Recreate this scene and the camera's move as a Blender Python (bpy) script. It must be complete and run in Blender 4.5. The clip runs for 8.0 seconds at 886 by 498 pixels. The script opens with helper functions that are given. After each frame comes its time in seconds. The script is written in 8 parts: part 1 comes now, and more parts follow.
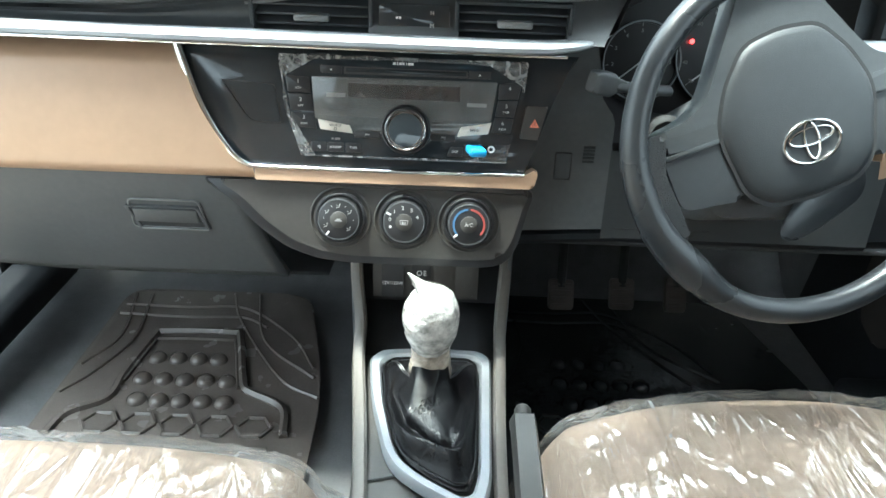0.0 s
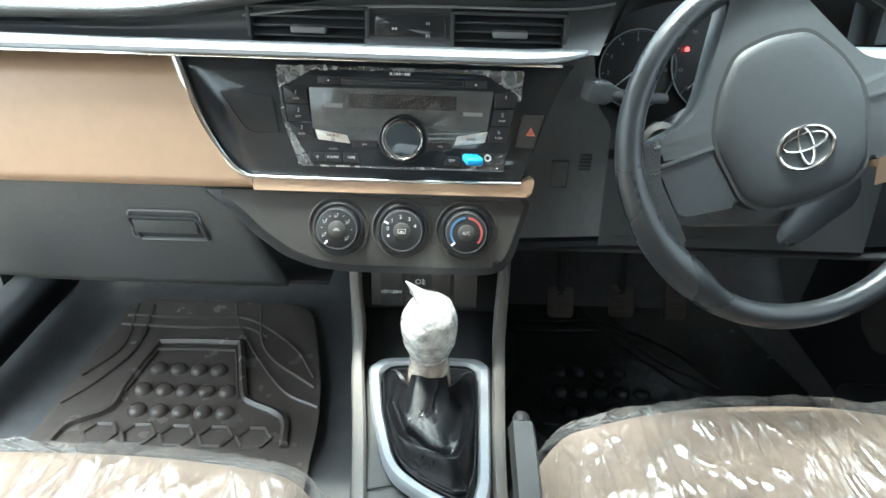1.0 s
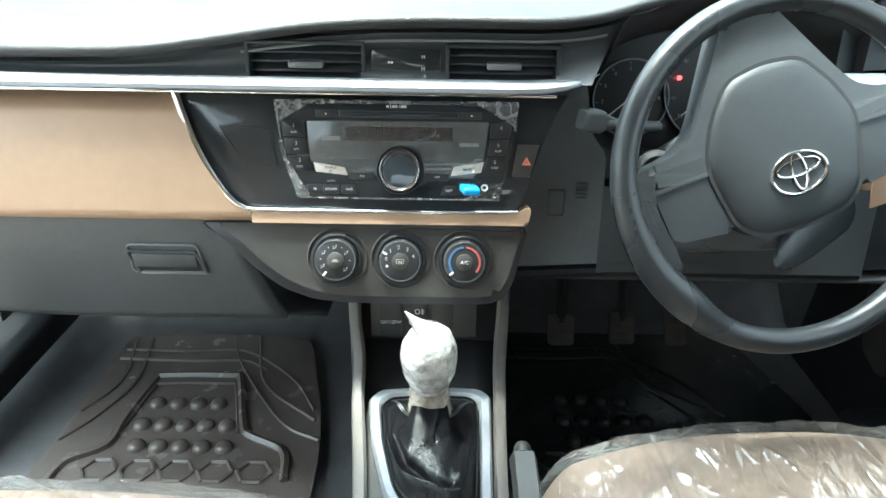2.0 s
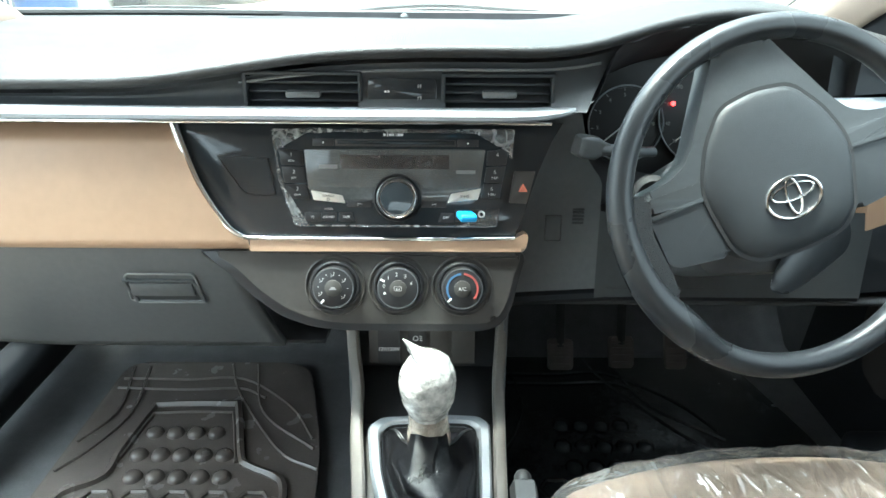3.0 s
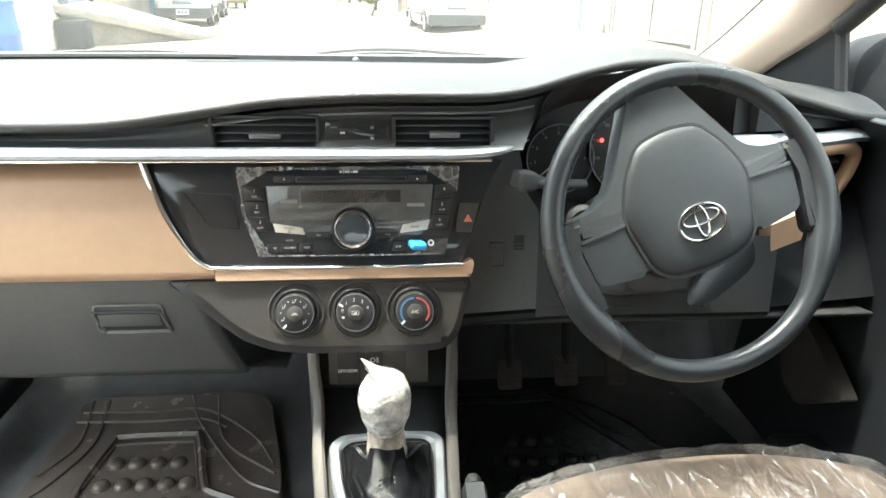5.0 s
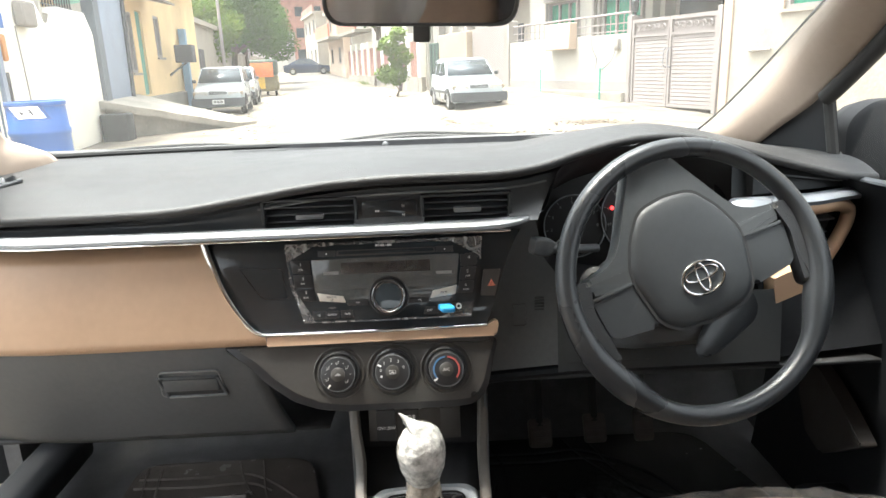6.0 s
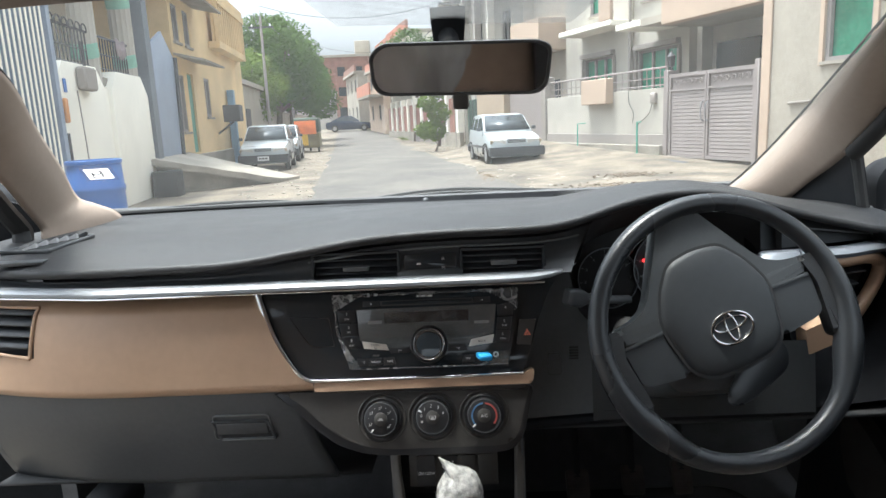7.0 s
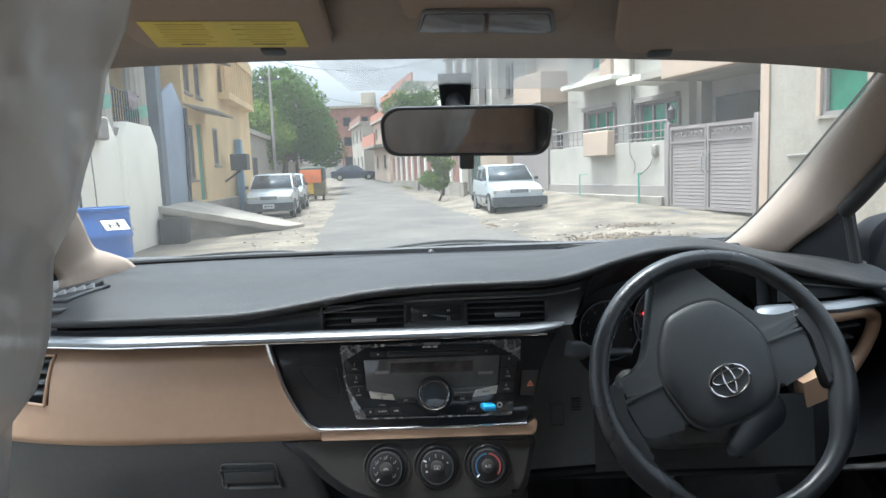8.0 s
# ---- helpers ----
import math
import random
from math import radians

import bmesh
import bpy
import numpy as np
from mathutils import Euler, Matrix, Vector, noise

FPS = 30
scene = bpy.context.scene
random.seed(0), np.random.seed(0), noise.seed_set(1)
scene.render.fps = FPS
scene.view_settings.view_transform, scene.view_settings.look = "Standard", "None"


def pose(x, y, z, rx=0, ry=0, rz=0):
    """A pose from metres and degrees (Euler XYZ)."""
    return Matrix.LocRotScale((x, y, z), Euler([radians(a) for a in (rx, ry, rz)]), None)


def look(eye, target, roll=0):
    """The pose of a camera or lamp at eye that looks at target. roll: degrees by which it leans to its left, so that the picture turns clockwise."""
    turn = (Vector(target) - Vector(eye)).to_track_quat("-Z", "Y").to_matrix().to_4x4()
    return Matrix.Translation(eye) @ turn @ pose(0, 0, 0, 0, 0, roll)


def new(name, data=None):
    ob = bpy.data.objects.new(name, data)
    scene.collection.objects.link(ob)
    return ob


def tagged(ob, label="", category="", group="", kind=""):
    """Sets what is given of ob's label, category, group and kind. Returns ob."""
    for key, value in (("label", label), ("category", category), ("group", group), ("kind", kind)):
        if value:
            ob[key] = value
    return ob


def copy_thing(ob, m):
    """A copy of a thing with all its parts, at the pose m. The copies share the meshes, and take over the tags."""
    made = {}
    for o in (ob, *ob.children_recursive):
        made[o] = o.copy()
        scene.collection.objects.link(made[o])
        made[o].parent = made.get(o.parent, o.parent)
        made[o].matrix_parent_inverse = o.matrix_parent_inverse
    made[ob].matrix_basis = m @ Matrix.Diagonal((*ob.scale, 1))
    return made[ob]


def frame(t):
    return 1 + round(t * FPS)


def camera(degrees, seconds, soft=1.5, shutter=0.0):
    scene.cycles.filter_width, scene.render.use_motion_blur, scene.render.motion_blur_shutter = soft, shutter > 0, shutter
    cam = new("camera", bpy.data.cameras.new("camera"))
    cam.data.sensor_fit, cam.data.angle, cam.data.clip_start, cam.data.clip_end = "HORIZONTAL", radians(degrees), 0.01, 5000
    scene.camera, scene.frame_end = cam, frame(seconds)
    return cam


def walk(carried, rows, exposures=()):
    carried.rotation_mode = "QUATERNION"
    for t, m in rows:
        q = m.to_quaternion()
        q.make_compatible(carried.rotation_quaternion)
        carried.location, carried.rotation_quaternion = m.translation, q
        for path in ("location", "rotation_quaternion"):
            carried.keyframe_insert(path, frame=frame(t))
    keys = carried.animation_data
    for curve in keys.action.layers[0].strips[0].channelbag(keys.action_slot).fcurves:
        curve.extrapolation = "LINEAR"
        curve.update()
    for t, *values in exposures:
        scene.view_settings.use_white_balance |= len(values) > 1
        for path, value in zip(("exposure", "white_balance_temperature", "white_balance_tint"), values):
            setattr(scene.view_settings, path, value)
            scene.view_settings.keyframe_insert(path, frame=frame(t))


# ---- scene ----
cam = camera(67.0, 8.0)
PATH = [
    (0, (0.043, -0.712, 1.017), (0.058, 1.025, 0.027), 2.5),
    (0.5, (0.047, -0.714, 1.018), (0.055, 1.028, 0.034), 2.2),
    (1, (0.048, -0.715, 1.018), (0.055, 1.036, 0.051), 1.9),
    (1.5, (0.049, -0.717, 1.019), (0.055, 1.053, 0.087), 1.4),
    (3, (0.051, -0.716, 1.024), (0.059, 1.104, 0.196), 0.5),
    (3.5, (0.045, -0.716, 1.028), (0.074, 1.11, 0.211), 0.8),
    (4, (0.05, -0.719, 1.025), (0.1, 1.116, 0.231), 0.9),
    (4.2, (0.051, -0.73, 1.031), (0.143, 1.106, 0.244), 1.5),
    (5.3, (0.052, -0.804, 1.051), (0.204, 1.065, 0.355), 0.7),
    (5.5, (0.053, -0.822, 1.058), (0.183, 1.062, 0.399), -0.1),
    (6, (0.051, -0.868, 1.066), (0.112, 1.059, 0.532), -2.0),
    (6.5, (0.05, -0.887, 1.067), (0.051, 1.065, 0.634), -2.5),
    (7, (0.05, -0.919, 1.077), (0.004, 1.044, 0.701), -2.7),
    (7.5, (0.049, -0.944, 1.083), (-0.012, 1.031, 0.773), -2.3),
    (8, (0.047, -0.952, 1.089), (-0.002, 1.033, 0.856), -2.3),
]
walk(cam, [(t, look(eye, aim, roll)) for t, eye, aim, roll in PATH],
     exposures=[(0, 3.05, 5600, -6), (3.5, 3.10, 5550, -8), (5.5, 2.95, 6300, 3), (6.0, 2.4, 6250, 5), (6.5, 1.7, 5900, 4), (7.0, 1.5, 5850, 5), (8, 1.45, 5550, 3)])

# ---- daylight ----
world = bpy.data.worlds.new("sky")
scene.world = world
world.use_nodes = True
SUN_ELEVATION, SUN_BEARING = 76.0, -75.0
wn = world.node_tree.nodes
wl = world.node_tree.links
sky = wn.new("ShaderNodeTexSky")
sky.sky_type = "NISHITA"
sky.sun_disc = False
sky.sun_elevation = radians(SUN_ELEVATION)
sky.sun_rotation = radians(SUN_BEARING)
sky.dust_density = 8.0
sky.air_density = 0.9
sky.ozone_density = 0.3
haze = wn.new("ShaderNodeHueSaturation")
haze.inputs["Saturation"].default_value = 0.15
haze.inputs["Value"].default_value = 1.25
wl.new(sky.outputs[0], haze.inputs["Color"])
wl.new(haze.outputs[0], wn["Background"].inputs[0])
wn["Background"].inputs[1].default_value = 0.13
sun_data = bpy.data.lights.new("sun", "SUN")
sun_data.energy = 1.6
sun_data.angle = radians(6.0)
sun_data.color = (1.0, 0.90, 0.76)
sun = new("sun", sun_data)
_b, _e = radians(SUN_BEARING), radians(SUN_ELEVATION)
sun.matrix_world = look((math.sin(_b) * math.cos(_e) * 30, math.cos(_b) * math.cos(_e) * 30, math.sin(_e) * 30), (0, 0, 0))

# ---- tools ----
def mat(name, col, rough=0.5, metal=0.0, var=0.15, scale=30.0, bump=0.0, bscale=400.0, grain="noise",
        coat=0.0, alpha=1.0, spec=0.5, emit=None, fine=0.0, island=0.0, stretch=None):
    """A principled material with broad stains, fine grain and relief."""
    m = bpy.data.materials.new(name)
    m.use_nodes = True
    nt = m.node_tree
    n, l = nt.nodes, nt.links
    p = n["Principled BSDF"]
    p.inputs["Roughness"].default_value = rough
    p.inputs["Metallic"].default_value = metal
    p.inputs["Coat Weight"].default_value = coat
    p.inputs["Coat Roughness"].default_value = 0.05
    p.inputs["Specular IOR Level"].default_value = spec
    p.inputs["Alpha"].default_value = alpha
    tc = n.new("ShaderNodeTexCoord")
    src = tc.outputs["Object"]
    if stretch:
        mp = n.new("ShaderNodeMapping")
        mp.inputs["Scale"].default_value = stretch
        l.new(src, mp.inputs[0])
        src = mp.outputs[0]
    big = n.new("ShaderNodeTexNoise")
    big.inputs["Scale"].default_value = scale
    big.inputs["Detail"].default_value = 5
    l.new(src, big.inputs["Vector"])
    ramp = n.new("ShaderNodeMapRange")
    ramp.inputs["From Min"].default_value, ramp.inputs["From Max"].default_value = 0.3, 0.7
    ramp.inputs["To Min"].default_value, ramp.inputs["To Max"].default_value = 1 - var, 1 + var
    l.new(big.outputs[0], ramp.inputs["Value"])
    small = n.new("ShaderNodeTexNoise")
    small.inputs["Scale"].default_value = scale * 14
    small.inputs["Detail"].default_value = 3
    l.new(src, small.inputs["Vector"])
    ramp2 = n.new("ShaderNodeMapRange")
    ramp2.inputs["From Min"].default_value, ramp2.inputs["From Max"].default_value = 0.3, 0.7
    ramp2.inputs["To Min"].default_value, ramp2.inputs["To Max"].default_value = 1 - (fine or var * 0.5), 1 + (fine or var * 0.5)
    l.new(small.outputs[0], ramp2.inputs["Value"])
    mul = n.new("ShaderNodeMath")
    mul.operation = "MULTIPLY"
    l.new(ramp.outputs[0], mul.inputs[0])
    l.new(ramp2.outputs[0], mul.inputs[1])
    fac = mul.outputs[0]
    if island:
        info = n.new("ShaderNodeObjectInfo")
        geo = n.new("ShaderNodeNewGeometry")
        add = n.new("ShaderNodeMath")
        l.new(info.outputs["Random"], add.inputs[0])
        l.new(geo.outputs["Random Per Island"], add.inputs[1])
        r3 = n.new("ShaderNodeMapRange")
        r3.inputs["From Max"].default_value = 2
        r3.inputs["To Min"].default_value, r3.inputs["To Max"].default_value = 1 - island, 1 + island
        l.new(add.outputs[0], r3.inputs["Value"])
        mul2 = n.new("ShaderNodeMath")
        mul2.operation = "MULTIPLY"
        l.new(fac, mul2.inputs[0])
        l.new(r3.outputs[0], mul2.inputs[1])
        fac = mul2.outputs[0]
    mix = n.new("ShaderNodeVectorMath")
    mix.operation = "SCALE"
    mix.inputs[0].default_value = col
    l.new(fac, mix.inputs["Scale"])
    l.new(mix.outputs[0], p.inputs["Base Color"])
    rr = n.new("ShaderNodeMapRange")
    rr.inputs["From Min"].default_value, rr.inputs["From Max"].default_value = 0.3, 0.7
    rr.inputs["To Min"].default_value, rr.inputs["To Max"].default_value = max(0, rough * 0.85), min(1, rough * 1.15)
    l.new(big.outputs[0], rr.inputs["Value"])
    l.new(rr.outputs[0], p.inputs["Roughness"])
    if bump:
        if grain == "leather":
            tex = n.new("ShaderNodeTexVoronoi")
            tex.feature = "DISTANCE_TO_EDGE"
        else:
            tex = n.new("ShaderNodeTexNoise")
            tex.inputs["Detail"].default_value = 4
        tex.inputs["Scale"].default_value = bscale
        l.new(src, tex.inputs["Vector"])
        b = n.new("ShaderNodeBump")
        b.inputs["Strength"].default_value = bump
        b.inputs["Distance"].default_value = 0.4 / bscale
        l.new(tex.outputs["Distance" if grain == "leather" else 0], b.inputs["Height"])
        l.new(b.outputs[0], p.inputs["Normal"])
    if emit:
        p.inputs["Emission Color"].default_value = (*emit[:3], 1)
        p.inputs["Emission Strength"].default_value = emit[3]
    return m


def film(name, haze, lines, scale, stretch=(1, 1, 1), turn=0.0, gloss=1.5, rough=0.12, relief=0.010):
    """Thin clear plastic sheet, crumpled into small facets with milky creases between them."""
    m = bpy.data.materials.new(name)
    m.use_nodes = True
    n, l = m.node_tree.nodes, m.node_tree.links
    n.remove(n["Principled BSDF"])

    def maths(op, a, b):
        q = n.new("ShaderNodeMath")
        q.operation = op
        for k, v in enumerate((a, b)):
            if isinstance(v, (int, float)):
                q.inputs[k].default_value = v
            else:
                l.new(v, q.inputs[k])
        return q.outputs[0]

    def span(v, f0, f1, t0, t1):
        q = n.new("ShaderNodeMapRange")
        for k, x in zip(("From Min", "From Max", "To Min", "To Max"), (f0, f1, t0, t1)):
            q.inputs[k].default_value = x
        l.new(v, q.inputs["Value"])
        return q.outputs[0]

    tc = n.new("ShaderNodeTexCoord")
    mp = n.new("ShaderNodeMapping")
    mp.inputs["Scale"].default_value = stretch
    mp.inputs["Rotation"].default_value = (0, 0, radians(turn))
    l.new(tc.outputs["Object"], mp.inputs[0])
    warp = n.new("ShaderNodeTexNoise")
    warp.inputs["Scale"].default_value = scale * 0.7
    warp.inputs["Detail"].default_value = 3
    l.new(mp.outputs[0], warp.inputs["Vector"])
    wv = n.new("ShaderNodeVectorMath")
    wv.operation = "MULTIPLY_ADD"
    wv.inputs[1].default_value = (0.5 / scale,) * 3
    l.new(warp.outputs["Color"], wv.inputs[0])
    l.new(mp.outputs[0], wv.inputs[2])
    cells = []
    for k in (1.0, 2.3, 5.0):
        v = n.new("ShaderNodeTexVoronoi")
        v.feature = "DISTANCE_TO_EDGE"
        v.inputs["Scale"].default_value = scale * k
        l.new(wv.outputs[0], v.inputs["Vector"])
        cells.append(v.outputs["Distance"])
    spots = n.new("ShaderNodeTexNoise")
    spots.inputs["Scale"].default_value = scale * 0.55
    spots.inputs["Detail"].default_value = 4
    l.new(mp.outputs[0], spots.inputs["Vector"])
    patch = span(spots.outputs[0], 0.42, 0.62, 0.05, 1.0)
    ridge = maths("ADD", span(cells[0], 0.0, 0.11, 1, 0), maths("MULTIPLY", span(cells[1], 0.0, 0.13, 1, 0), 0.6))
    cloudy = maths("ADD", maths("MULTIPLY", maths("MULTIPLY", ridge, patch), lines), maths("MULTIPLY", patch, haze))
    cloudy = maths("ADD", cloudy, haze * 0.6)
    height = maths("ADD", span(cells[0], 0.0, 0.07, 1, 0), maths("ADD", maths("MULTIPLY", span(cells[1], 0.0, 0.09, 1, 0), 0.5), maths("MULTIPLY", cells[2], 0.35)))
    b = n.new("ShaderNodeBump")
    b.inputs["Strength"].default_value = 1.0
    b.inputs["Distance"].default_value = relief
    l.new(height, b.inputs["Height"])
    tr = n.new("ShaderNodeBsdfTransparent")
    tr.inputs[0].default_value = (0.97, 0.97, 0.97, 1)
    df = n.new("ShaderNodeBsdfDiffuse")
    df.inputs[0].default_value = (0.85, 0.85, 0.84, 1)
    tl = n.new("ShaderNodeBsdfTranslucent")
    tl.inputs[0].default_value = (0.85, 0.85, 0.84, 1)
    gl = n.new("ShaderNodeBsdfGlossy")
    gl.inputs["Roughness"].default_value = rough
    fr = n.new("ShaderNodeFresnel")
    for q in (df, gl):
        l.new(b.outputs[0], q.inputs["Normal"])
    milk, body, out = (n.new("ShaderNodeMixShader") for _ in range(3))
    milk.inputs[0].default_value = 0.68
    l.new(df.outputs[0], milk.inputs[1])
    l.new(tl.outputs[0], milk.inputs[2])
    cl = n.new("ShaderNodeClamp")
    l.new(cloudy, cl.inputs[0])
    l.new(cl.outputs[0], body.inputs[0])
    l.new(tr.outputs[0], body.inputs[1])
    l.new(milk.outputs[0], body.inputs[2])
    gc = n.new("ShaderNodeClamp")
    gc.inputs["Max"].default_value = 0.22
    l.new(maths("MULTIPLY", fr.outputs[0], gloss), gc.inputs[0])
    l.new(gc.outputs[0], out.inputs[0])
    l.new(body.outputs[0], out.inputs[1])
    l.new(gl.outputs[0], out.inputs[2])
    l.new(out.outputs[0], n["Material Output"].inputs[0])
    return m


def thin(name, col):
    """Paper or vinyl that daylight shines through."""
    m = bpy.data.materials.new(name)
    m.use_nodes = True
    n, l = m.node_tree.nodes, m.node_tree.links
    n.remove(n["Principled BSDF"])
    mx = n.new("ShaderNodeMixShader")
    for k, kind in ((1, "ShaderNodeBsdfDiffuse"), (2, "ShaderNodeBsdfTranslucent")):
        q = n.new(kind)
        q.inputs[0].default_value = (*col, 1)
        l.new(q.outputs[0], mx.inputs[k])
    mx.inputs[0].default_value = 0.65
    l.new(mx.outputs[0], n["Material Output"].inputs[0])
    return m


def pane(name, tint, gloss, veil=0.02):
    m = bpy.data.materials.new(name)
    m.use_nodes = True
    n, l = m.node_tree.nodes, m.node_tree.links
    n.remove(n["Principled BSDF"])
    tr = n.new("ShaderNodeBsdfTransparent")
    tr.inputs[0].default_value = (*tint, 1)
    gl = n.new("ShaderNodeBsdfGlossy")
    gl.inputs["Roughness"].default_value = 0.02
    mx = n.new("ShaderNodeMixShader")
    mx.inputs[0].default_value = gloss
    l.new(tr.outputs[0], mx.inputs[1])
    l.new(gl.outputs[0], mx.inputs[2])
    # pale translucent layer: glare haze over the view, put into the glass
    du = n.new("ShaderNodeBsdfTranslucent")
    du.inputs[0].default_value = (0.8, 0.8, 0.78, 1)
    m2 = n.new("ShaderNodeMixShader")
    m2.inputs[0].default_value = veil
    l.new(mx.outputs[0], m2.inputs[1])
    l.new(du.outputs[0], m2.inputs[2])
    l.new(m2.outputs[0], n["Material Output"].inputs[0])
    return m


def thing(name, label, category, at=(0, 0, 0), group="", kind=""):
    ob = new(name)
    ob.location = at
    ob.empty_display_size = 0.05
    return tagged(ob, label, category, group, kind)


def finish(bm, name, material, angle=40):
    me = bpy.data.meshes.new(name)
    bmesh.ops.recalc_face_normals(bm, faces=bm.faces[:])
    bm.to_mesh(me)
    bm.free()
    me.polygons.foreach_set("use_smooth", [True] * len(me.polygons))
    me.set_sharp_from_angle(angle=radians(angle))
    me.materials.append(material)
    return me


def part(name, bm, material, parent=None, label="", thick=0.0, angle=40):
    """Links a bmesh (or a mesh) as one object; under a parent it keeps its place in the world."""
    me = bm if isinstance(bm, bpy.types.Mesh) else finish(bm, name, material, angle)
    ob = new(name, me)
    if parent is not None:
        ob.parent = parent
        ob.matrix_parent_inverse = Matrix.Translation(root_place(parent)).inverted()
    if label:
        ob["label"] = label
    if thick:
        s = ob.modifiers.new("thickness", "SOLIDIFY")
        s.thickness = thick
        s.offset = -1
    return ob


def root_place(ob):
    return Vector((0, 0, 0)) if ob.data else Vector(ob.location)


def solo(name, bm, material, label, category, group="", kind="", thick=0.0, angle=40):
    return tagged(part(name, bm, material, None, label, thick, angle), label, category, group, kind)


def box(sx, sy, sz, m, bev=0.0, seg=2, bm=None):
    made = bm or bmesh.new()
    r = bmesh.ops.create_cube(made, size=1, matrix=m @ Matrix.Diagonal((sx, sy, sz, 1)))
    if bev:
        es = {e for v in r["verts"] for e in v.link_edges}
        bmesh.ops.bevel(made, geom=list(es), offset=bev, segments=seg, affect="EDGES", profile=0.5)
    return made


def rounded(pts, r, seg=5):
    """A polygon with its corners rounded."""
    out = []
    k = len(pts)
    for i in range(k):
        a, b, c = Vector(pts[i - 1]), Vector(pts[i]), Vector(pts[(i + 1) % k])
        rr = r[i] if isinstance(r, (list, tuple)) else r
        d1, d2 = (a - b), (c - b)
        q = min(rr, d1.length * 0.45, d2.length * 0.45)
        if q <= 0:
            out.append(b)
            continue
        p1, p2 = b + d1.normalized() * q, b + d2.normalized() * q
        for j in range(seg + 1):
            s = j / seg
            out.append((1 - s) ** 2 * p1 + 2 * s * (1 - s) * b + s * s * p2)
    return out


def prism(pts, depth, m, bev=0.0, seg=2, bm=None, back=False):
    """A plate with the outline pts in the plane of m, its face at height 0, its back at -depth."""
    made = bm or bmesh.new()
    front = [made.verts.new(m @ Vector((p[0], p[1], 0))) for p in pts]
    rear = [made.verts.new(m @ Vector((p[0], p[1], -depth))) for p in pts]
    f = made.faces.new(front)
    made.faces.new(rear[::-1])
    k = len(pts)
    for i in range(k):
        made.faces.new((front[i], rear[i], rear[(i + 1) % k], front[(i + 1) % k]))
    if bev:
        bmesh.ops.bevel(made, geom=list(f.edges), offset=bev, segments=seg, affect="EDGES", profile=0.5)
    return made


def ring_plate(outer, inner, depth, m, bm=None, bev=0.0):
    """A flat frame between two outlines of the same count."""
    made = bm or bmesh.new()
    k = len(outer)
    loops = []
    b = bev
    for pts, z in ((outer, -depth), (outer, -b), (None, 0), (None, 0), (inner, -b), (inner, -depth)):
        loops.append((pts, z))
    rows = []
    for i, (pts, z) in enumerate(loops):
        if pts is None:
            f = 0.2 if i == 2 else 0.8
            pts = [Vector(o) * (1 - f) + Vector(q) * f for o, q in zip(outer, inner)]
        rows.append([made.verts.new(m @ Vector((p[0], p[1], z))) for p in pts])
    rows.append(rows[0])
    for a, c in zip(rows, rows[1:]):
        for i in range(k):
            made.faces.new((a[i], a[(i + 1) % k], c[(i + 1) % k], c[i]))
    return made


def grid(f, nu, nv, bm=None):
    """A sheet through f(u, v) with u and v from 0 to 1."""
    made = bm or bmesh.new()
    rows = [[made.verts.new(f(i / nu, j / nv)) for i in range(nu + 1)] for j in range(nv + 1)]
    for a, c in zip(rows, rows[1:]):
        for i in range(nu):
            made.faces.new((a[i], a[i + 1], c[i + 1], c[i]))
    return made


def loft(rings, closed=True, caps=True, bm=None):
    made = bm or bmesh.new()
    rows = [[made.verts.new(p) for p in ring] for ring in rings]
    k = len(rings[0])
    for a, c in zip(rows, rows[1:]):
        for i in range(k if closed else k - 1):
            made.faces.new((a[i], a[(i + 1) % k], c[(i + 1) % k], c[i]))
    if caps and closed:
        made.faces.new(rows[0][::-1])
        made.faces.new(rows[-1])
    return made


def lathe(profile, m, n=32, bm=None):
    """A turned body: (radius, height) pairs about m's Z axis."""
    rings = [[m @ Vector((r * math.cos(2 * math.pi * i / n), r * math.sin(2 * math.pi * i / n), h)) for i in range(n)] for r, h in profile]
    return loft(rings, True, True, bm)


def tube(path, radius, n=10, closed=False, bm=None, flat=1.0):
    """A round bar along a path; radius may be a list."""
    pts = [Vector(p) for p in path]
    k = len(pts)
    rings = []
    side = None
    for i, p in enumerate(pts):
        if closed:
            d = pts[(i + 1) % k] - pts[i - 1]
        else:
            d = pts[min(i + 1, k - 1)] - pts[max(i - 1, 0)]
        d.normalize()
        if side is None:
            side = d.orthogonal().normalized()
        side = (side - d * side.dot(d)).normalized()
        other = d.cross(side)
        r = radius[i] if isinstance(radius, (list, tuple)) else radius
        rings.append([p + (side * math.cos(2 * math.pi * j / n) + other * math.sin(2 * math.pi * j / n) * flat) * r for j in range(n)])
    made = bm or bmesh.new()
    rows = [[made.verts.new(q) for q in ring] for ring in rings]
    for i in range(k if closed else k - 1):
        a, c = rows[i], rows[(i + 1) % k]
        for j in range(n):
            made.faces.new((a[j], a[(j + 1) % n], c[(j + 1) % n], c[j]))
    if not closed:
        made.faces.new(rows[0][::-1])
        made.faces.new(rows[-1])
    return made


def hoop(m, r, thick, n=28):
    """A thin round ring lying in the plane of m."""
    return tube([m @ Vector((math.cos(2 * math.pi * i / n) * r, math.sin(2 * math.pi * i / n) * r, 0)) for i in range(n)], thick, 6, True)


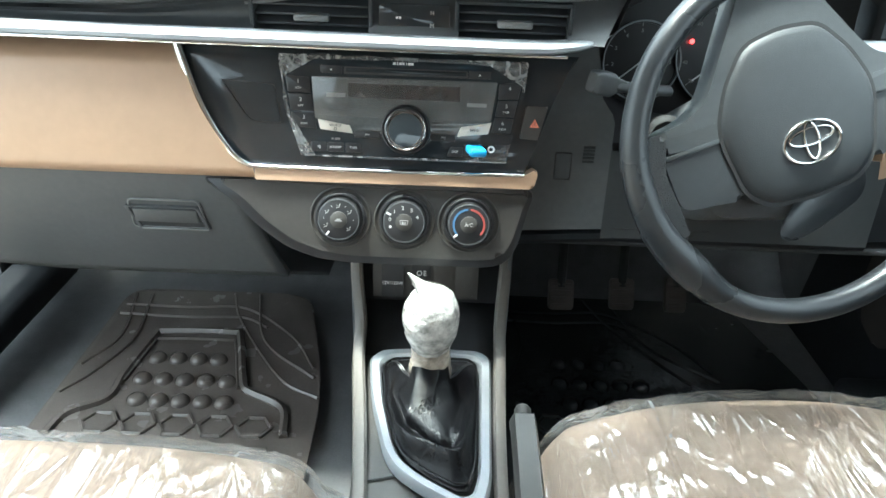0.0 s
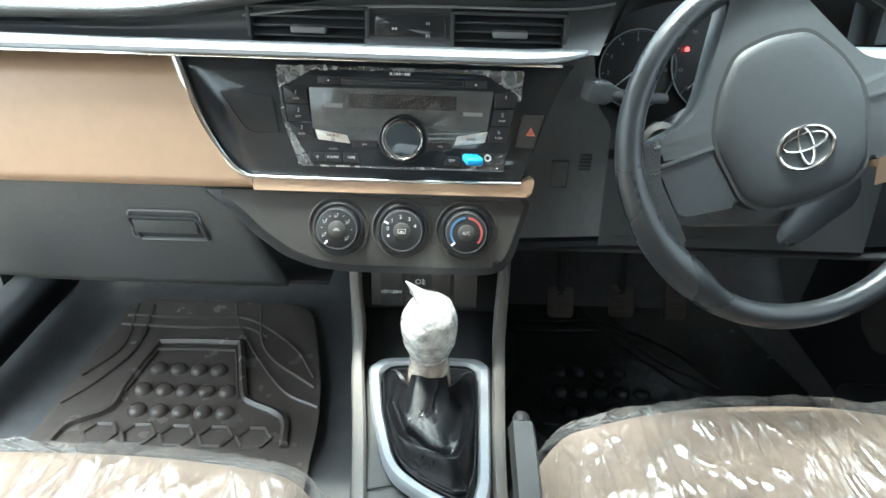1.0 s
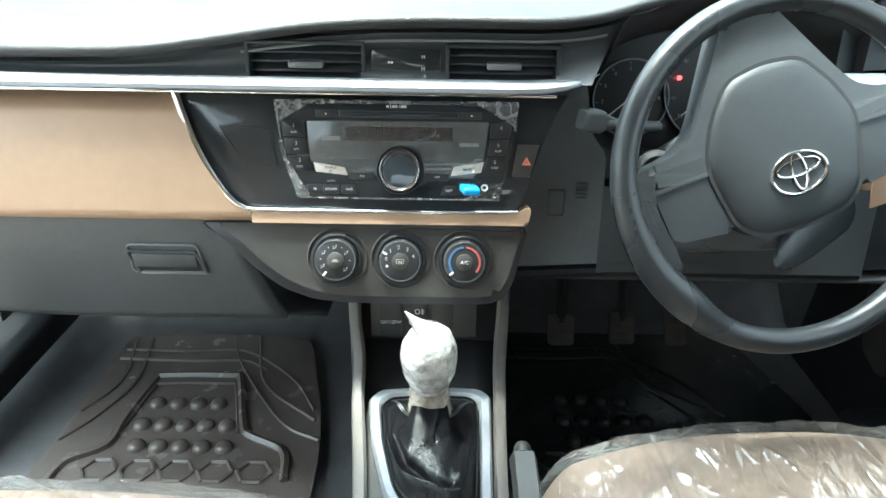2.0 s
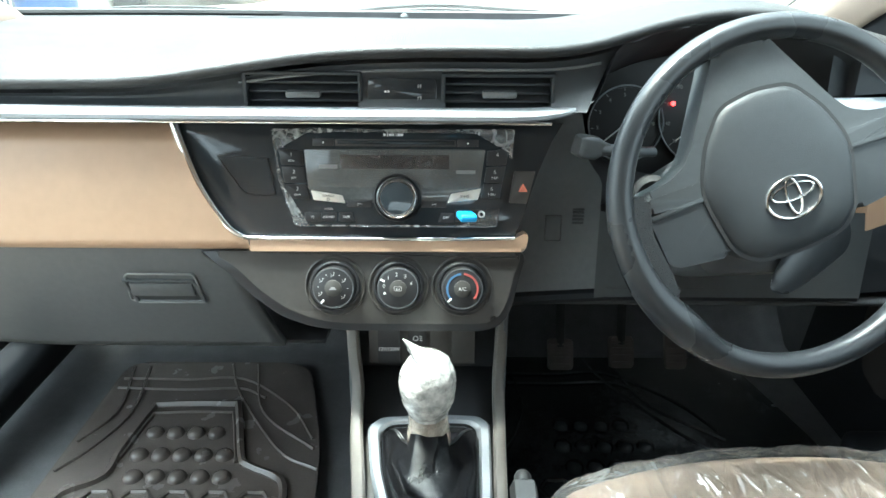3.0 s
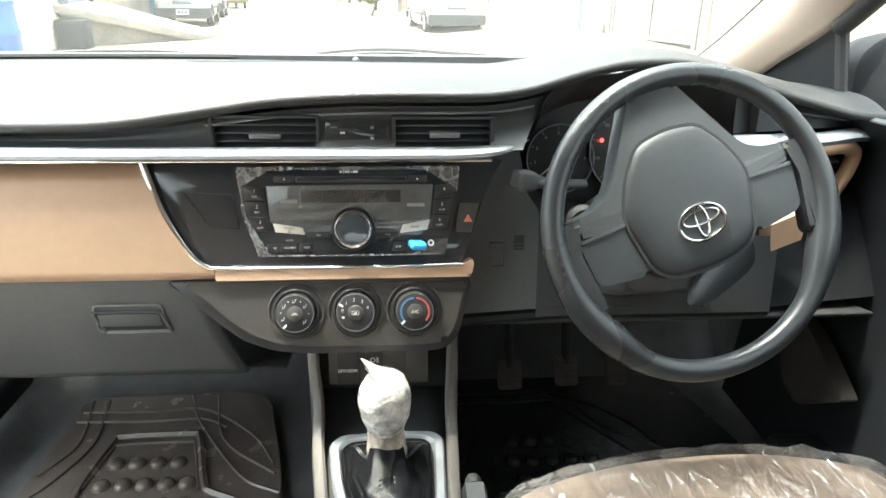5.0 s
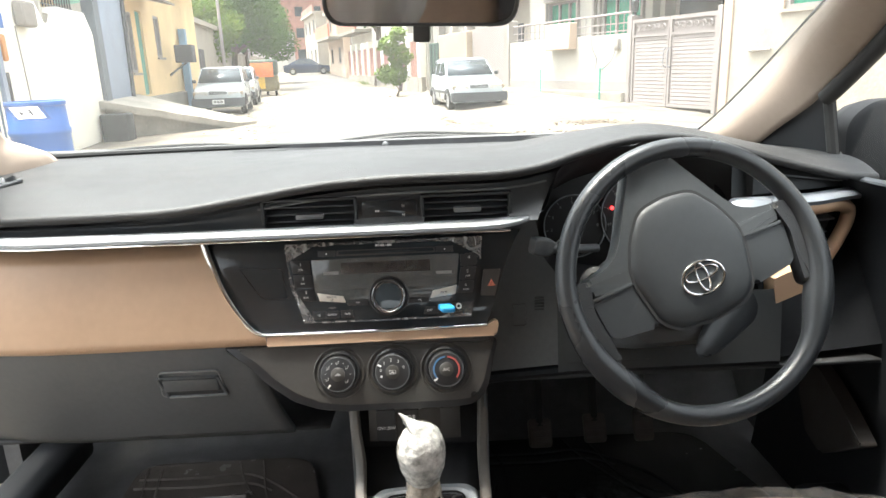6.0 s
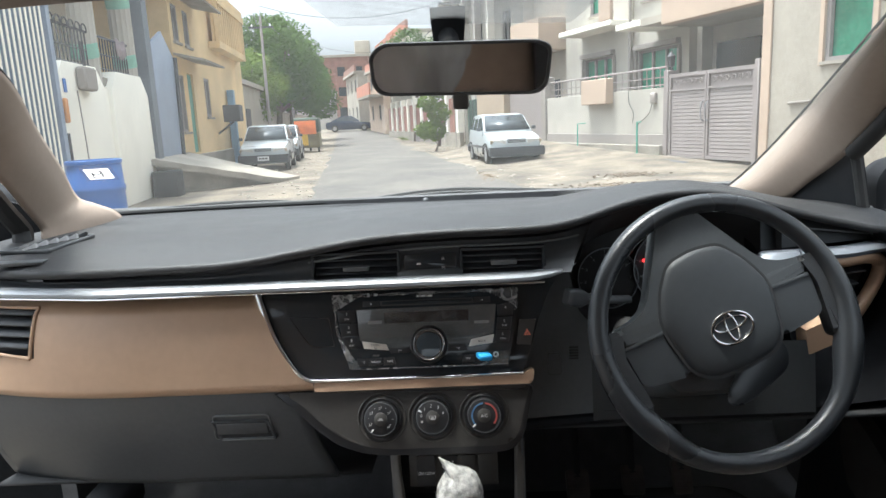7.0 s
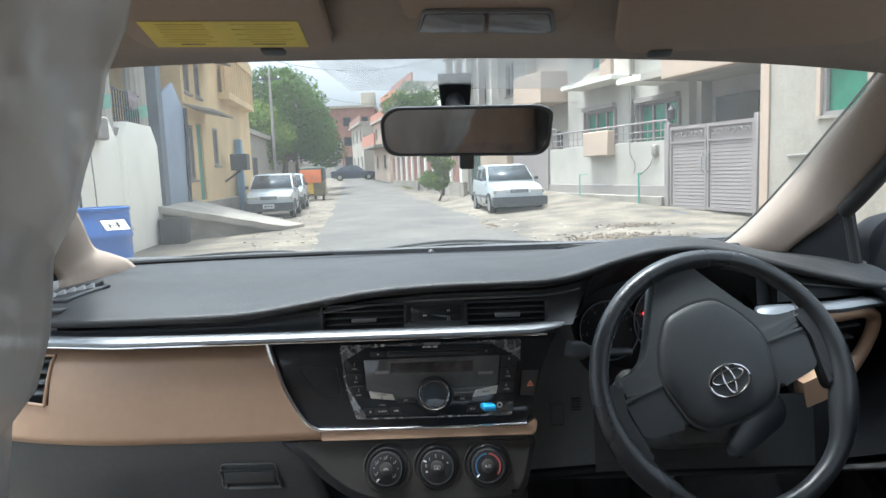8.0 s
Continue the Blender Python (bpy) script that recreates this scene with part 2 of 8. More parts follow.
def smooth(pts, k=8):
    """A Catmull-Rom curve through the points."""
    p = [Vector(q) for q in pts]
    p = [p[0] * 2 - p[1]] + p + [p[-1] * 2 - p[-2]]
    out = []
    for i in range(1, len(p) - 2):
        a, b, c, d = p[i - 1:i + 3]
        for j in range(k):
            s = j / k
            out.append(0.5 * ((2 * b) + (c - a) * s + (2 * a - 5 * b + 4 * c - d) * s * s + (3 * b - a - 3 * c + d) * s ** 3))
    out.append(p[-2])
    return out


def lerp(a, b, s):
    return a + (b - a) * s


def along(table, x):
    """Linear reading of a table of (x, value)."""
    if x <= table[0][0]:
        return table[0][1]
    for (x0, v0), (x1, v1) in zip(table, table[1:]):
        if x <= x1:
            s = (x - x0) / (x1 - x0)
            s = s * s * (3 - 2 * s)
            return lerp(v0, v1, s)
    return table[-1][1]


def words(text, size, m, material, parent, name="lettering", depth=0.0003, wide=1.0):
    """Raised lettering in the built-in font, centred on m."""
    cu = bpy.data.curves.new("text", "FONT")
    cu.body, cu.size, cu.extrude = text, size, depth
    cu.align_x, cu.align_y = "CENTER", "CENTER"
    tmp = bpy.data.objects.new("text", cu)
    me = bpy.data.meshes.new_from_object(tmp)
    me.transform(m @ Matrix.Diagonal((wide, 1, 1, 1)))
    bpy.data.objects.remove(tmp)
    bpy.data.curves.remove(cu)
    me.materials.clear()
    me.materials.append(material)
    return part(name, me, material, parent)


def mirror_x(p):
    return Vector((0.02 - p[0], p[1], p[2]))

# ---- materials ----
TAN = mat("tan_vinyl", (0.445, 0.300, 0.200), 0.42, var=0.05, scale=6, bump=0.25, bscale=900, grain="leather")
BLACK_SOFT = mat("black_soft_plastic", (0.050, 0.054, 0.059), 0.46, var=0.12, scale=8, bump=0.5, bscale=800, grain="leather")
PAD_GRAIN = mat("fine_grained_plastic", (0.034, 0.038, 0.042), 0.46, var=0.10, scale=8, bump=0.5, bscale=800, grain="leather")
DASH_PAD = mat("dash_pad_grain", (0.034, 0.034, 0.035), 0.44, spec=0.36, var=0.12, scale=8, bump=0.7, bscale=420, grain="leather")
CLIMATE_BLACK = mat("climate_panel_plastic", (0.047, 0.044, 0.041), 0.42, var=0.10, scale=12, bump=0.15, bscale=1100)
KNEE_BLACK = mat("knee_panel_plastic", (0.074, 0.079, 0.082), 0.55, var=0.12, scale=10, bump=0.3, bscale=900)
# same knee plastic with the shade below the column put into its colour
KNEE_SHADED = mat("shaded_knee_plastic", (0.030, 0.033, 0.035), 0.6, var=0.12, scale=10, bump=0.3, bscale=900)
EMBLEM = mat("polished_emblem", (0.88, 0.88, 0.88), 0.15, metal=1.0, var=0.02, scale=20)
GRIP = mat("pimpled_grip_rubber", (0.032, 0.034, 0.037), 0.42, var=0.06, scale=8, bump=1.0, bscale=420, grain="leather")
WRAP_BROWN = mat("cling_wrap_over_collar", (0.40, 0.35, 0.29), 0.15, var=0.55, scale=70, bump=1.0, bscale=150, coat=0.9)
BLACK_HARD = mat("black_hard_plastic", (0.073, 0.077, 0.082), 0.5, var=0.12, scale=10, bump=0.2, bscale=1200)
# mostly for gaps, recesses and undersides; their shade is put into this colour
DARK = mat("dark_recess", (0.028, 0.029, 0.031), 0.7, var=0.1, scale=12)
GLOSS = mat("piano_black", (0.020, 0.025, 0.030), 0.05, var=0.03, scale=12, fine=0.02, coat=0.4)
SILVER = mat("silver_paint", (0.28, 0.295, 0.315), 0.40, metal=0.3, var=0.05, scale=20)
SILVER_DULL = mat("dull_silver_paint", (0.19, 0.205, 0.23), 0.38, metal=0.3, var=0.05, scale=20)
CHROME = mat("chrome", (0.82, 0.82, 0.83), 0.08, metal=1.0, var=0.03, scale=20)
GREY_PLASTIC = mat("grey_plastic", (0.17, 0.175, 0.18), 0.42, var=0.08, scale=14, bump=0.1, bscale=900)
PALE_BUTTON = mat("pale_silver_button", (0.62, 0.58, 0.52), 0.35, metal=0.3, var=0.05, scale=60)
BUTTON = mat("black_button", (0.020, 0.020, 0.022), 0.4, var=0.1, scale=60)
SCREEN = mat("smoked_display", (0.082, 0.086, 0.086), 0.12, var=0.25, scale=30, coat=0.6)
SCREEN_IN = mat("display_window", (0.018, 0.012, 0.012), 0.1, var=0.2, scale=40)
PRINT = mat("white_print", (0.75, 0.75, 0.75), 0.5, var=0.02, scale=100)
DIAL_PRINT = mat("soft_white_print", (0.50, 0.50, 0.49), 0.5, var=0.02, scale=100)
PRINT_DIM = mat("grey_print", (0.28, 0.28, 0.28), 0.5, var=0.02, scale=100)
RED_PRINT = mat("red_print", (0.34, 0.07, 0.06), 0.5, var=0.03, scale=100)
BLUE_PRINT = mat("blue_print", (0.06, 0.14, 0.27), 0.5, var=0.03, scale=100)
ORANGE_PRINT = mat("hazard_print", (0.75, 0.22, 0.14), 0.5, var=0.03, scale=100)
BLUE_PLASTIC = mat("bright_blue_plastic", (0.05, 0.36, 0.75), 0.3, var=0.04, scale=60)
RIM_LEATHER = mat("wheel_rubber", (0.032, 0.035, 0.039), 0.29, var=0.04, scale=5, bump=0.3, bscale=1000, grain="leather")
BOOT = mat("boot_leather", (0.007, 0.007, 0.008), 0.21, spec=0.26, var=0.12, scale=25, bump=0.5, bscale=700, grain="leather")
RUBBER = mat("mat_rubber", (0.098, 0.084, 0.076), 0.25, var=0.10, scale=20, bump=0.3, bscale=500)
CARPET = mat("black_carpet", (0.075, 0.075, 0.078), 0.95, var=0.2, scale=30, bump=0.8, bscale=900)
BEIGE_TRIM = mat("beige_trim", (0.325, 0.258, 0.208), 0.7, var=0.05, scale=6, bump=0.2, bscale=700)
HEADLINER = mat("headliner_cloth", (0.31, 0.265, 0.23), 0.9, var=0.06, scale=8, bump=0.4, bscale=900)
CLOTH = mat("beige_seat_cloth", (0.40, 0.30, 0.23), 0.85, var=0.12, scale=12, bump=0.4, bscale=600)
FILM = film("clear_plastic_film", 0.06, 0.20, 22, (1, 0.24, 1), 24, 3.0, 0.07, 0.0024)
FILM_RIM = film("crumpled_rim_film", 0.14, 0.30, 42, (1, 1, 1), 0, 2.6, 0.08, 0.0012)
FILM_FLAT = film("flat_protective_film", 0.06, 0.10, 45, (1, 1, 1), 0, 1.8, 0.10, 0.0003)
FILM_HAZY = film("hazy_plastic_film", 0.50, 0.16, 5, (1, 1, 0.35), 12, 1.2, 0.22, 0.006)
FILM_EDGE = film("milky_film_edge", 0.17, 0.20, 16, (1, 0.5, 1), 10, 1.8, 0.09, 0.005)
WRAP = mat("crumpled_cling_wrap", (0.56, 0.55, 0.52), 0.20, var=0.45, scale=95, bump=1.0, bscale=230, fine=0.2, coat=0.9)
DOOR_BLACK = mat("dark_door_plastic", (0.015, 0.016, 0.018), 0.62, spec=0.12, var=0.15, scale=10, bump=0.2, bscale=1000)
PEDAL = mat("worn_pedal_rubber", (0.085, 0.072, 0.066), 0.6, var=0.3, scale=40)
GLASS = pane("car_glass", (0.96, 0.97, 0.96), 0.02, 0.02)
SCREEN_GLASS = pane("veiled_screen_glass", (0.96, 0.97, 0.96), 0.02, 0.030)
MIRROR = mat("mirror_glass", (0.74, 0.75, 0.76), 0.03, metal=1.0, var=0.01, scale=5)
LENS = mat("lamp_lens", (0.19, 0.19, 0.195), 0.2, var=0.1, scale=30, coat=0.5)
STICKER_PRINT = mat("faint_label_print", (0.58, 0.48, 0.12), 0.6, var=0.05, scale=30)
STICKER = mat("yellow_label", (0.72, 0.60, 0.14), 0.6, var=0.06, scale=30)
RED_LAMP = mat("red_warning_lamp", (0.6, 0.02, 0.02), 0.4, emit=(1.0, 0.03, 0.03, 1.3))
GAUGE = mat("gauge_face", (0.012, 0.012, 0.014), 0.35, var=0.1, scale=30)
RUBBER_SEAL = mat("black_rubber_seal", (0.012, 0.012, 0.012), 0.6, var=0.1, scale=20)
BODY_PAINT = mat("pearl_body_paint", (0.55, 0.55, 0.54), 0.25, var=0.02, scale=3, coat=0.6)
BROWN_TRIM = mat("brown_kick_trim", (0.028, 0.023, 0.020), 0.8, var=0.1, scale=10, bump=0.2, bscale=700)
HUB_GREY = mat("satin_hub_plastic", (0.056, 0.061, 0.065), 0.38, var=0.08, scale=14, bump=0.35, bscale=700, grain="leather")
# mat rubber darkened: the driver's footwell shade is put into its colour
DRIVER_RUBBER = mat("shaded_mat_rubber", (0.020, 0.021, 0.023), 0.24, var=0.2, scale=9, bump=0.3, bscale=500)

# ---- dashboard ----
FACE = pose(0, 0, 0.84, 72.3)            # leaning face of the centre stack
MM = 0.001


def on_face(u, v, w=0.0):
    return FACE @ pose(u * MM, v * MM, w * MM)


def mm(pts):
    return [Vector((p[0] * MM, p[1] * MM)) for p in pts]


LIP = [(-0.75, 0.888), (-0.45, 0.892), (-0.26, 0.897), (-0.08, 0.925), (0.02, 0.930), (0.19, 0.930), (0.25, 0.944), (0.30, 0.957),
       (0.37, 0.966), (0.43, 0.960), (0.49, 0.942), (0.56, 0.921), (0.70, 0.884)]
LIP_Y = [(-0.70, 0.05), (-0.55, -0.01), (-0.30, -0.028), (0.18, -0.028), (0.30, 0.02), (0.42, 0.03), (0.55, 0.05), (0.70, 0.09)]


def base_line(x):
    """Foot of the windscreen: y and z."""
    s = (x - 0.01) / 0.70
    return 0.66 - 0.12 * s * s, 0.892 + (0.012 if x < 0 else -0.002) * abs(s)


def even(table, x, w=0.06):
    """Straight reading of a table, evened out over a short stretch."""
    xs_, vs_ = [q[0] for q in table], [q[1] for q in table]
    return float(np.mean(np.interp(x + np.linspace(-w, w, 13), xs_, vs_)))


def top_profile(x, v):
    lz, ly = even(LIP, x, 0.04), even(LIP_Y, x)
    by, bz = base_line(x)
    if v < 0.25:
        # rolled front edge
        a = v / 0.25 * math.radians(200) - math.radians(110)
        c = Vector((x, ly + 0.012, lz - 0.0040))
        r = 0.0085
        return c + Vector((0, -math.cos(a) * r * 0.9, math.sin(a) * r * 0.8))
    s = (v - 0.25) / 0.75
    y0, z0 = ly + 0.012, lz + 0.0028
    ease = max(0.0, 1 - s / 0.17)
    return Vector((x, lerp(y0, by, s), lerp(z0, bz, s) + 0.0135 * (1 - ease * ease) * (1 - s) + 0.010 * math.sin(math.pi * min(1, s * 1.15)) * (1 - s)))


dash = thing("dashboard", "black soft-grain dashboard with tan lower panel and silver trim strip", "dashboard", (0, 0.2, 0.6))
part("top_pad", grid(lambda u, v: top_profile(lerp(-0.725, 0.735, u), v), 90, 44), DASH_PAD, dash, "black grained soft pad")


part("defroster_slot", grid(lambda u, v: top_profile(lerp(-0.34, 0.36, u), 0.25 + 0.75 * lerp(0.90, 0.925, v)) + Vector((0, 0, 0.0012)), 30, 2), DARK, dash, "narrow dark defroster slot")
part("sensor_dome", lathe([(0.008, 0), (0.007, 0.003), (0.004, 0.006), (0.0005, 0.007)], pose(-0.02, 0.615, 0.899), 14), BLACK_HARD, dash, "small round sun sensor")


def fascia_pt(x, v):
    lz, ly = even(LIP, x, 0.04), even(LIP_Y, x)
    top = Vector((x, ly + 0.018, lz - 0.016))
    low = Vector((x, -0.021 + max(0, (-0.45 - x)) * 0.20, 0.8655))
    p = top.lerp(low, v)
    p.y += 0.012 * math.sin(math.pi * v)
    return p


# upper fascia in pieces round the three openings of the vent bank
VENTS = [(-0.152, -0.036, 0.862, 0.900), (0.055, 0.166, 0.863, 0.899)]


def fascia_strip(x0, x1, v0, v1, bm):
    return grid(lambda u, v: fascia_pt(lerp(x0, x1, u), lerp(v0, v1, v)), 24, 6, bm)


for x0, x1, low in ((-0.68, -0.152, 1), (-0.152, -0.036, 0.22), (-0.036, 0.055, 1), (0.055, 0.166, 0.30)):
    part("upper_fascia", fascia_strip(x0, x1, 0, low, None), BLACK_SOFT, dash)
part("upper_fascia", grid(lambda u, v: fascia_pt(lerp(0.166, lerp(0.236, 0.203, v), u), v), 12, 10), BLACK_SOFT, dash)
part("fascia_crease", tube([fascia_pt(x, 0.16) + Vector((0, -0.004, 0)) for x in np.linspace(-0.16, 0.218, 30)], 0.0016, 6), GREY_PLASTIC, dash, "thin raised crease line")


def vent(name, x0, x1, z0, z1, y, slats, lever):
    cx, cz, w, h = (x0 + x1) / 2, (z0 + z1) / 2, x1 - x0, z1 - z0
    bm = bmesh.new()
    for (sx, sz, px, pz) in ((w + 0.008, 0.004, cx, z1 + 0.002), (w + 0.008, 0.004, cx, z0 - 0.002), (0.004, h + 0.008, x0 - 0.002, cz), (0.004, h + 0.008, x1 + 0.002, cz)):
        box(sx, 0.05, sz, pose(px, y + 0.022, pz), 0.001, 1, bm)
    box(w, 0.003, h, pose(cx, y + 0.055, cz), 0, 1, bm)
    v = part(name, bm, PAD_GRAIN, dash, "black slatted air vent")
    for i in range(slats):
        z = z0 + h * (i + 0.5) / slats
        part("slat", box(w, 0.020, 0.0028, pose(cx, y + 0.014, z, 26), 0.0008, 1), BLACK_SOFT, v)
    for i in range(5):
        x = x0 + w * (i + 0.5) / 5
        part("vane", box(0.0015, 0.018, h * 0.94, pose(x, y + 0.040, cz)), BLACK_HARD, v)
    lx, lz = lever
    part("lever", box(0.036, 0.012, 0.007, pose(lx, y + 0.002, lz), 0.002, 2), GREY_PLASTIC, v, "grey sliding lever")
    return v


vent("vent", *VENTS[0], -0.010, 4, (-0.094, 0.880))
vent("vent", *VENTS[1], -0.010, 4, (0.112, 0.881))

# clock between the vents
part("clock_face", prism(rounded([(-0.036, -0.014), (0.036, -0.014), (0.036, 0.014), (-0.036, 0.014)], 0.004), 0.006, pose(0.010, -0.010, 0.883, 80), 0.001), GLOSS, dash, "small dark clock display")
for tx, tz, s in ((0.028, 0.889, "H"), (0.028, 0.877, "M")):
    words(s, 0.0055, pose(tx, -0.0106 + (tz - 0.883) * 0.17, tz, 80), PRINT, dash)
for du in (-0.0015, 0.0015):
    part("clock_dot", lathe([(0.0013, 0), (0.0013, 0.0004)], pose(-0.006 + du, -0.0105, 0.8835, 80), 10), PRINT, dash)

# silver strip, with a bright lower edge
SECTION = [(-0.034, 0.857), (-0.0370, 0.8595), (-0.0365, 0.8635), (-0.033, 0.8665), (-0.026, 0.8682), (-0.017, 0.8686), (-0.012, 0.864), (-0.016, 0.856)]


def strip_ring(x, grow, lift=0.0, back=0.0):
    cy, cz = -0.016, 0.867
    return [Vector((x, lerp(cy, y, grow) + back, lerp(cz, z, grow) + lift)) for y, z in SECTION]


xs = [(-0.70, 1, 0, 0.055)] + [(x, 1, 0, max(0, (-0.45 - x)) * 0.20) for x in np.linspace(-0.66, 0.12, 20)] + [(0.15, 0.98, 0.0005, 0.002), (0.175, 0.85, 0.0015, 0.006), (0.195, 0.6, 0.003, 0.011), (0.209, 0.22, 0.005, 0.016), (0.215, 0.04, 0.006, 0.018)]
part("trim_strip", loft([strip_ring(*q) for q in xs]), SILVER, dash, "long silver trim strip")
part("chrome_edge", tube([(x, -0.0345 + max(0, (-0.45 - x)) * 0.20, 0.8562) for x in np.linspace(-0.68, 0.165, 30)], 0.0016, 8), CHROME, dash, "thin chrome line")

# tan panel left of the centre stack
CHROME_LINE = smooth([(-237, 9), (-230, -13.5), (-219, -44), (-208, -67), (-193.5, -90.5), (-179, -108), (-167, -115.4), (-152, -118.2), (-60, -118.6), (60, -118.2), (133, -117)], 6)


def edge_u(v):
    best = CHROME_LINE[0].x
    for a, b in zip(CHROME_LINE, CHROME_LINE[1:]):
        if a.y >= v >= b.y and a.y > b.y:
            return lerp(a.x, b.x, (a.y - v) / (a.y - b.y))
        if v < b.y:
            best = b.x
    return best if v < 9 else -237


def tan_pt(x, v):
    """x in metres; v in millimetres down the leaning face."""
    s = (9 - v) / 142
    w = 4 + 10 * math.sin(math.pi * max(0.0, min(1, s * 0.95)) ** 0.8) - 9 * max(0, (0.16 - s) / 0.16)
    if s > 0.93:
        w -= 14 * ((s - 0.93) / 0.07) ** 2
    p = on_face(0, v, w) @ Vector((0, 0, 0))
    bow = max(0, -0.42 - x)
    return Vector((x, p.y + bow * bow * 0.7, p.z))


def tan_grid(bm, x0, x1, v0, v1, nu, nv):
    def f(u, t):
        v = lerp(v0, v1, t)
        right = x1 if x1 is not None else min(edge_u(max(v, -118)), -159.5 if v < -112 else 0) * MM
        return tan_pt(lerp(x0, right, u), v)
    return grid(f, nu, nv, bm)


tb = bmesh.new()
tan_grid(tb, -0.560, None, 9, -132, 40, 46)
tan_grid(tb, -0.700, -0.560, 9, -3, 14, 5)
tan_grid(tb, -0.700, -0.560, -76, -132, 14, 20)
part("tan_panel", tb, TAN, dash, "smooth tan vinyl panel")
part("tan_lower_rail", prism(rounded(mm([(-158.5, -119), (131, -118.5), (146, -110), (148, -116), (144, -132), (-158.5, -133)]), [0.001, 0.003, 0.004, 0.003, 0.004, 0.001]), 0.03, on_face(0, 0, 6.5), 0.004), TAN, dash, "tan vinyl rail")
part("chrome_curve", tube([on_face(p.x, p.y, 7) @ Vector((0, 0, 0)) for p in CHROME_LINE], [max(0.0022, 0.0062 - 0.00009 * i) for i in range(len(CHROME_LINE))], 10), CHROME, dash, "curved chrome bead")

# side vent in the tan panel
sv = bmesh.new()
SV = [(-0.70, -3), (-0.560, -3), (-0.566, -76), (-0.70, -66)]
for i in range(4):
    a, b = SV[i], SV[(i + 1) % 4]
    tube([tan_pt(lerp(a[0], b[0], s), lerp(a[1], b[1], s)) + Vector((0, -0.001, 0)) for s in np.linspace(0, 1, 8)], 0.0028, 8, False, sv)
frame_ob = part("side_vent", sv, TAN, dash, "tan-framed side air vent")
part("duct", box(0.20, 0.004, 0.09, pose(-0.62, 0.075, 0.800)), DARK, frame_ob)
for i in range(4):
    v0 = -14 - 16 * i
    part("slat", grid(lambda u, t: tan_pt(lerp(-0.70, -0.562 - 0.001 * i, u), v0) + Vector((0, 0.004 + 0.024 * t, 0.006 * t)), 6, 1), BLACK_HARD, frame_ob, thick=0.003)

# glossy centre panel
PANEL = [(p.x + 1, p.y) for p in CHROME_LINE[:48]] + [(134, -116), (143, -90), (150, -67), (158, -43), (172, -10), (184, 9)]
part("centre_panel", prism(mm(PANEL[::-1]), 0.03, on_face(0, 0, 2), 0.0015), GLOSS, dash, "glossy black centre panel")
POD = rounded(mm([(-193, -28), (-137, -31.5), (-129.5, -71.5), (-163, -71.5)]), [0.002, 0.002, 0.003, 0.010])
part("blank_lid", ring_plate([Vector(p) * 1.0 for p in POD], [Vector((p.x * 0.985 - 0.0024, p.y * 0.97 - 0.0015)) for p in POD], 0.002, on_face(0, 0, 3.2), None, 0.0004), BUTTON, dash, "blank storage lid in the gloss panel")

# hazard switch
hz = part("hazard_switch", prism(rounded(mm([(131, -43.5), (154, -43.5), (145, -79), (125.5, -78)]), 0.002), 0.006, on_face(0, 0, 6.5), 0.0016), CLIMATE_BLACK, dash, "black hazard switch")
tri = mm([(-5, -4.2), (5, -4.2), (0, 4.8)])
part("triangle", ring_plate(tri, [p * 0.55 + Vector((0, -0.0003)) for p in tri], 0.0006, on_face(140.5, -61.5, 7.3)), ORANGE_PRINT, hz, "orange warning triangle")
part("triangle", ring_plate([p * 0.42 for p in tri], [p * 0.16 for p in tri], 0.0006, on_face(140.5, -61.8, 7.3)), ORANGE_PRINT, hz)

# glove box
def glove_pt(x, z):
    s = (0.722 - z) / 0.19
    bow = max(0, -0.42 - x)
    return Vector((x, lerp(-0.030, 0.035, max(0.0, s) ** 1.3) - 0.010 * math.sin(math.pi * s) + bow * bow * 0.7, z))


part("glove_box", grid(lambda u, v: glove_pt(lerp(-0.69, lerp(-0.185, -0.150, v), u), lerp(0.722, 0.545, v)), 30, 16), BLACK_HARD, dash, "black glove box lid", thick=0.01)
part("glove_gap", grid(lambda u, v: glove_pt(lerp(-0.69, -0.17, u), lerp(0.7245, 0.7205, v)) + Vector((0, -0.0015, 0)), 30, 2), DARK, dash)
hd = bmesh.new()
HB = [(-0.316, 0.669), (-0.234, 0.669), (-0.226, 0.634), (-0.306, 0.634)]
hp = pose(0, glove_pt(-0.27, 0.652).y - 0.0015, 0.652, 105) @ pose(0, -0.652, 0)
HO = rounded(HB, 0.004)
cxy = Vector((-0.270, 0.652))
ring_plate([p + (p - cxy) * 0.04 for p in HO], [cxy + (p - cxy) * 0.93 for p in HO], 0.004, hp @ pose(0, 0.0, 0.002), hd, 0.001)
gh = part("glove_handle", hd, BLACK_HARD, dash, "recessed glove box handle")
part("handle_recess", prism([cxy + (p - cxy) * 0.94 for p in HO], 0.003, hp @ pose(0, 0, -0.0005)), DARK, gh)
part("handle_flap", box(0.074, 0.006, 0.020, pose(-0.272, glove_pt(-0.27, 0.655).y - 0.002, 0.656, 15), 0.002), BLACK_HARD, gh)
part("handle_rim", tube([glove_pt(x, z) + Vector((0, -0.0015, 0)) for x, z in rounded([(-0.314, 0.637), (-0.228, 0.637), (-0.232, 0.677), (-0.312, 0.677)], 0.006)], 0.0014, 6, True), GREY_PLASTIC, gh, "raised handle rim")
part("handle_lip", box(0.078, 0.005, 0.0025, pose(-0.266, glove_pt(-0.27, 0.637).y - 0.003, 0.6365), 0.001), GREY_PLASTIC, gh)
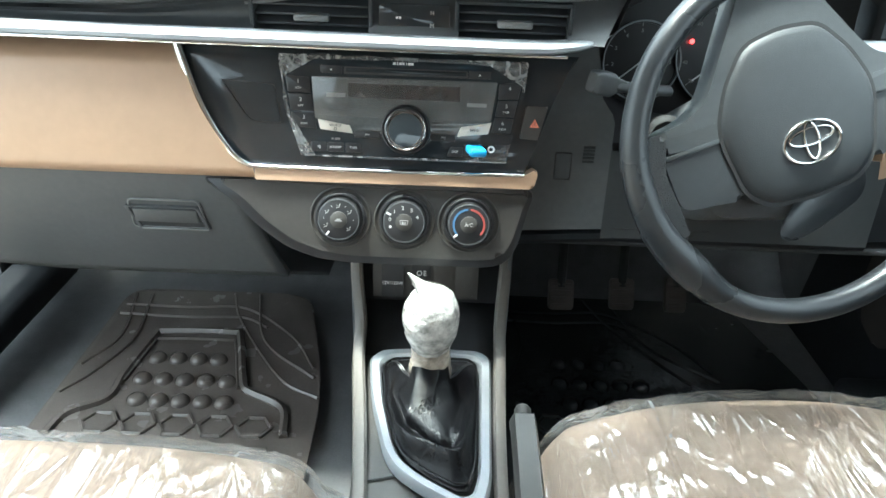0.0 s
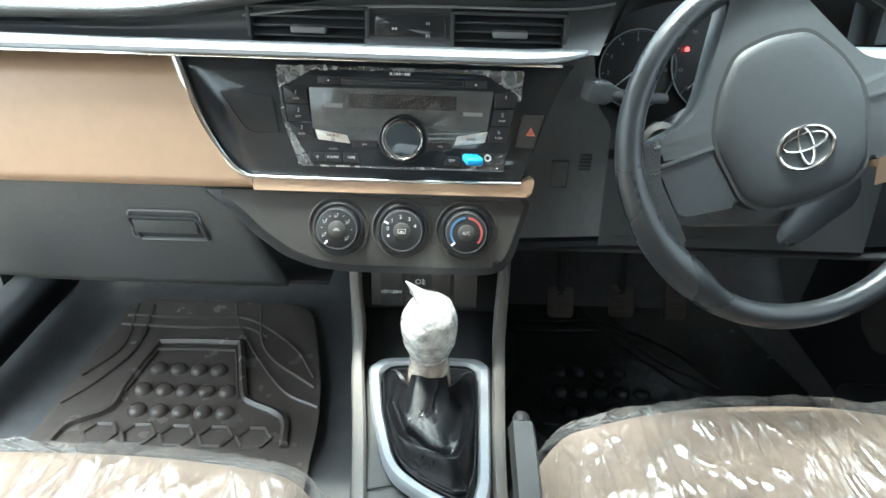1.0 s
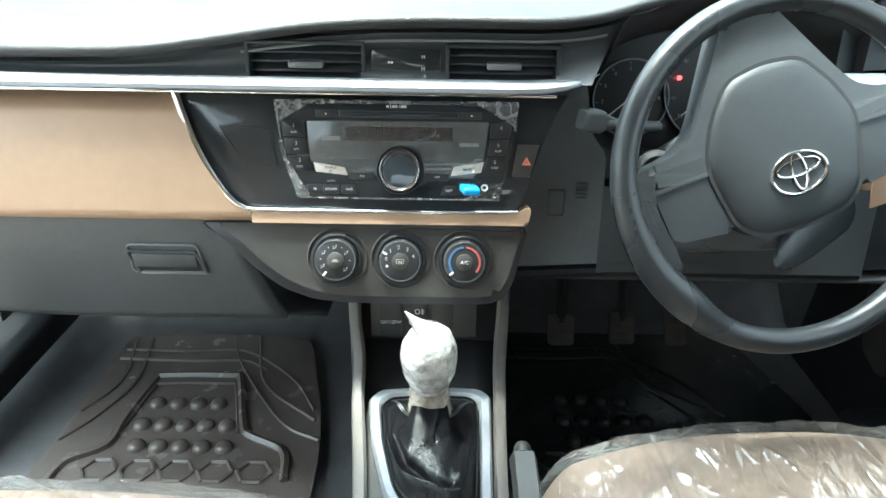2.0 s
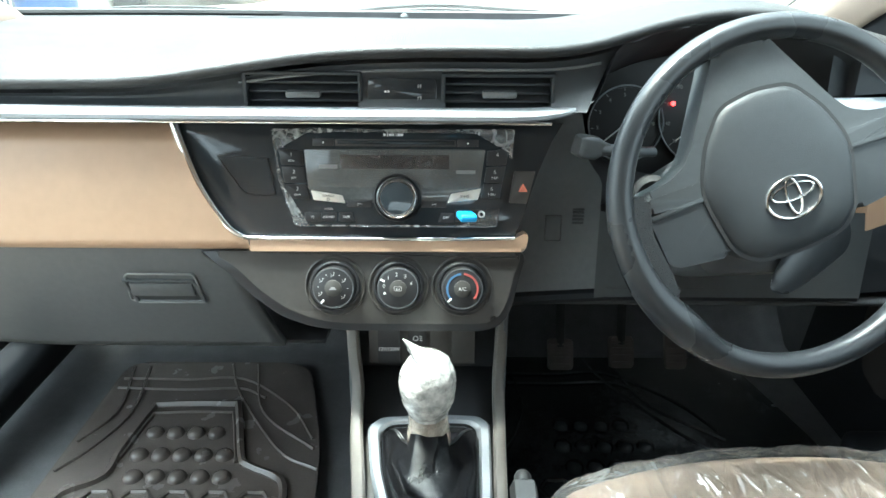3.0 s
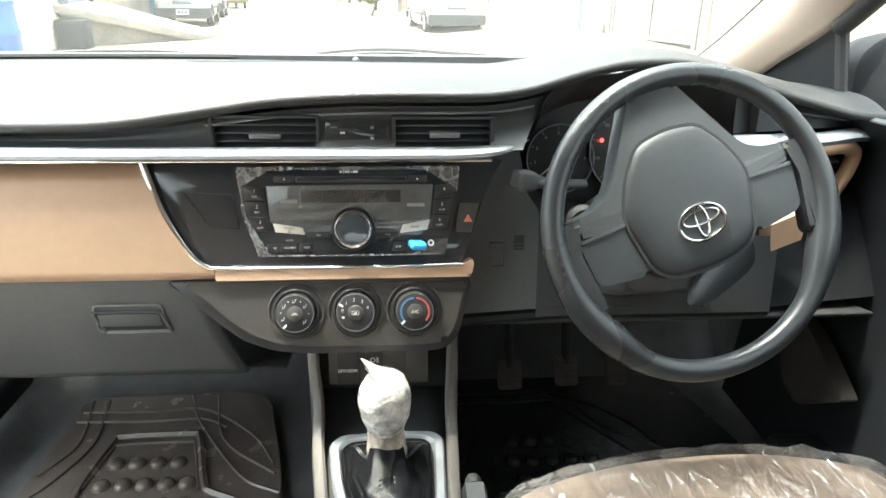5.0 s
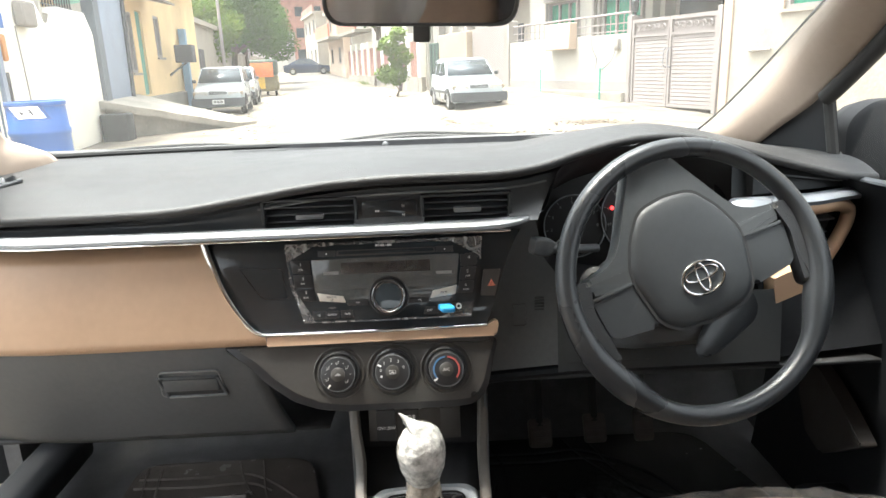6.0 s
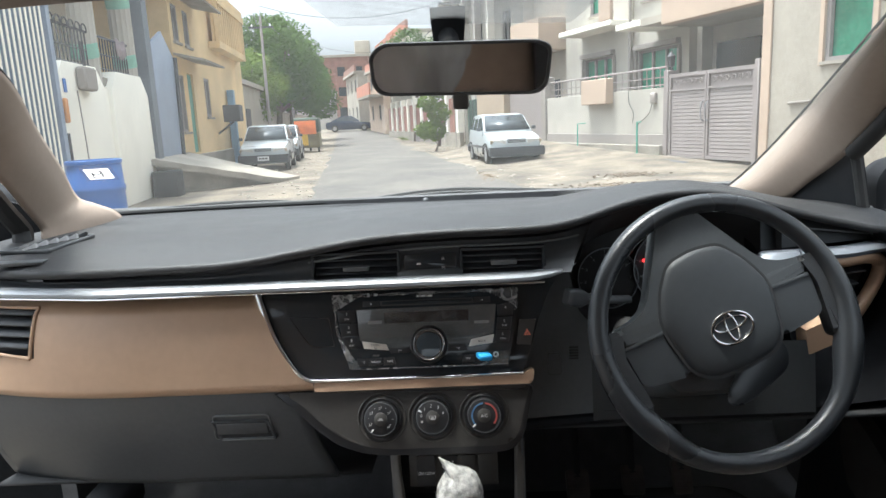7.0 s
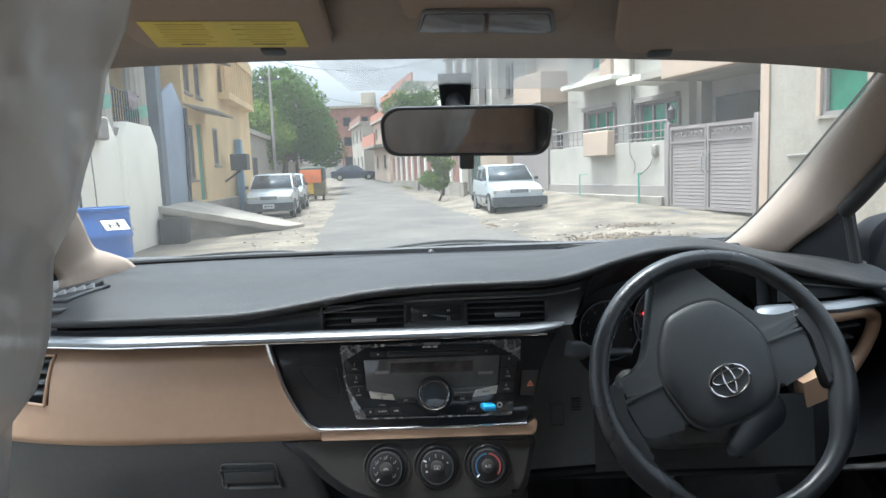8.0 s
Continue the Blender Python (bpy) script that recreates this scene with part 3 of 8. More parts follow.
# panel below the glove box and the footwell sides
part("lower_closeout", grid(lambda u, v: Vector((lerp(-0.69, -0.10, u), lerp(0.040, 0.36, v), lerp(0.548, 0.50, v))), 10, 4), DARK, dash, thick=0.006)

# ---- climate panel ----
climate = thing("climate_panel", "matt black climate control panel with three rotary dials", "control panel", (0, -0.05, 0.68))
HV = [(-205, -134), (-176, -152), (-150, -178), (-119, -199.5), (-87, -211), (-55, -215), (91, -215), (113, -212), (125, -193), (135, -154), (143.5, -133.5)]
part("housing", prism(rounded(mm(HV[::-1]), 0.012), 0.05, on_face(0, 0, 0), 0.006, 3), CLIMATE_BLACK, climate)
EDGE = [(-222, -134), (-188, -157), (-160, -185), (-128, -208), (-94, -220), (-58, -224), (95, -224), (119, -220), (132, -197), (141, -157), (148, -134)]
part("surround", prism(rounded(mm(EDGE[::-1]), 0.010), 0.04, on_face(0, 0, -4.5), 0.003), BUTTON, climate, "dark bevelled lower edge")
for u, kind in ((-66, "mode"), (5, "fan"), (75.5, "temperature")):
    k = on_face(u, -172, 0)
    part("dial_well", lathe([(0.0345, -0.001), (0.0340, 0.0016), (0.0328, 0.0022), (0.0312, 0.0012), (0.0296, -0.001)], k, 56), CLIMATE_BLACK, climate, "dished ring round the dial")
    dial = part("dial", lathe([(0.0285, -0.002), (0.0285, 0.002), (0.0268, 0.004), (0.0252, 0.004), (0.0245, 0.0005), (0.0235, 0.0005), (0.0232, 0.013), (0.0222, 0.0152), (0.021, 0.016), (0.0002, 0.016)], k, 48), BUTTON, climate, "black rotary dial with white markings")
    part("dial_ring", lathe([(0.0226, 0.0150), (0.0222, 0.0163), (0.0214, 0.0163), (0.021, 0.0150)], k, 48), BLACK_HARD, dial, "satin ring")
    part("centre_button", lathe([(0.0092, 0.0155), (0.0092, 0.0172), (0.0084, 0.0178), (0.0002, 0.0178)], k, 32), CLIMATE_BLACK, dial, "round push button")
    f = k @ pose(0, 0, 0.0164)
    top = k @ pose(0, 0, 0.0180)
    if kind == "temperature":
        for a0, a1, m_ in ((95, 225, BLUE_PRINT), (-40, 85, RED_PRINT)):
            bm = grid(lambda uu, vv: f @ Vector((math.cos(radians(lerp(a0, a1, uu))) * lerp(0.0155, 0.0178, vv), math.sin(radians(lerp(a0, a1, uu))) * lerp(0.0155, 0.0178, vv), 0.0002)), 24, 1)
            part("scale_band", bm, m_, dial)
        words("A/C", 0.0056, top, DIAL_PRINT, dial)
    elif kind == "fan":
        for i, s in enumerate("01234"):
            a = radians(170 - i * 37)
            words(s, 0.0058, f @ pose(math.cos(a) * 0.0155, math.sin(a) * 0.0155, 0.0002), DIAL_PRINT, dial)
        part("icon", ring_plate(rounded([(-0.004, -0.0025), (0.004, -0.0025), (0.0045, 0.0025), (-0.0045, 0.0025)], 0.0008, 2), rounded([(-0.0035, -0.0021), (0.0035, -0.0021), (0.0040, 0.0021), (-0.0040, 0.0021)], 0.0007, 2), 0.0002, top), DIAL_PRINT, dial)
        for i in range(3):
            part("icon", box(0.0005, 0.003, 0.0003, top @ pose(-0.0015 + 0.0015 * i, -0.0008, 0)), PRINT, dial)
        for i in range(4):
            a = radians(200 + 0) + 0
            part("icon", box(0.0008, 0.003, 0.0003, f @ pose(math.cos(a) * 0.0155, math.sin(a) * 0.0155, 0.0002, 0, 0, 45 * i)), PRINT, dial)
    else:
        for a in (205, 145, 90, 35, -40):
            c = f @ pose(math.cos(radians(a)) * 0.0150, math.sin(radians(a)) * 0.0150, 0.0002)
            part("icon", box(0.0026, 0.0005, 0.0003, c @ pose(-0.0006, -0.0012, 0, 0, 0, 8)), DIAL_PRINT, dial)
            part("icon", box(0.0005, 0.0014, 0.0003, c @ pose(-0.0019, -0.0018, 0)), DIAL_PRINT, dial)
            part("icon", box(0.0016, 0.0004, 0.0003, c @ pose(-0.0018, 0.0006, 0, 0, 0, -35)), DIAL_PRINT, dial)
            part("icon", box(0.0005, 0.0026, 0.0003, c @ pose(0.0009, 0.0002, 0, 0, 0, -14)), DIAL_PRINT, dial)
            part("icon", lathe([(0.0006, 0), (0.0006, 0.0003)], c @ pose(0.0014, 0.0020, 0), 8), DIAL_PRINT, dial)
        for a in (175, 117, 63, 0):
            part("tick", box(0.0014, 0.0005, 0.0003, f @ pose(math.cos(radians(a)) * 0.0162, math.sin(radians(a)) * 0.0162, 0.0002, 0, 0, a)), PRINT, dial)
        part("icon", box(0.0075, 0.0014, 0.0003, top @ pose(0, -0.0008, 0), 0), PRINT_DIM, dial)
        part("icon", box(0.0045, 0.0022, 0.0003, top @ pose(0.0002, 0.0004, 0), 0), PRINT_DIM, dial)
    a = {"mode": 232, "fan": 152, "temperature": 222}[kind]
    part("pointer", box(0.0052, 0.0022, 0.0016, k @ pose(math.cos(radians(a)) * 0.0190, math.sin(radians(a)) * 0.0190, 0.0166, 0, 0, a), 0.0004), PRINT, dial, "white pointer mark")

# ---- radio ----
radio = thing("car_radio", "black car radio with silver keys, still in its protective film", "radio", (0, 0, 0.79))
OUT = [(-130.5, 0.5), (130.5, 0.5), (127.5, -34), (113, -105), (-105, -106), (-124, -52)]
body = part("body", prism(rounded(mm(OUT[::-1]), 0.003), 0.02, on_face(0, 0, 7), 0.0025), GLOSS, radio, "glossy black fascia")
part("disc_slot", prism(rounded(mm([(-63, -18), (68, -18), (67, -10.5), (-63, -10.3)]), 0.0015), 0.002, on_face(0, 0, 8.2), 0.0005), DARK, radio, "disc slot")
part("disc_flap", box(0.126, 0.004, 0.0012, on_face(2.5, -13.8, 8.6), 0.0003), GLOSS, radio)
for u in (-76, 80):
    e = part("eject_key", prism(rounded(mm([(-11.5, -4), (11.5, -4), (11.5, 3.8), (-11.5, 3.8)]), 0.0012), 0.002, on_face(u, -13.8, 8.6), 0.0006), BUTTON, radio, "small black key")
    part("icon", prism(mm([(-1.3, -1), (1.3, -1), (0, 1)]), 0.0003, on_face(u, -14, 8.9)), PRINT, e)
SCR = [(-97, -21.5), (99, -20.5), (94, -61), (62, -67), (57, -78), (-52, -79), (-57, -70.5), (-93, -65)]
part("display", prism(rounded(mm(SCR[::-1]), 0.002), 0.002, on_face(0, 0, 7.9), 0.0004), SCREEN, radio, "smoked display with peeling film")
part("display_window", prism(mm([(-58, -42), (60, -42), (60, -27), (-58, -27)]), 0.001, on_face(0, 0, 8.1)), SCREEN_IN, radio, "unlit red-brown display")
for i, w_ in enumerate((4.0, 1.2, 4.4, 3.2, 1.2, 4.4, 4.2)):
    part("maker_mark", box(w_ * 0.7 * MM, 0.0026 if i != 1 else 0.0036, 0.0003, on_face(-10 + i * 3.1, -5.6, 7.3)), PRINT, body)
part("film_mark", box(0.020, 0.0045, 0.0003, on_face(-71, -40, 8.2), 0), PRINT_DIM, radio)
part("film_mark", box(0.021, 0.004, 0.0003, on_face(78, -45, 8.2), 0), PRINT_DIM, radio)


def key(pts, m_, lift=1.2, label=""):
    return part("key", prism(rounded(mm(pts), 0.001, 3), 0.002, on_face(0, 0, 8.0 + lift), 0.0006), m_, radio, label)


LEFT_KEYS = [((-124, -21.5), (-99, -23), (-97.5, -39), (-121.5, -38.5), "1", "SCN"), ((-121.3, -40), (-97.2, -40.5), (-94.3, -58), (-118.6, -57.5), "2", "RPT"), ((-118.3, -59), (-94, -59.7), (-91, -75.5), (-114.5, -74.5), "3", "RDM")]
for a, b, c, d, s, t in LEFT_KEYS:
    k = key([d, c, b, a], BUTTON)
    mx, my = (a[0] + b[0] + c[0] + d[0]) / 4, (a[1] + b[1] + c[1] + d[1]) / 4
    words(s, 0.0058, on_face(mx, my + 3, 9.4), DIAL_PRINT, k)
    words(t, 0.0034, on_face(mx, my - 3.6, 9.4), DIAL_PRINT, k)
RIGHT_KEYS = [((100.8, -22.5), (125, -18.5), (121.5, -37), (100.5, -38), "4", ""), ((100.3, -39.5), (121.2, -38.5), (118, -56), (98, -56), "5", "F-UP"), ((97.8, -57.5), (117.8, -57.5), (115, -73.5), (94.5, -73), "6", "F-DN")]
for a, b, c, d, s, t in RIGHT_KEYS:
    k = key([d, c, b, a], BUTTON)
    mx, my = (a[0] + b[0] + c[0] + d[0]) / 4, (a[1] + b[1] + c[1] + d[1]) / 4
    words(s, 0.0056, on_face(mx, my + 2.5, 9.4), DIAL_PRINT, k)
    if t:
        words(t, 0.0034, on_face(mx, my - 3.6, 9.4), PRINT, k)
ks = key([(-87, -76), (-52.5, -79.5), (-56, -71), (-90, -65.5)], PALE_BUTTON, 1.6, "pale silver key")
words("SOURCE", 0.0034, on_face(-71, -71.5, 9.9), BUTTON, ks)
part("icon", hoop(on_face(-71, -75.3, 9.8), 0.0014, 0.0003), BUTTON, ks)
kb = key([(58.5, -78.5), (91.5, -74.5), (94.5, -62.5), (62, -68.5)], PALE_BUTTON, 1.6, "pale silver key")
words("BAND", 0.0036, on_face(77, -71.3, 9.9), BUTTON, kb)
for u, s in ((-37, "|<<"), (44, ">>|")):
    k = key([(u - 14, -83.5), (u + 13, -83.5), (u + 13, -76.5), (u - 14, -76.8)], BUTTON, 0.8)
    words(s, 0.0036, on_face(u, -80, 9.0), PRINT, k)
for u, s in ((-88.5, ">||"), (-71, "SOUND"), (-51.5, "TAPE"), (57, "DISP")):
    k = key([(u - 8.6, -99.5), (u + 8.6, -99.5), (u + (8.6 if u != -51.5 else 6), -89.5), (u - (8.6 if u != 57 else 5), -89.5)], BUTTON, 0.8)
    words(s, 0.0036, on_face(u, -94.5, 9.0), PRINT, k)
words("AUDIO", 0.0030, on_face(-71, -85.8, 7.5), PRINT_DIM, body)
vk = on_face(4, -73, 7)
part("knob_collar", lathe([(0.0262, 0), (0.0262, 0.003), (0.0245, 0.005), (0.0235, 0.003)], vk, 48), BUTTON, radio)
kn = part("volume_knob", lathe([(0.0222, 0), (0.0222, 0.014), (0.0212, 0.0165), (0.0192, 0.0165), (0.0185, 0.0150), (0.0002, 0.0140)], vk, 56), BUTTON, radio, "large black volume knob")
part("knob_ring", lathe([(0.0215, 0.0160), (0.0205, 0.0175), (0.0196, 0.0160)], vk, 56), CHROME, kn, "chrome ring")
part("knob_face", lathe([(0.0183, 0.0146), (0.0175, 0.0160), (0.010, 0.0166), (0.0002, 0.0168)], vk, 48), GLOSS, kn, "glossy black knob face")
part("aux_socket", hoop(on_face(95.5, -90.5, 9.6), 0.0030, 0.0010), PRINT, radio, "round jack socket")
part("jack_hole", lathe([(0.0022, 0), (0.0022, 0.0014)], on_face(95.5, -90.5, 8), 16), DARK, radio)
part("port_flap", prism(rounded(mm([(66.5, -99), (109, -98), (112, -85.5), (66.5, -86)]), 0.0015), 0.002, on_face(0, 0, 7.9), 0.0005), BUTTON, radio)
# protective film left on the radio's rim
fb = bmesh.new()
for a, b, w_ in (((-130, -1.5), (130, -1.5), 3.0), ((129, -1), (126.5, -30), 2.2), ((-130, -1), (-123.5, -52), 2.0), ((-123.5, -52), (-106, -104), 2.2), ((-104, -104), (112, -103.5), 1.2)):
    a, b = Vector(a), Vector(b)
    d = (b - a).normalized()
    nrm = Vector((-d.y, d.x))
    grid(lambda u, v: on_face(*(a + (b - a) * u + nrm * (v - 0.5) * 2 * w_ * 0.8 * (0.9 + 0.6 * noise.noise((u * 3 * (b - a).length / 60, a.x, a.y)))), 9.0 + 0.9 * noise.noise((u * (b - a).length / 4, v * 3, a.x)) + 0.5) @ Vector((0, 0, 0)), 44, 3, fb)
for tri_ in (((-130, 0), (-88, -1), (-128, -24)), ((130, 0), (84, -1), (127.5, -26)), ((-123, -54), (-104, -104), (-92, -104)), ((112, -104), (72, -103), (116, -84))):
    a, b, c = (Vector(q) for q in tri_)
    grid(lambda u, v: on_face(*(a.lerp(b, u) * (1 - v) + a.lerp(b, u).lerp(a.lerp(c, u), 1.0) * v), 9.8 + 1.2 * noise.noise((u * 5 + a.x, v * 4, 3))) @ Vector((0, 0, 0)), 14, 8, fb)
part("protective_film", fb, FILM_RIM, radio, "crinkled clear protective film")
part("display_film", grid(lambda u, v: on_face(lerp(lerp(-92, 93, u), lerp(-96, 98, u), v), lerp(-62, -22, v), 9.6 + 0.5 * noise.noise((u * 9, v * 4, 2))) @ Vector((0, 0, 0)), 40, 12), FILM_FLAT, radio, "clear film left on the display")

usb = thing("usb_stick", "bright blue USB stick plugged into the radio", "usb stick", on_face(81, -92.5, 9) @ Vector((0, 0, 0)))
part("stick", box(0.0185, 0.0085, 0.024, on_face(79, -92, 20) @ pose(0, 0, 0, 10, 12), 0.003, 3), BLUE_PLASTIC, usb)
part("plug", box(0.012, 0.0045, 0.012, on_face(81, -92, 7)), CHROME, usb)

# ---- steering wheel and column ----
WC = Vector((0.376, -0.107, 0.8035))
LEAN = Matrix.Translation(WC) @ pose(0, 0, 0, 0, 0, 4.9) @ pose(0, 0, 0, 68.75) @ Matrix.Scale(1.035, 4)
TURN = LEAN @ pose(0, 0, 0, 0, 0, 18)     # the wheel stands turned a little to the left
wheel = thing("steering_wheel", "black steering wheel with grey spokes and chrome emblem, turned slightly", "steering wheel", WC)
RIM_R = 0.1554


def rim_wing(a):
    """Thumb rests that fill the inside of the rim beside and below the spokes."""
    d = abs(((a + 90) % 360) - 180)
    return 0.0040 * math.exp(-((d - 123) / 13) ** 2) + 0.0028 * math.exp(-((d - 104) / 22) ** 2)


ts = [i * 360 / 120 for i in range(120)]
part("rim", tube([TURN @ Vector((math.cos(radians(a)) * (RIM_R - rim_wing(a)), math.sin(radians(a)) * (RIM_R - rim_wing(a)), 0.012)) for a in ts], [0.0122 + rim_wing(a) * 0.95 for a in ts], 20, True, flat=1.0), RIM_LEATHER, wheel, "black grained rim")
for sgn in (-1, 1):
    def side(pts, rad, depth, h, bev):
        poly = [(sgn * u, v) for u, v in pts]
        if sgn < 0:
            poly = poly[::-1]
        return prism(rounded(mm(poly[::-1]), rad), depth, TURN @ pose(0, 0, h), bev, 3)
    sp = part("spoke", side([(52, 26), (127, 24), (122, -22), (114, -28), (66, -34), (48, -8)], 0.005, 0.024, 0.0125, 0.005), PAD_GRAIN, wheel, "matt black spoke")
    part("spoke_line", box(0.056, 0.0045, 0.002, TURN @ pose(sgn * 0.097, 0.0235, 0.0132, 0, 0, -sgn * 2), 0.0006), HUB_GREY, sp, "fine textured line")
    part("grip_pad", side([(121, 44), (132, 47), (150, 40), (152, 0), (146, -34), (132, -62), (120, -54), (124, -22), (129, 10)], 0.006, 0.020, 0.0165, 0.008), GRIP, wheel, "pimpled black thumb grip")
PAD = [(-35, 97), (0, 102), (35, 97), (58, 68), (71, 38), (72, 18), (61, -30), (42, -46), (0, -50), (-42, -46), (-61, -30), (-72, 18), (-71, 38), (-58, 68)]
bm = bmesh.new()
outline = rounded(mm(PAD[::-1]), 0.012, 4)
cen = Vector((0, 0.025))
rings = []
for k, h in ((1.0, -0.006), (1.0, 0.0085), (0.988, 0.0108), (0.962, 0.0128), (0.91, 0.0144), (0.75, 0.0164), (0.5, 0.0178), (0.2, 0.0184), (0.02, 0.0185)):
    rings.append([TURN @ Vector((cen.x + (p.x - cen.x) * k, cen.y + (p.y - cen.y) * k, h + 0.004)) for p in outline])
part("airbag_pad", loft(rings), PAD_GRAIN, wheel, "dark grey grained airbag cover")
UP = [(-125, 46), (-99, 50), (-82, 58), (-70, 72), (-58, 92), (-25, 147), (25, 147), (58, 92), (70, 72), (82, 58), (99, 50), (125, 46), (127, 27), (60, 22), (50, -30), (-50, -30), (-60, 22), (-127, 27)]
part("hub_cover", prism(rounded(mm(UP[::-1]), 0.006), 0.03, TURN @ pose(0, 0, 0.0140), 0.007, 3), HUB_GREY, wheel, "satin dark grey hub cover")
part("pad_gap", prism([Vector((cen.x + (p.x - cen.x) * 1.035, cen.y + (p.y - cen.y) * 1.035)) for p in outline], 0.02, TURN @ pose(0, 0, 0.0146)), DARK, wheel)
for a in (0, 1):
    part("pad_mark", box(0.014, 0.0012, 0.0004, TURN @ pose(0.002, 0.078 - 0.004 * a, 0.0198, -4), 0.0001), GREY_PLASTIC, wheel)
# emblem: three interlaced chrome ovals
em = TURN @ pose(0.0025, -0.0005, 0.0228)


def oval(cx, cy, rx, ry, r, n=40):
    return tube([em @ Vector((cx + math.cos(2 * math.pi * i / n) * rx, cy + math.sin(2 * math.pi * i / n) * ry, 0.0)) for i in range(n)], r, 8, True)


em_ob = part("emblem", oval(0, 0, 0.0262, 0.0184, 0.0017), EMBLEM, wheel, "oval chrome emblem")
part("emblem_oval", oval(0, 0.0050, 0.0205, 0.0072, 0.0013), EMBLEM, em_ob)
part("emblem_oval", oval(0, 0.0012, 0.0066, 0.0165, 0.0013), EMBLEM, em_ob)

column = thing("steering_column", "black plastic steering column shroud with stalks", "steering column", (WC.x, 0.02, 0.76))
shape = rounded([(-0.062, -0.070), (0.062, -0.070), (0.072, 0.02), (0.058, 0.058), (-0.058, 0.058), (-0.072, 0.02)], 0.02)
part("shroud", loft([[LEAN @ Vector((p.x * k, p.y * k - off, -h)) for p in shape] for k, h, off in ((0.80, 0.020, 0.004), (0.98, 0.030, 0.004), (1.02, 0.09, 0.010), (0.9, 0.20, 0.02))]), BLACK_HARD, column)
part("tilt_lobe", loft([[LEAN @ Vector((lerp(0.010, 0.070, s) + math.cos(a) * lerp(0.010, 0.026, s ** 0.6), lerp(-0.084, -0.036, s) + math.sin(a) * lerp(0.008, 0.028, s ** 0.6), -0.010 - 0.020 * s)) for a in [2 * math.pi * i / 16 for i in range(16)]] for s in (0, 0.1, 0.25, 0.5, 0.8, 1.0)]), RIM_LEATHER, column, "smooth dark lower lobe")
stalk = part("stalk", tube([(0.300, 0.045, 0.805), (0.262, 0.020, 0.812), (0.232, 0.002, 0.820), (0.212, -0.006, 0.8245)], [0.0065, 0.0065, 0.0068, 0.007], 14, flat=0.8), BLACK_HARD, column, "black indicator stalk")
T0, T1 = Vector((0.197, -0.013, 0.828)), Vector((0.258, 0.018, 0.813))
ax = (T1 - T0).normalized()
ay = Vector((0, 0, 1)).cross(ax).normalized()
az = ax.cross(ay)
part("stalk_end", loft([[T0.lerp(T1, s_) + ay * p.x * k_ + az * p.y * k_ for p in rounded([(-0.010, -0.0125), (0.010, -0.0125), (0.010, 0.0125), (-0.010, 0.0125)], 0.005, 4)] for s_, k_ in ((0.0, 0.72), (0.04, 0.92), (0.10, 1.0), (0.34, 1.0), (0.50, 0.62), (0.62, 0.55))]), BLACK_HARD, stalk, "dark grey paddle tip")
wiper_stalk = part("stalk", tube([(0.430, 0.045, 0.822), (0.490, 0.020, 0.838), (0.520, 0.010, 0.845)], [0.008, 0.009, 0.011], 12), BLACK_HARD, column, "black wiper stalk")
part("ignition_bezel", lathe([(0.022, 0), (0.022, 0.006), (0.016, 0.010), (0.015, 0.004), (0.002, 0.004)], look((0.285, -0.010, 0.772), (0.30, 0.4, 0.70)), 24), RUBBER_SEAL, column, "ignition lock ring")

# ---- instrument cluster ----
cluster = thing("instrument_cluster", "dark instrument cluster with ringed dials and lit red lamp", "instrument cluster", (0.37, 0.14, 0.83))


def hood_open(s):
    """Outline of the binnacle's mouth, from left round the top to the right and back below."""
    if s < 0.7:
        x = lerp(0.218, 0.532, s / 0.7)
        return Vector((x, along(LIP_Y, x) + 0.010, along(LIP, x) - 0.012 - (0.05 * max(0, 0.235 - x) / 0.02)))
    q = (s - 0.7) / 0.3
    return Vector((lerp(0.532, 0.218, q), lerp(0.06, 0.03, q), 0.745))


def hood_back(s):
    a = math.pi * (1 - s / 0.7) if s < 0.7 else -math.pi * (s - 0.7) / 0.3
    return Vector((0.372 + math.cos(a) * 0.150, 0.155, 0.815 + math.sin(a) * (0.085 if s < 0.7 else 0.07)))


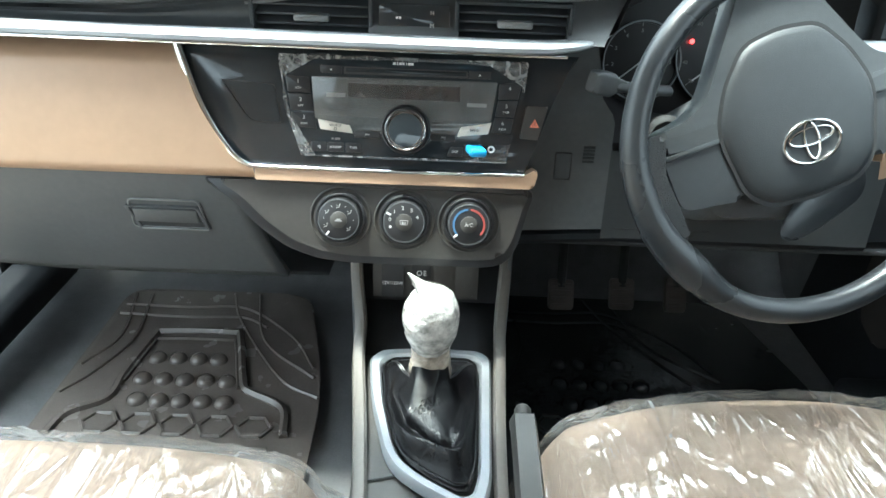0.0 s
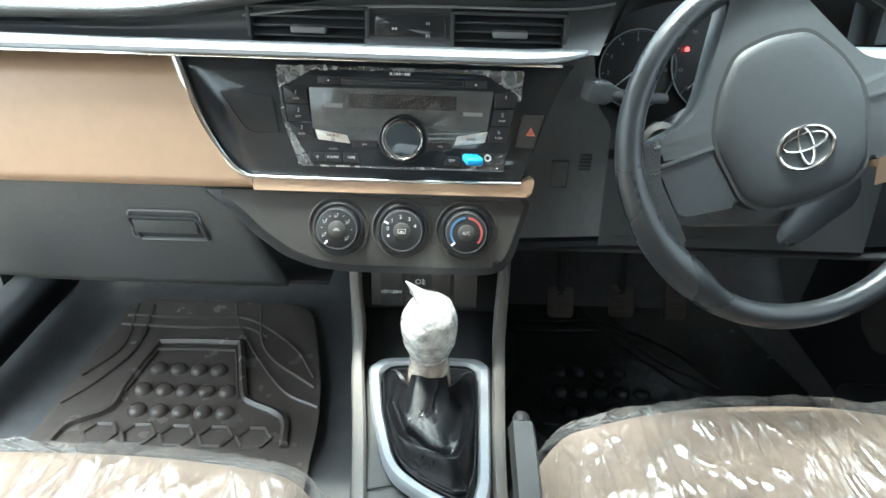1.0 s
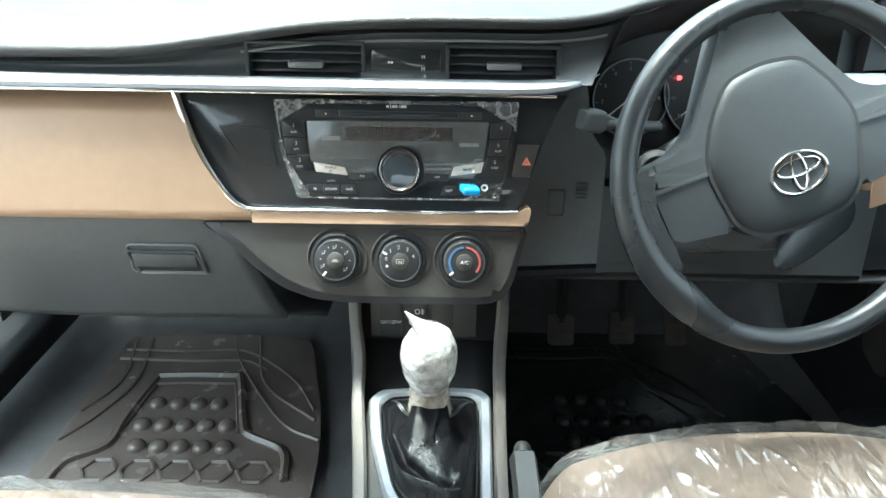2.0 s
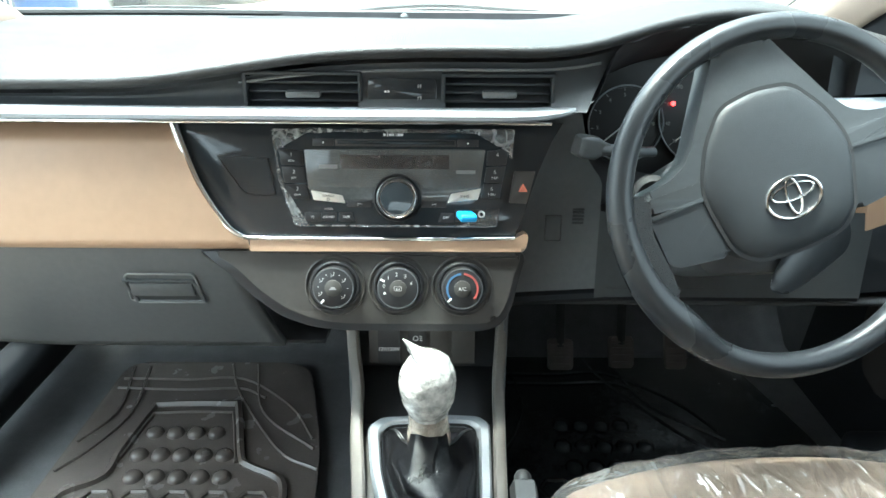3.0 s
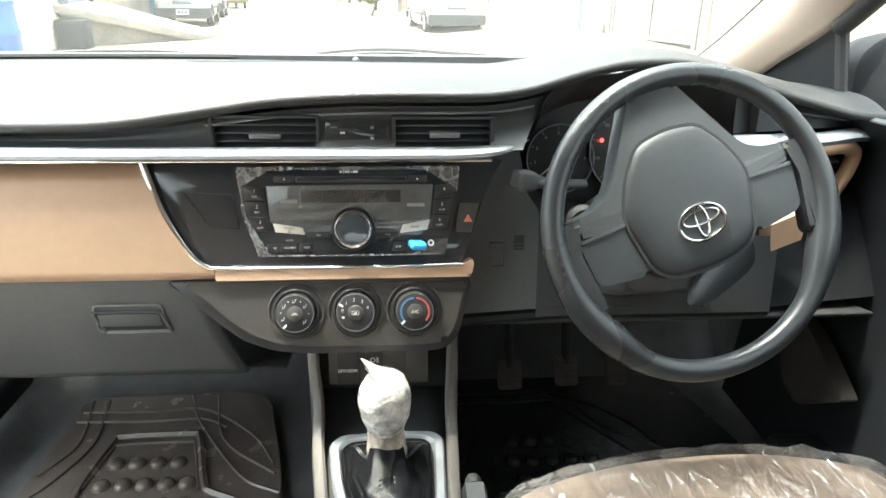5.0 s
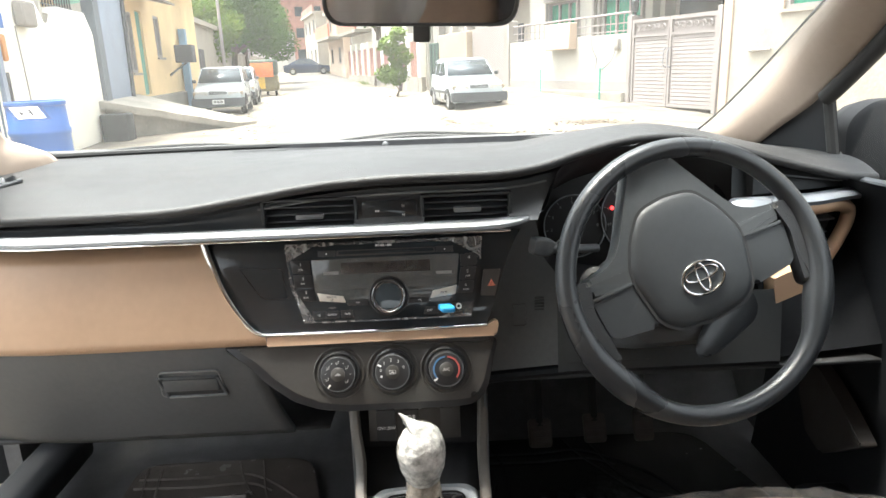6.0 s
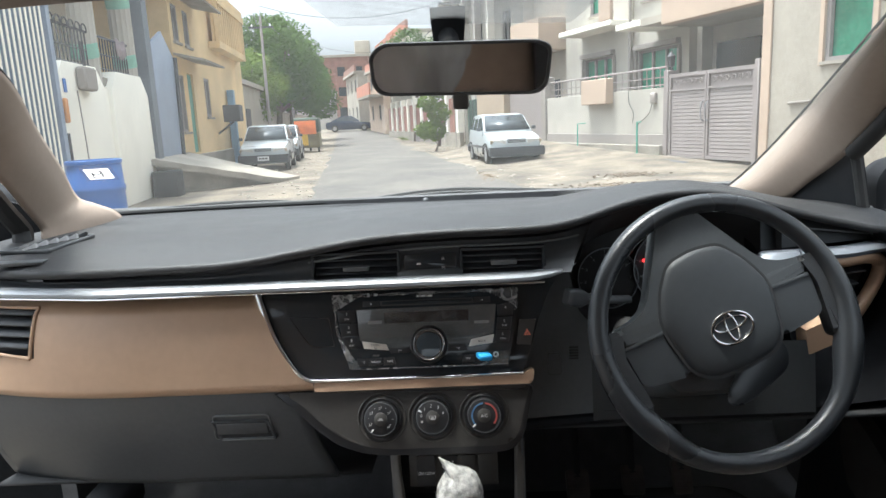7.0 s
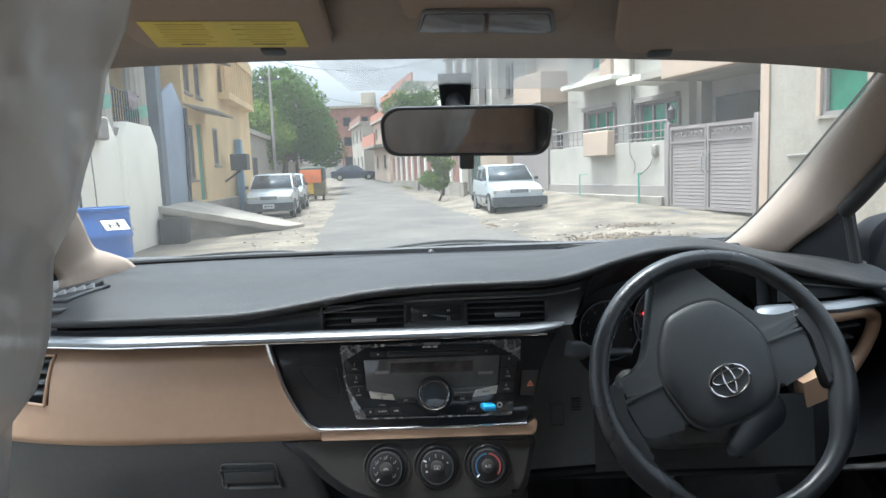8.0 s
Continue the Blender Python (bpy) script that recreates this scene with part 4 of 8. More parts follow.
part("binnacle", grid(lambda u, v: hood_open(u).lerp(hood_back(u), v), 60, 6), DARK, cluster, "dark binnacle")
part("dial_plate", prism([Vector((math.cos(2 * math.pi * i / 40) * 0.152, math.sin(2 * math.pi * i / 40) * 0.088)) for i in range(40)], 0.004, pose(0.372, 0.152, 0.815, 78)), GAUGE, cluster)
for gx, gz, r, nums in ((0.290, 0.814, 0.0485, ["8", "7", "6", "5", "4", "3", "2", "1"]), (0.395, 0.826, 0.064, ["180", "160", "140", "120", "100", "80", "60", "40", "20"])):
    gm = pose(gx, 0.143, gz, 78)
    g = part("gauge", lathe([(r, 0), (r, 0.004), (r - 0.0025, 0.004), (r - 0.0028, 0.0005), (0.001, 0.0005)], gm, 56), GAUGE, cluster, "round gauge")
    part("gauge_ring", tube([gm @ Vector((math.cos(2 * math.pi * i / 56) * r, math.sin(2 * math.pi * i / 56) * r, 0.004)) for i in range(56)], 0.0012, 6, True), SILVER, g, "satin ring")
    for i, s in enumerate(nums):
        a = radians(20 + i * 220 / (len(nums) - 1) - 20)
        words(s, 0.0066, gm @ pose(math.cos(a) * (r - 0.012), math.sin(a) * (r - 0.012), 0.001), PRINT_DIM, g)
        part("tick", box(0.004, 0.0009, 0.0004, gm @ pose(math.cos(a) * (r - 0.005), math.sin(a) * (r - 0.005), 0.001, 0, 0, math.degrees(a))), PRINT_DIM, g)
    part("needle", box(r * 0.8, 0.0018, 0.0012, gm @ pose(-math.cos(radians(40)) * r * 0.4, -math.sin(radians(40)) * r * 0.4, 0.003, 0, 0, 40), 0.0004), PRINT, g, "white needle")
part("warning_lamp", lathe([(0.0029, 0), (0.0029, 0.0008), (0.0002, 0.001)], pose(0.348, 0.141, 0.841, 78), 14), RED_LAMP, cluster, "lit red warning lamp")

# ---- driver's lower dash ----
lower = thing("lower_dash", "black lower dash panel below the steering column", "dash panel", (0.4, 0.0, 0.7))


def lower_pt(x, z):
    s = (0.86 - z) / 0.24
    side = max(0, 0.26 - x) / 0.12
    return Vector((x, lerp(0.020, -0.010, s) - 0.020 * side * max(0, s - 0.2), z))


# paler left piece, darker middle and right: wheel shade is in the colours
part("side_panel", grid(lambda u, v: lower_pt(lerp(lerp(0.150, 0.095, v), along([(0.0, 0.206), (0.26, 0.216), (0.42, 0.235)], v), u), lerp(0.865, 0.652, v)), 8, 24), KNEE_BLACK, lower, "grained panel beside the centre stack")
part("knee_panel", grid(lambda u, v: lower_pt(lerp(0.235, 0.555, u), lerp(0.745, 0.640, v)), 20, 8), KNEE_SHADED, lower)
lb = bmesh.new()
grid(lambda u, v: Vector((lerp(0.548, 0.735, u), lerp(0.085, 0.004, v) + 0.03 * u, lerp(0.770, 0.640, v))), 12, 8, lb)
grid(lambda u, v: Vector((lerp(0.50, 0.74, u), 0.125 + 0.02 * u, lerp(0.90, 0.62, v))), 4, 4, lb)
part("panel", lb, DOOR_BLACK, lower)
part("knee_edge", tube([lower_pt(x, 0.640) + Vector((0, 0.008, 0)) for x in np.linspace(0.128, 0.555, 20)], 0.008, 8), DOOR_BLACK, lower)
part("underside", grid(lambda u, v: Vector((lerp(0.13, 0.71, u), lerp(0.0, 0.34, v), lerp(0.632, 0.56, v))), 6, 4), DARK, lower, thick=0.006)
pb = lower_pt(0.18, 0.727).y
sq = rounded([(-0.0095, -0.016), (0.0095, -0.016), (0.0095, 0.016), (-0.0095, 0.016)], 0.002)
part("blank_switch", ring_plate(sq, [p * 0.92 for p in sq], 0.002, pose(0.181, pb - 0.0022, 0.727, 86), None, 0.0004), BUTTON, lower, "blank square switch cover")
for i in range(5):
    part("grille_slot", box(0.013, 0.002, 0.0022, pose(0.2095, lower_pt(0.21, 0.74).y - 0.0008, 0.749 - i * 0.0042)), DARK, lower)
part("fuse_lid_line", box(0.13, 0.002, 0.0018, pose(0.30, lower_pt(0.30, 0.655).y - 0.0005, 0.652)), DARK, lower)

# right end of the dash: silver strip, tan-ringed vent, tan side panel
def end_pt(x, dz):
    return Vector((x, along([(0.48, 0.040), (0.60, 0.060), (0.71, 0.095)], x), dz))


part("trim_strip", loft([[end_pt(x, 0) + Vector((0, dy, dz)) for dy, dz in ((-0.010, 0.852), (-0.012, 0.858), (-0.004, 0.864), (0.012, 0.866), (0.012, 0.850))] for x in np.linspace(0.55, 0.705, 10)]), SILVER_DULL, dash, "short silver trim strip")
part("strip_end", loft([[Vector((x, 0.040, 0.861)) + Vector((0, dy * k, dz * k)) for dy, dz in ((-0.016, -0.011), (-0.018, -0.002), (-0.008, 0.008), (0.01, 0.009), (0.01, -0.012))] for x, k in ((0.486, 0.5), (0.493, 0.85), (0.520, 0.9), (0.540, 0.9))]), SILVER_DULL, dash, "silver angular trim end")
ring = smooth([end_pt(0.548, 0.845), end_pt(0.62, 0.846), end_pt(0.668, 0.845), end_pt(0.692, 0.835), end_pt(0.690, 0.812), end_pt(0.672, 0.782), end_pt(0.648, 0.758), end_pt(0.62, 0.745)], 6)
part("tan_vent_ring", tube(ring, 0.0105, 12, flat=1.0), TAN, dash, "curved tan vent surround")
part("tan_end_piece", loft([[Vector((x, y, z)) for x, z in ((0.540, 0.760), (0.575, 0.776), (0.584, 0.772), (0.587, 0.760), (0.584, 0.739), (0.546, 0.723))] for y in (0.003, 0.008, 0.035)]), TAN, dash, "tan tail of the vent surround")
part("vent_recess", grid(lambda u, v: end_pt(lerp(0.53, lerp(0.682, 0.63, max(0, v - 0.2)), u), lerp(0.842, 0.748, v)) + Vector((0, 0.022, 0)), 8, 8), DARK, dash, thick=0.004)
for i in range(4):
    z = 0.826 - i * 0.019
    part("slat", box(0.115 - i * 0.012, 0.016, 0.003, pose(0.608 - i * 0.005, end_pt(0.61, 0).y + 0.010, z, 10, 0, 15), 0.0008, 1), BLACK_HARD, dash)
part("tan_side_panel", prism(rounded([(0.552, -0.024), (0.634, -0.016), (0.642, 0.018), (0.612, 0.026), (0.552, 0.012)], 0.006), 0.05, pose(0, 0.040, 0.735, 84, 0, 12), 0.006, 3), TAN, dash, "tan lower vent trim")
ue = bmesh.new()
grid(lambda u, v: Vector((lerp(0.50, 0.712, u), lerp(0.075, 0.13, u) - 0.008 * v, lerp(lerp(0.926, 0.876, u), 0.866, v))), 12, 4, ue)
part("upper_end_fascia", ue, PAD_GRAIN, dash)
part("end_crease", tube([(x, lerp(0.060, 0.115, (x - 0.5) / 0.21), lerp(0.905, 0.872, (x - 0.5) / 0.21)) for x in np.linspace(0.56, 0.71, 10)], 0.0014, 6), GREY_PLASTIC, dash)

# ---- centre console ----
RAIL = mat("rail_plastic", (0.105, 0.095, 0.085), 0.5, var=0.1, scale=14, bump=0.25, bscale=700, grain="leather")
console = thing("centre_console", "black centre console with open tray and grey side rails", "console", (0.035, -0.2, 0.3))
for side, pts in ((-1, [(-0.056, -0.010, 0.606), (-0.054, -0.024, 0.575), (-0.048, -0.045, 0.535), (-0.046, -0.085, 0.508), (-0.037, -0.150, 0.500), (-0.028, -0.226, 0.494), (-0.022, -0.300, 0.488), (-0.020, -0.50, 0.478)]),
                  (1, [(0.128, 0.000, 0.606), (0.126, -0.016, 0.575), (0.123, -0.040, 0.535), (0.122, -0.080, 0.508), (0.118, -0.150, 0.500), (0.115, -0.226, 0.494), (0.114, -0.300, 0.488), (0.114, -0.50, 0.478)])):
    c = smooth(pts, 6)
    rows = []
    for p in c:
        o = Vector((side, 0, 0))
        up = Vector((0, 0, 1)) if p.y < -0.06 else Vector((0, -1, 0.5)).normalized()
        rows.append([p - o * 0.007 - up * 0.012, p - o * 0.007, p - o * 0.004 + up * 0.003, p + o * 0.003 + up * 0.003, p + o * 0.007, p + o * 0.009 - up * 0.02])
    part("side_rail", loft(rows), RAIL, console, "satin side rail")
    rows = [[Vector((p.x + side * 0.006, p.y + 0.004, p.z - 0.008)), Vector((p.x + side * 0.006, p.y + 0.03, lerp(p.z, 0.30, 0.5))), Vector((p.x + side * 0.008, p.y + 0.08 * max(0, 1 + p.y * 4), 0.285))] for p in c]
    part("side_panel", loft(rows, closed=False, caps=False), BLACK_HARD, console, thick=0.006)
    part("side_panel", grid(lambda u, v: Vector((lerp(pts[0][0] + side * 0.006, pts[0][0] + side * 0.010, v), lerp(-0.01, 0.40, u), lerp(0.615, 0.285, v))), 8, 8), BLACK_HARD, console, thick=0.005)
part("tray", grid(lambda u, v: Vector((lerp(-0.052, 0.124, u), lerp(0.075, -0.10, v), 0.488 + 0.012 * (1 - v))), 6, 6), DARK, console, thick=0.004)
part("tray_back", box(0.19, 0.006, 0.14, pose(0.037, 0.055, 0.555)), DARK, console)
part("deck", grid(lambda u, v: Vector((lerp(lerp(-0.040, -0.022, v), 0.116, u), lerp(-0.062, -0.62, v), lerp(0.492, 0.474, v))), 8, 20), CLIMATE_BLACK, console, thick=0.02)
part("deck_seam", box(0.034, 0.0016, 0.0015, pose(-0.004, -0.248, 0.4885, 0, 0, 14)), DARK, console)
sw = part("switch_panel", prism(rounded([(-0.0655, -0.0265), (0.0655, -0.0265), (0.0655, 0.0265), (-0.0655, 0.0265)], 0.003), 0.01, pose(0.029, -0.010, 0.574, 80), 0.001), CLIMATE_BLACK, console, "black switch panel")
SWM = pose(0.029, -0.010, 0.574, 80)


def cell(u0, u1, v0, v1, m_, lift):
    pts = rounded([(u0 * MM, v0 * MM), (u1 * MM, v0 * MM), (u1 * MM, v1 * MM), (u0 * MM, v1 * MM)], 0.002)
    return prism(pts, 0.004, SWM @ pose(0, 0, lift), 0.0009)


p12 = part("power_socket_lid", cell(-54, -27, -25, 20, 0, 0.004), BUTTON, sw, "socket lid")
words("12V/120W", 0.0060, SWM @ pose(-0.0405, -0.006, 0.0044), PRINT, p12)
fog = part("fog_lamp_switch", cell(-17, 6, -22, 19, 0, 0.003), BUTTON, sw, "fog lamp switch")
part("icon", hoop(SWM @ pose(-0.0075, 0.008, 0.0034), 0.0029, 0.0005), PRINT, fog)
for i in range(3):
    part("icon", box(0.0040, 0.0007, 0.0003, SWM @ pose(-0.0010, 0.0105 - 0.0025 * i, 0.0033, 0, 0, -12)), PRINT, fog)
part("icon", box(0.0006, 0.0075, 0.0003, SWM @ pose(-0.0012, 0.008, 0.0034)), PRINT, fog)
for u in (10, 37):
    part("blank_switch", cell(u, u + 23, -22, 19, 0, 0.0018), CLIMATE_BLACK, sw)

# ---- gear lever ----
gear = thing("gear_lever", "gear lever wrapped in crumpled cling film over a leather boot", "gear lever", (0.04, -0.15, 0.495))
BZ = [(-0.034, -0.080), (-0.022, -0.064), (0.040, -0.057), (0.100, -0.060), (0.112, -0.072), (0.109, -0.150), (0.104, -0.262), (0.096, -0.292), (0.080, -0.296), (0.035, -0.270), (0.008, -0.248), (-0.004, -0.226), (-0.024, -0.150)]
bzo = rounded(BZ[::-1], 0.012, 4)
cb = Vector((0.042, -0.165))
bzi = [cb + Vector(((p.x - cb.x) * 0.80, (p.y - cb.y) * 0.875)) for p in bzo]
BM = pose(0, 0, 0.505, 0)
part("bezel", ring_plate(bzo, bzi, 0.014, BM, None, 0.004), SILVER, gear, "silver boot surround")
neck = Vector((0.039, -0.119, 0.540))
foot = Vector((0.037, -0.152, 0.514))        # where the sleeve meets the slack skirt
rings = []
N = len(bzi)
for j in range(37):
    s = j / 36
    ring = []
    for p in bzi:
        a = math.atan2(p.y - cb.y, p.x - cb.x)
        c_, n_ = math.cos(a), math.sin(a)
        front = max(0.0, -n_) ** 2
        if s < 0.55:
            k = s / 0.55
            base = Vector((p.x, p.y, 0.4985))
            top_ = foot + Vector((c_ * 0.029, n_ * 0.026, 0))
            q = base.lerp(top_, k)
            q.z = lerp(0.4985, foot.z, k ** 1.6) + 0.010 * math.sin(math.pi * min(1, k * 1.6)) * (0.5 + 0.5 * abs(c_))
            # a slack roll lies across the front, under a sharp crease
            q.z += front * (0.019 * math.exp(-((k - 0.34 - 0.12 * c_) / 0.12) ** 2) - 0.015 * math.exp(-((k - 0.62 + 0.26 * c_) / 0.06) ** 2))
            q += Vector((c_, n_, 0.4)) * 0.005 * noise.noise((c_ * 2.1, n_ * 2.1, k * 2.4)) * math.sin(math.pi * k)
        else:
            k = (s - 0.55) / 0.45
            ctr = foot.lerp(neck, k)
            r_ = lerp(0.028, 0.0185, k ** 0.7)
            pleat = 0.0022 * math.sin(a * 3 + 1.2 + k * 1.4) * (1 - 0.4 * k) - 0.004 * math.exp(-((a + 1.15 - k * 0.55) / 0.16) ** 2) * math.sin(math.pi * min(1, k + 0.15))
            q = ctr + Vector((c_, n_ * 0.92, 0)) * (r_ + pleat)
        ring.append(q)
    rings.append(ring)
boot = part("boot", loft(rings), BOOT, gear, "creased black leather boot")
boot.modifiers.new("smooth", "SUBSURF").levels = 1
boot.modifiers["smooth"].render_levels = 1
part("piping", tube([q + Vector((0, 0, 0.0025)) for q in rings[2]], 0.0016, 6, True), BOOT, gear, "leather piping round the boot")
for corner in (Vector((-0.010, -0.080)), Vector((0.096, -0.076))):
    i_ = min(range(N), key=lambda i: (bzi[i] - corner).length)
    for off in (0.0, 0.0028):
        part("stitching", tube([rings[j][i_] + Vector((off, 0, 0.0012)) for j in range(2, 24)], 0.0007, 5), BUTTON, gear, "stitched seam")
KX = pose(0.039, -0.121, 0.590, 6, 0, 0)


def wrap(a, h, r):
    """Crumpled film: flat facets between sharp little ridges."""
    v = Vector((math.cos(a) * 1.6, math.sin(a) * 1.6, h * 52))
    k = noise.noise(v) * 0.45 + (0.5 - abs(noise.noise(v * 2.3))) * 0.40 + (0.4 - abs(noise.noise(v * 5.1))) * 0.22
    return r * (0.985 + 0.13 * k)


def turned(prof, k):
    return [[KX @ Vector((math.cos(a) * wrap(a, q.y, q.x), math.sin(a) * wrap(a, q.y, q.x), q.y)) for a in [2 * math.pi * i / 72 for i in range(72)]] for q in smooth(prof, k)]


rings = turned([(0.0225, -0.033), (0.0240, -0.028), (0.0262, -0.022), (0.0290, -0.012), (0.0308, 0.000), (0.0305, 0.012), (0.0280, 0.024), (0.0228, 0.034), (0.0160, 0.041)], 5)
tip = Vector((0.014, -0.128, 0.654))
last = KX @ Vector((-0.006, 0, 0.043))
for s, r in ((0.25, 0.0095), (0.5, 0.0055), (0.75, 0.0034), (1.0, 0.0012)):
    c = last.lerp(tip, s)
    rings.append([c + Vector((math.cos(a) * r * (1 + 0.3 * math.sin(a * 3)), math.sin(a) * r, 0)) for a in [2 * math.pi * i / 72 for i in range(72)]])
part("knob", loft(rings), WRAP, gear, "knob in white cling film with twisted tip", angle=24)
part("wrapped_collar", loft(turned([(0.0185, -0.095), (0.0232, -0.092), (0.0246, -0.078), (0.0234, -0.056), (0.0222, -0.038), (0.0218, -0.028)], 6)), WRAP_BROWN, gear, "brown collar under clear cling film", angle=24)

# ---- hand brake ----
brake = thing("hand_brake", "black hand brake lever with push button", "hand brake", (0.128, -0.35, 0.5))
part("grip", loft([[Vector((0.129 + x, y, z + dz)) for x, dz in ((-0.011, -0.012), (-0.0125, 0.0), (-0.009, 0.010), (0.009, 0.010), (0.0125, 0.0), (0.011, -0.012))] for y, z in ((-0.243, 0.566), (-0.247, 0.570), (-0.30, 0.563), (-0.38, 0.548), (-0.45, 0.530), (-0.62, 0.47))]), CLIMATE_BLACK, brake)
part("button", lathe([(0.008, 0), (0.008, 0.008), (0.006, 0.0115), (0.0003, 0.012)], look((0.129, -0.244, 0.572), (0.129, -0.60, 0.50)), 18), CLIMATE_BLACK, brake)

# ---- cabin shell ----
floor_ob = solo("floor", grid(lambda u, v: Vector((lerp(-0.74, 0.76, u), lerp(-2.1, 0.62, v), 0.285 + (0.20 * max(0, (v - 0.93) / 0.07) ** 1.2 if v > 0.93 else 0))), 16, 60), CARPET, "black carpeted cabin floor rising to the footwell", "floor", kind="structure", thick=0.03)
for nm, x in (("wall_footwell_right", 0.765), ("wall_footwell_left", -0.745)):
    solo(nm, box(0.03, 0.40, 0.66, pose(x, 0.49, 0.565)), CARPET, "dark carpeted footwell side", "footwell side", kind="structure")
solo("firewall", box(1.6, 0.04, 0.65, pose(0.01, 0.66, 0.58)), CARPET, "dark carpeted bulkhead behind the pedals", "bulkhead", kind="structure")

INNER = smooth([(0.645, 0.655, 0.878), (0.668, 0.60, 0.903), (0.697, 0.53, 0.960), (0.700, 0.38, 1.046), (0.640, 0.15, 1.115), (0.58, -0.08, 1.185), (0.556, -0.16, 1.214), (0.545, -0.30, 1.245)], 6)
OUTER = smooth([(0.745, 0.54, 0.815), (0.722, 0.46, 0.872), (0.712, 0.36, 0.925), (0.705, 0.235, 0.982), (0.702, 0.115, 1.060), (0.672, -0.06, 1.160), (0.650, -0.18, 1.215), (0.640, -0.34, 1.245)], 6)


INNER_LEFT = smooth([(-0.683, 0.56, 0.860), (-0.683, 0.50, 0.912), (-0.692, 0.44, 0.937), (-0.703, 0.39, 0.960), (-0.675, 0.30, 1.026), (-0.633, 0.18, 1.092), (-0.569, 0.02, 1.170), (-0.536, -0.16, 1.214), (-0.525, -0.30, 1.245)], 6)
OUTER_LEFT = smooth([(-0.640, 0.20, 0.860), (-0.655, 0.19, 0.905), (-0.662, 0.20, 0.925), (-0.663, 0.185, 0.945), (-0.660, 0.16, 0.967), (-0.645, 0.09, 1.020), (-0.648, 0.00, 1.090), (-0.640, -0.15, 1.200), (-0.620, -0.32, 1.245)], 6)


def pillar_pt(inner, outer, sx, u, v):
    i = u * (len(inner) - 1)
    k = min(int(i), len(inner) - 2)
    a = inner[k].lerp(inner[k + 1], i - k)
    b = outer[k].lerp(outer[k + 1], i - k)
    p = a.lerp(b, v)
    p += Vector((-sx * 0.020, -0.018, 0.004)) * math.sin(math.pi * v) * min(1, 0.35 + u * 1.5)
    return p


solo("pillar_trim_right", grid(lambda u, v: pillar_pt(INNER, OUTER, 1, u, v), 36, 10), BEIGE_TRIM, "beige moulded windscreen pillar trim", "pillar trim", kind="structure", thick=-0.006)
solo("pillar_trim_left", grid(lambda u, v: pillar_pt(INNER_LEFT, OUTER_LEFT, -1, u, v), 48, 12), BEIGE_TRIM, "beige moulded windscreen pillar trim", "pillar trim", kind="structure", thick=0.006)

# roof lining
def roof_pt(x, y):
    s = (x - 0.01) / 0.66
    front = along([(-2.2, 1.235), (-1.7, 1.29), (-0.9, 1.325), (-0.40, 1.312), (-0.30, 1.300), (-0.24, 1.275), (-0.165, 1.231), (-0.14, 1.221)], y)
    return Vector((x, y + 0.03 * s * s, front - 0.022 * s ** 4 - (0.012 * s * s) - 0.022 * s))


solo("ceiling", grid(lambda u, v: roof_pt(lerp(-0.66, 0.68, u), lerp(-2.2, -0.14, v)), 30, 40), HEADLINER, "greige cloth roof lining", "ceiling", kind="structure", thick=-0.03)

# windscreen
def screen_pt(u, v):
    x = lerp(-0.70, 0.72, u)
    by, bz = base_line(x)
    xt = lerp(-0.545, 0.565, u)
    t = roof_pt(xt, -0.145)
    p = Vector((x, by + 0.03, bz - 0.004)).lerp(Vector((xt, t.y, t.z + 0.008)), v)
    p += Vector((0, 0.02, 0.02)) * math.sin(math.pi * v)
    return p


ws = solo("window_1", grid(lambda u, v: screen_pt(lerp(-0.045, 1.045, u), v), 26, 14), SCREEN_GLASS, "clear laminated windscreen", "windscreen", kind="structure")
ws.visible_shadow = False
solo("screen_seal", tube([Vector((x, base_line(x)[0] + 0.004, base_line(x)[1] + 0.004)) for x in np.linspace(-0.70, 0.72, 40)], 0.007, 8), RUBBER_SEAL, "black rubber windscreen seal", "seal", kind="structure")
solo("door_seal_left", tube([p + Vector((-0.022, -0.014, 0)) for p in OUTER_LEFT], 0.016, 8), RUBBER_SEAL, "thick black rubber door seal", "seal", kind="structure")
for nm, edge in (("screen_edge_right", INNER), ("screen_edge_left", INNER_LEFT)):
    solo(nm, tube([p + Vector((0, 0.004, 0.003)) for p in edge], 0.0022, 6), RUBBER_SEAL, "black windscreen edge seal", "seal", kind="structure")
# dotted shade band at the top of the glass: small printed dots, joined
dots = bmesh.new()
for r in range(38):
    v = 0.985 - r * 0.0031
    for c in range(146):
        u = 0.384 + (c + 0.5 * (r % 2)) * 0.00215
        w = (u - 0.384) / 0.313
        edge = 1.0 - 0.118 * min(1, 0.3 + w / 0.13, 0.3 + (1 - w) / 0.13) if w < 1 else 1
        if v < edge or w >= 1:
            continue
        p = screen_pt(u, v) + Vector((0, -0.002, 0))
        rr = 0.00130 * (1 - r / 150)
        dots.faces.new([dots.verts.new(p + Vector((math.cos(a) * rr, math.sin(a) * rr * 0.75, math.sin(a) * rr * 0.6))) for a in (0.3, 1.35, 2.4, 3.45, 4.5, 5.55)])
tagged(part("shade_dots", dots, RUBBER_SEAL), "band of printed black dots on the glass", "dot band", kind="stuff")

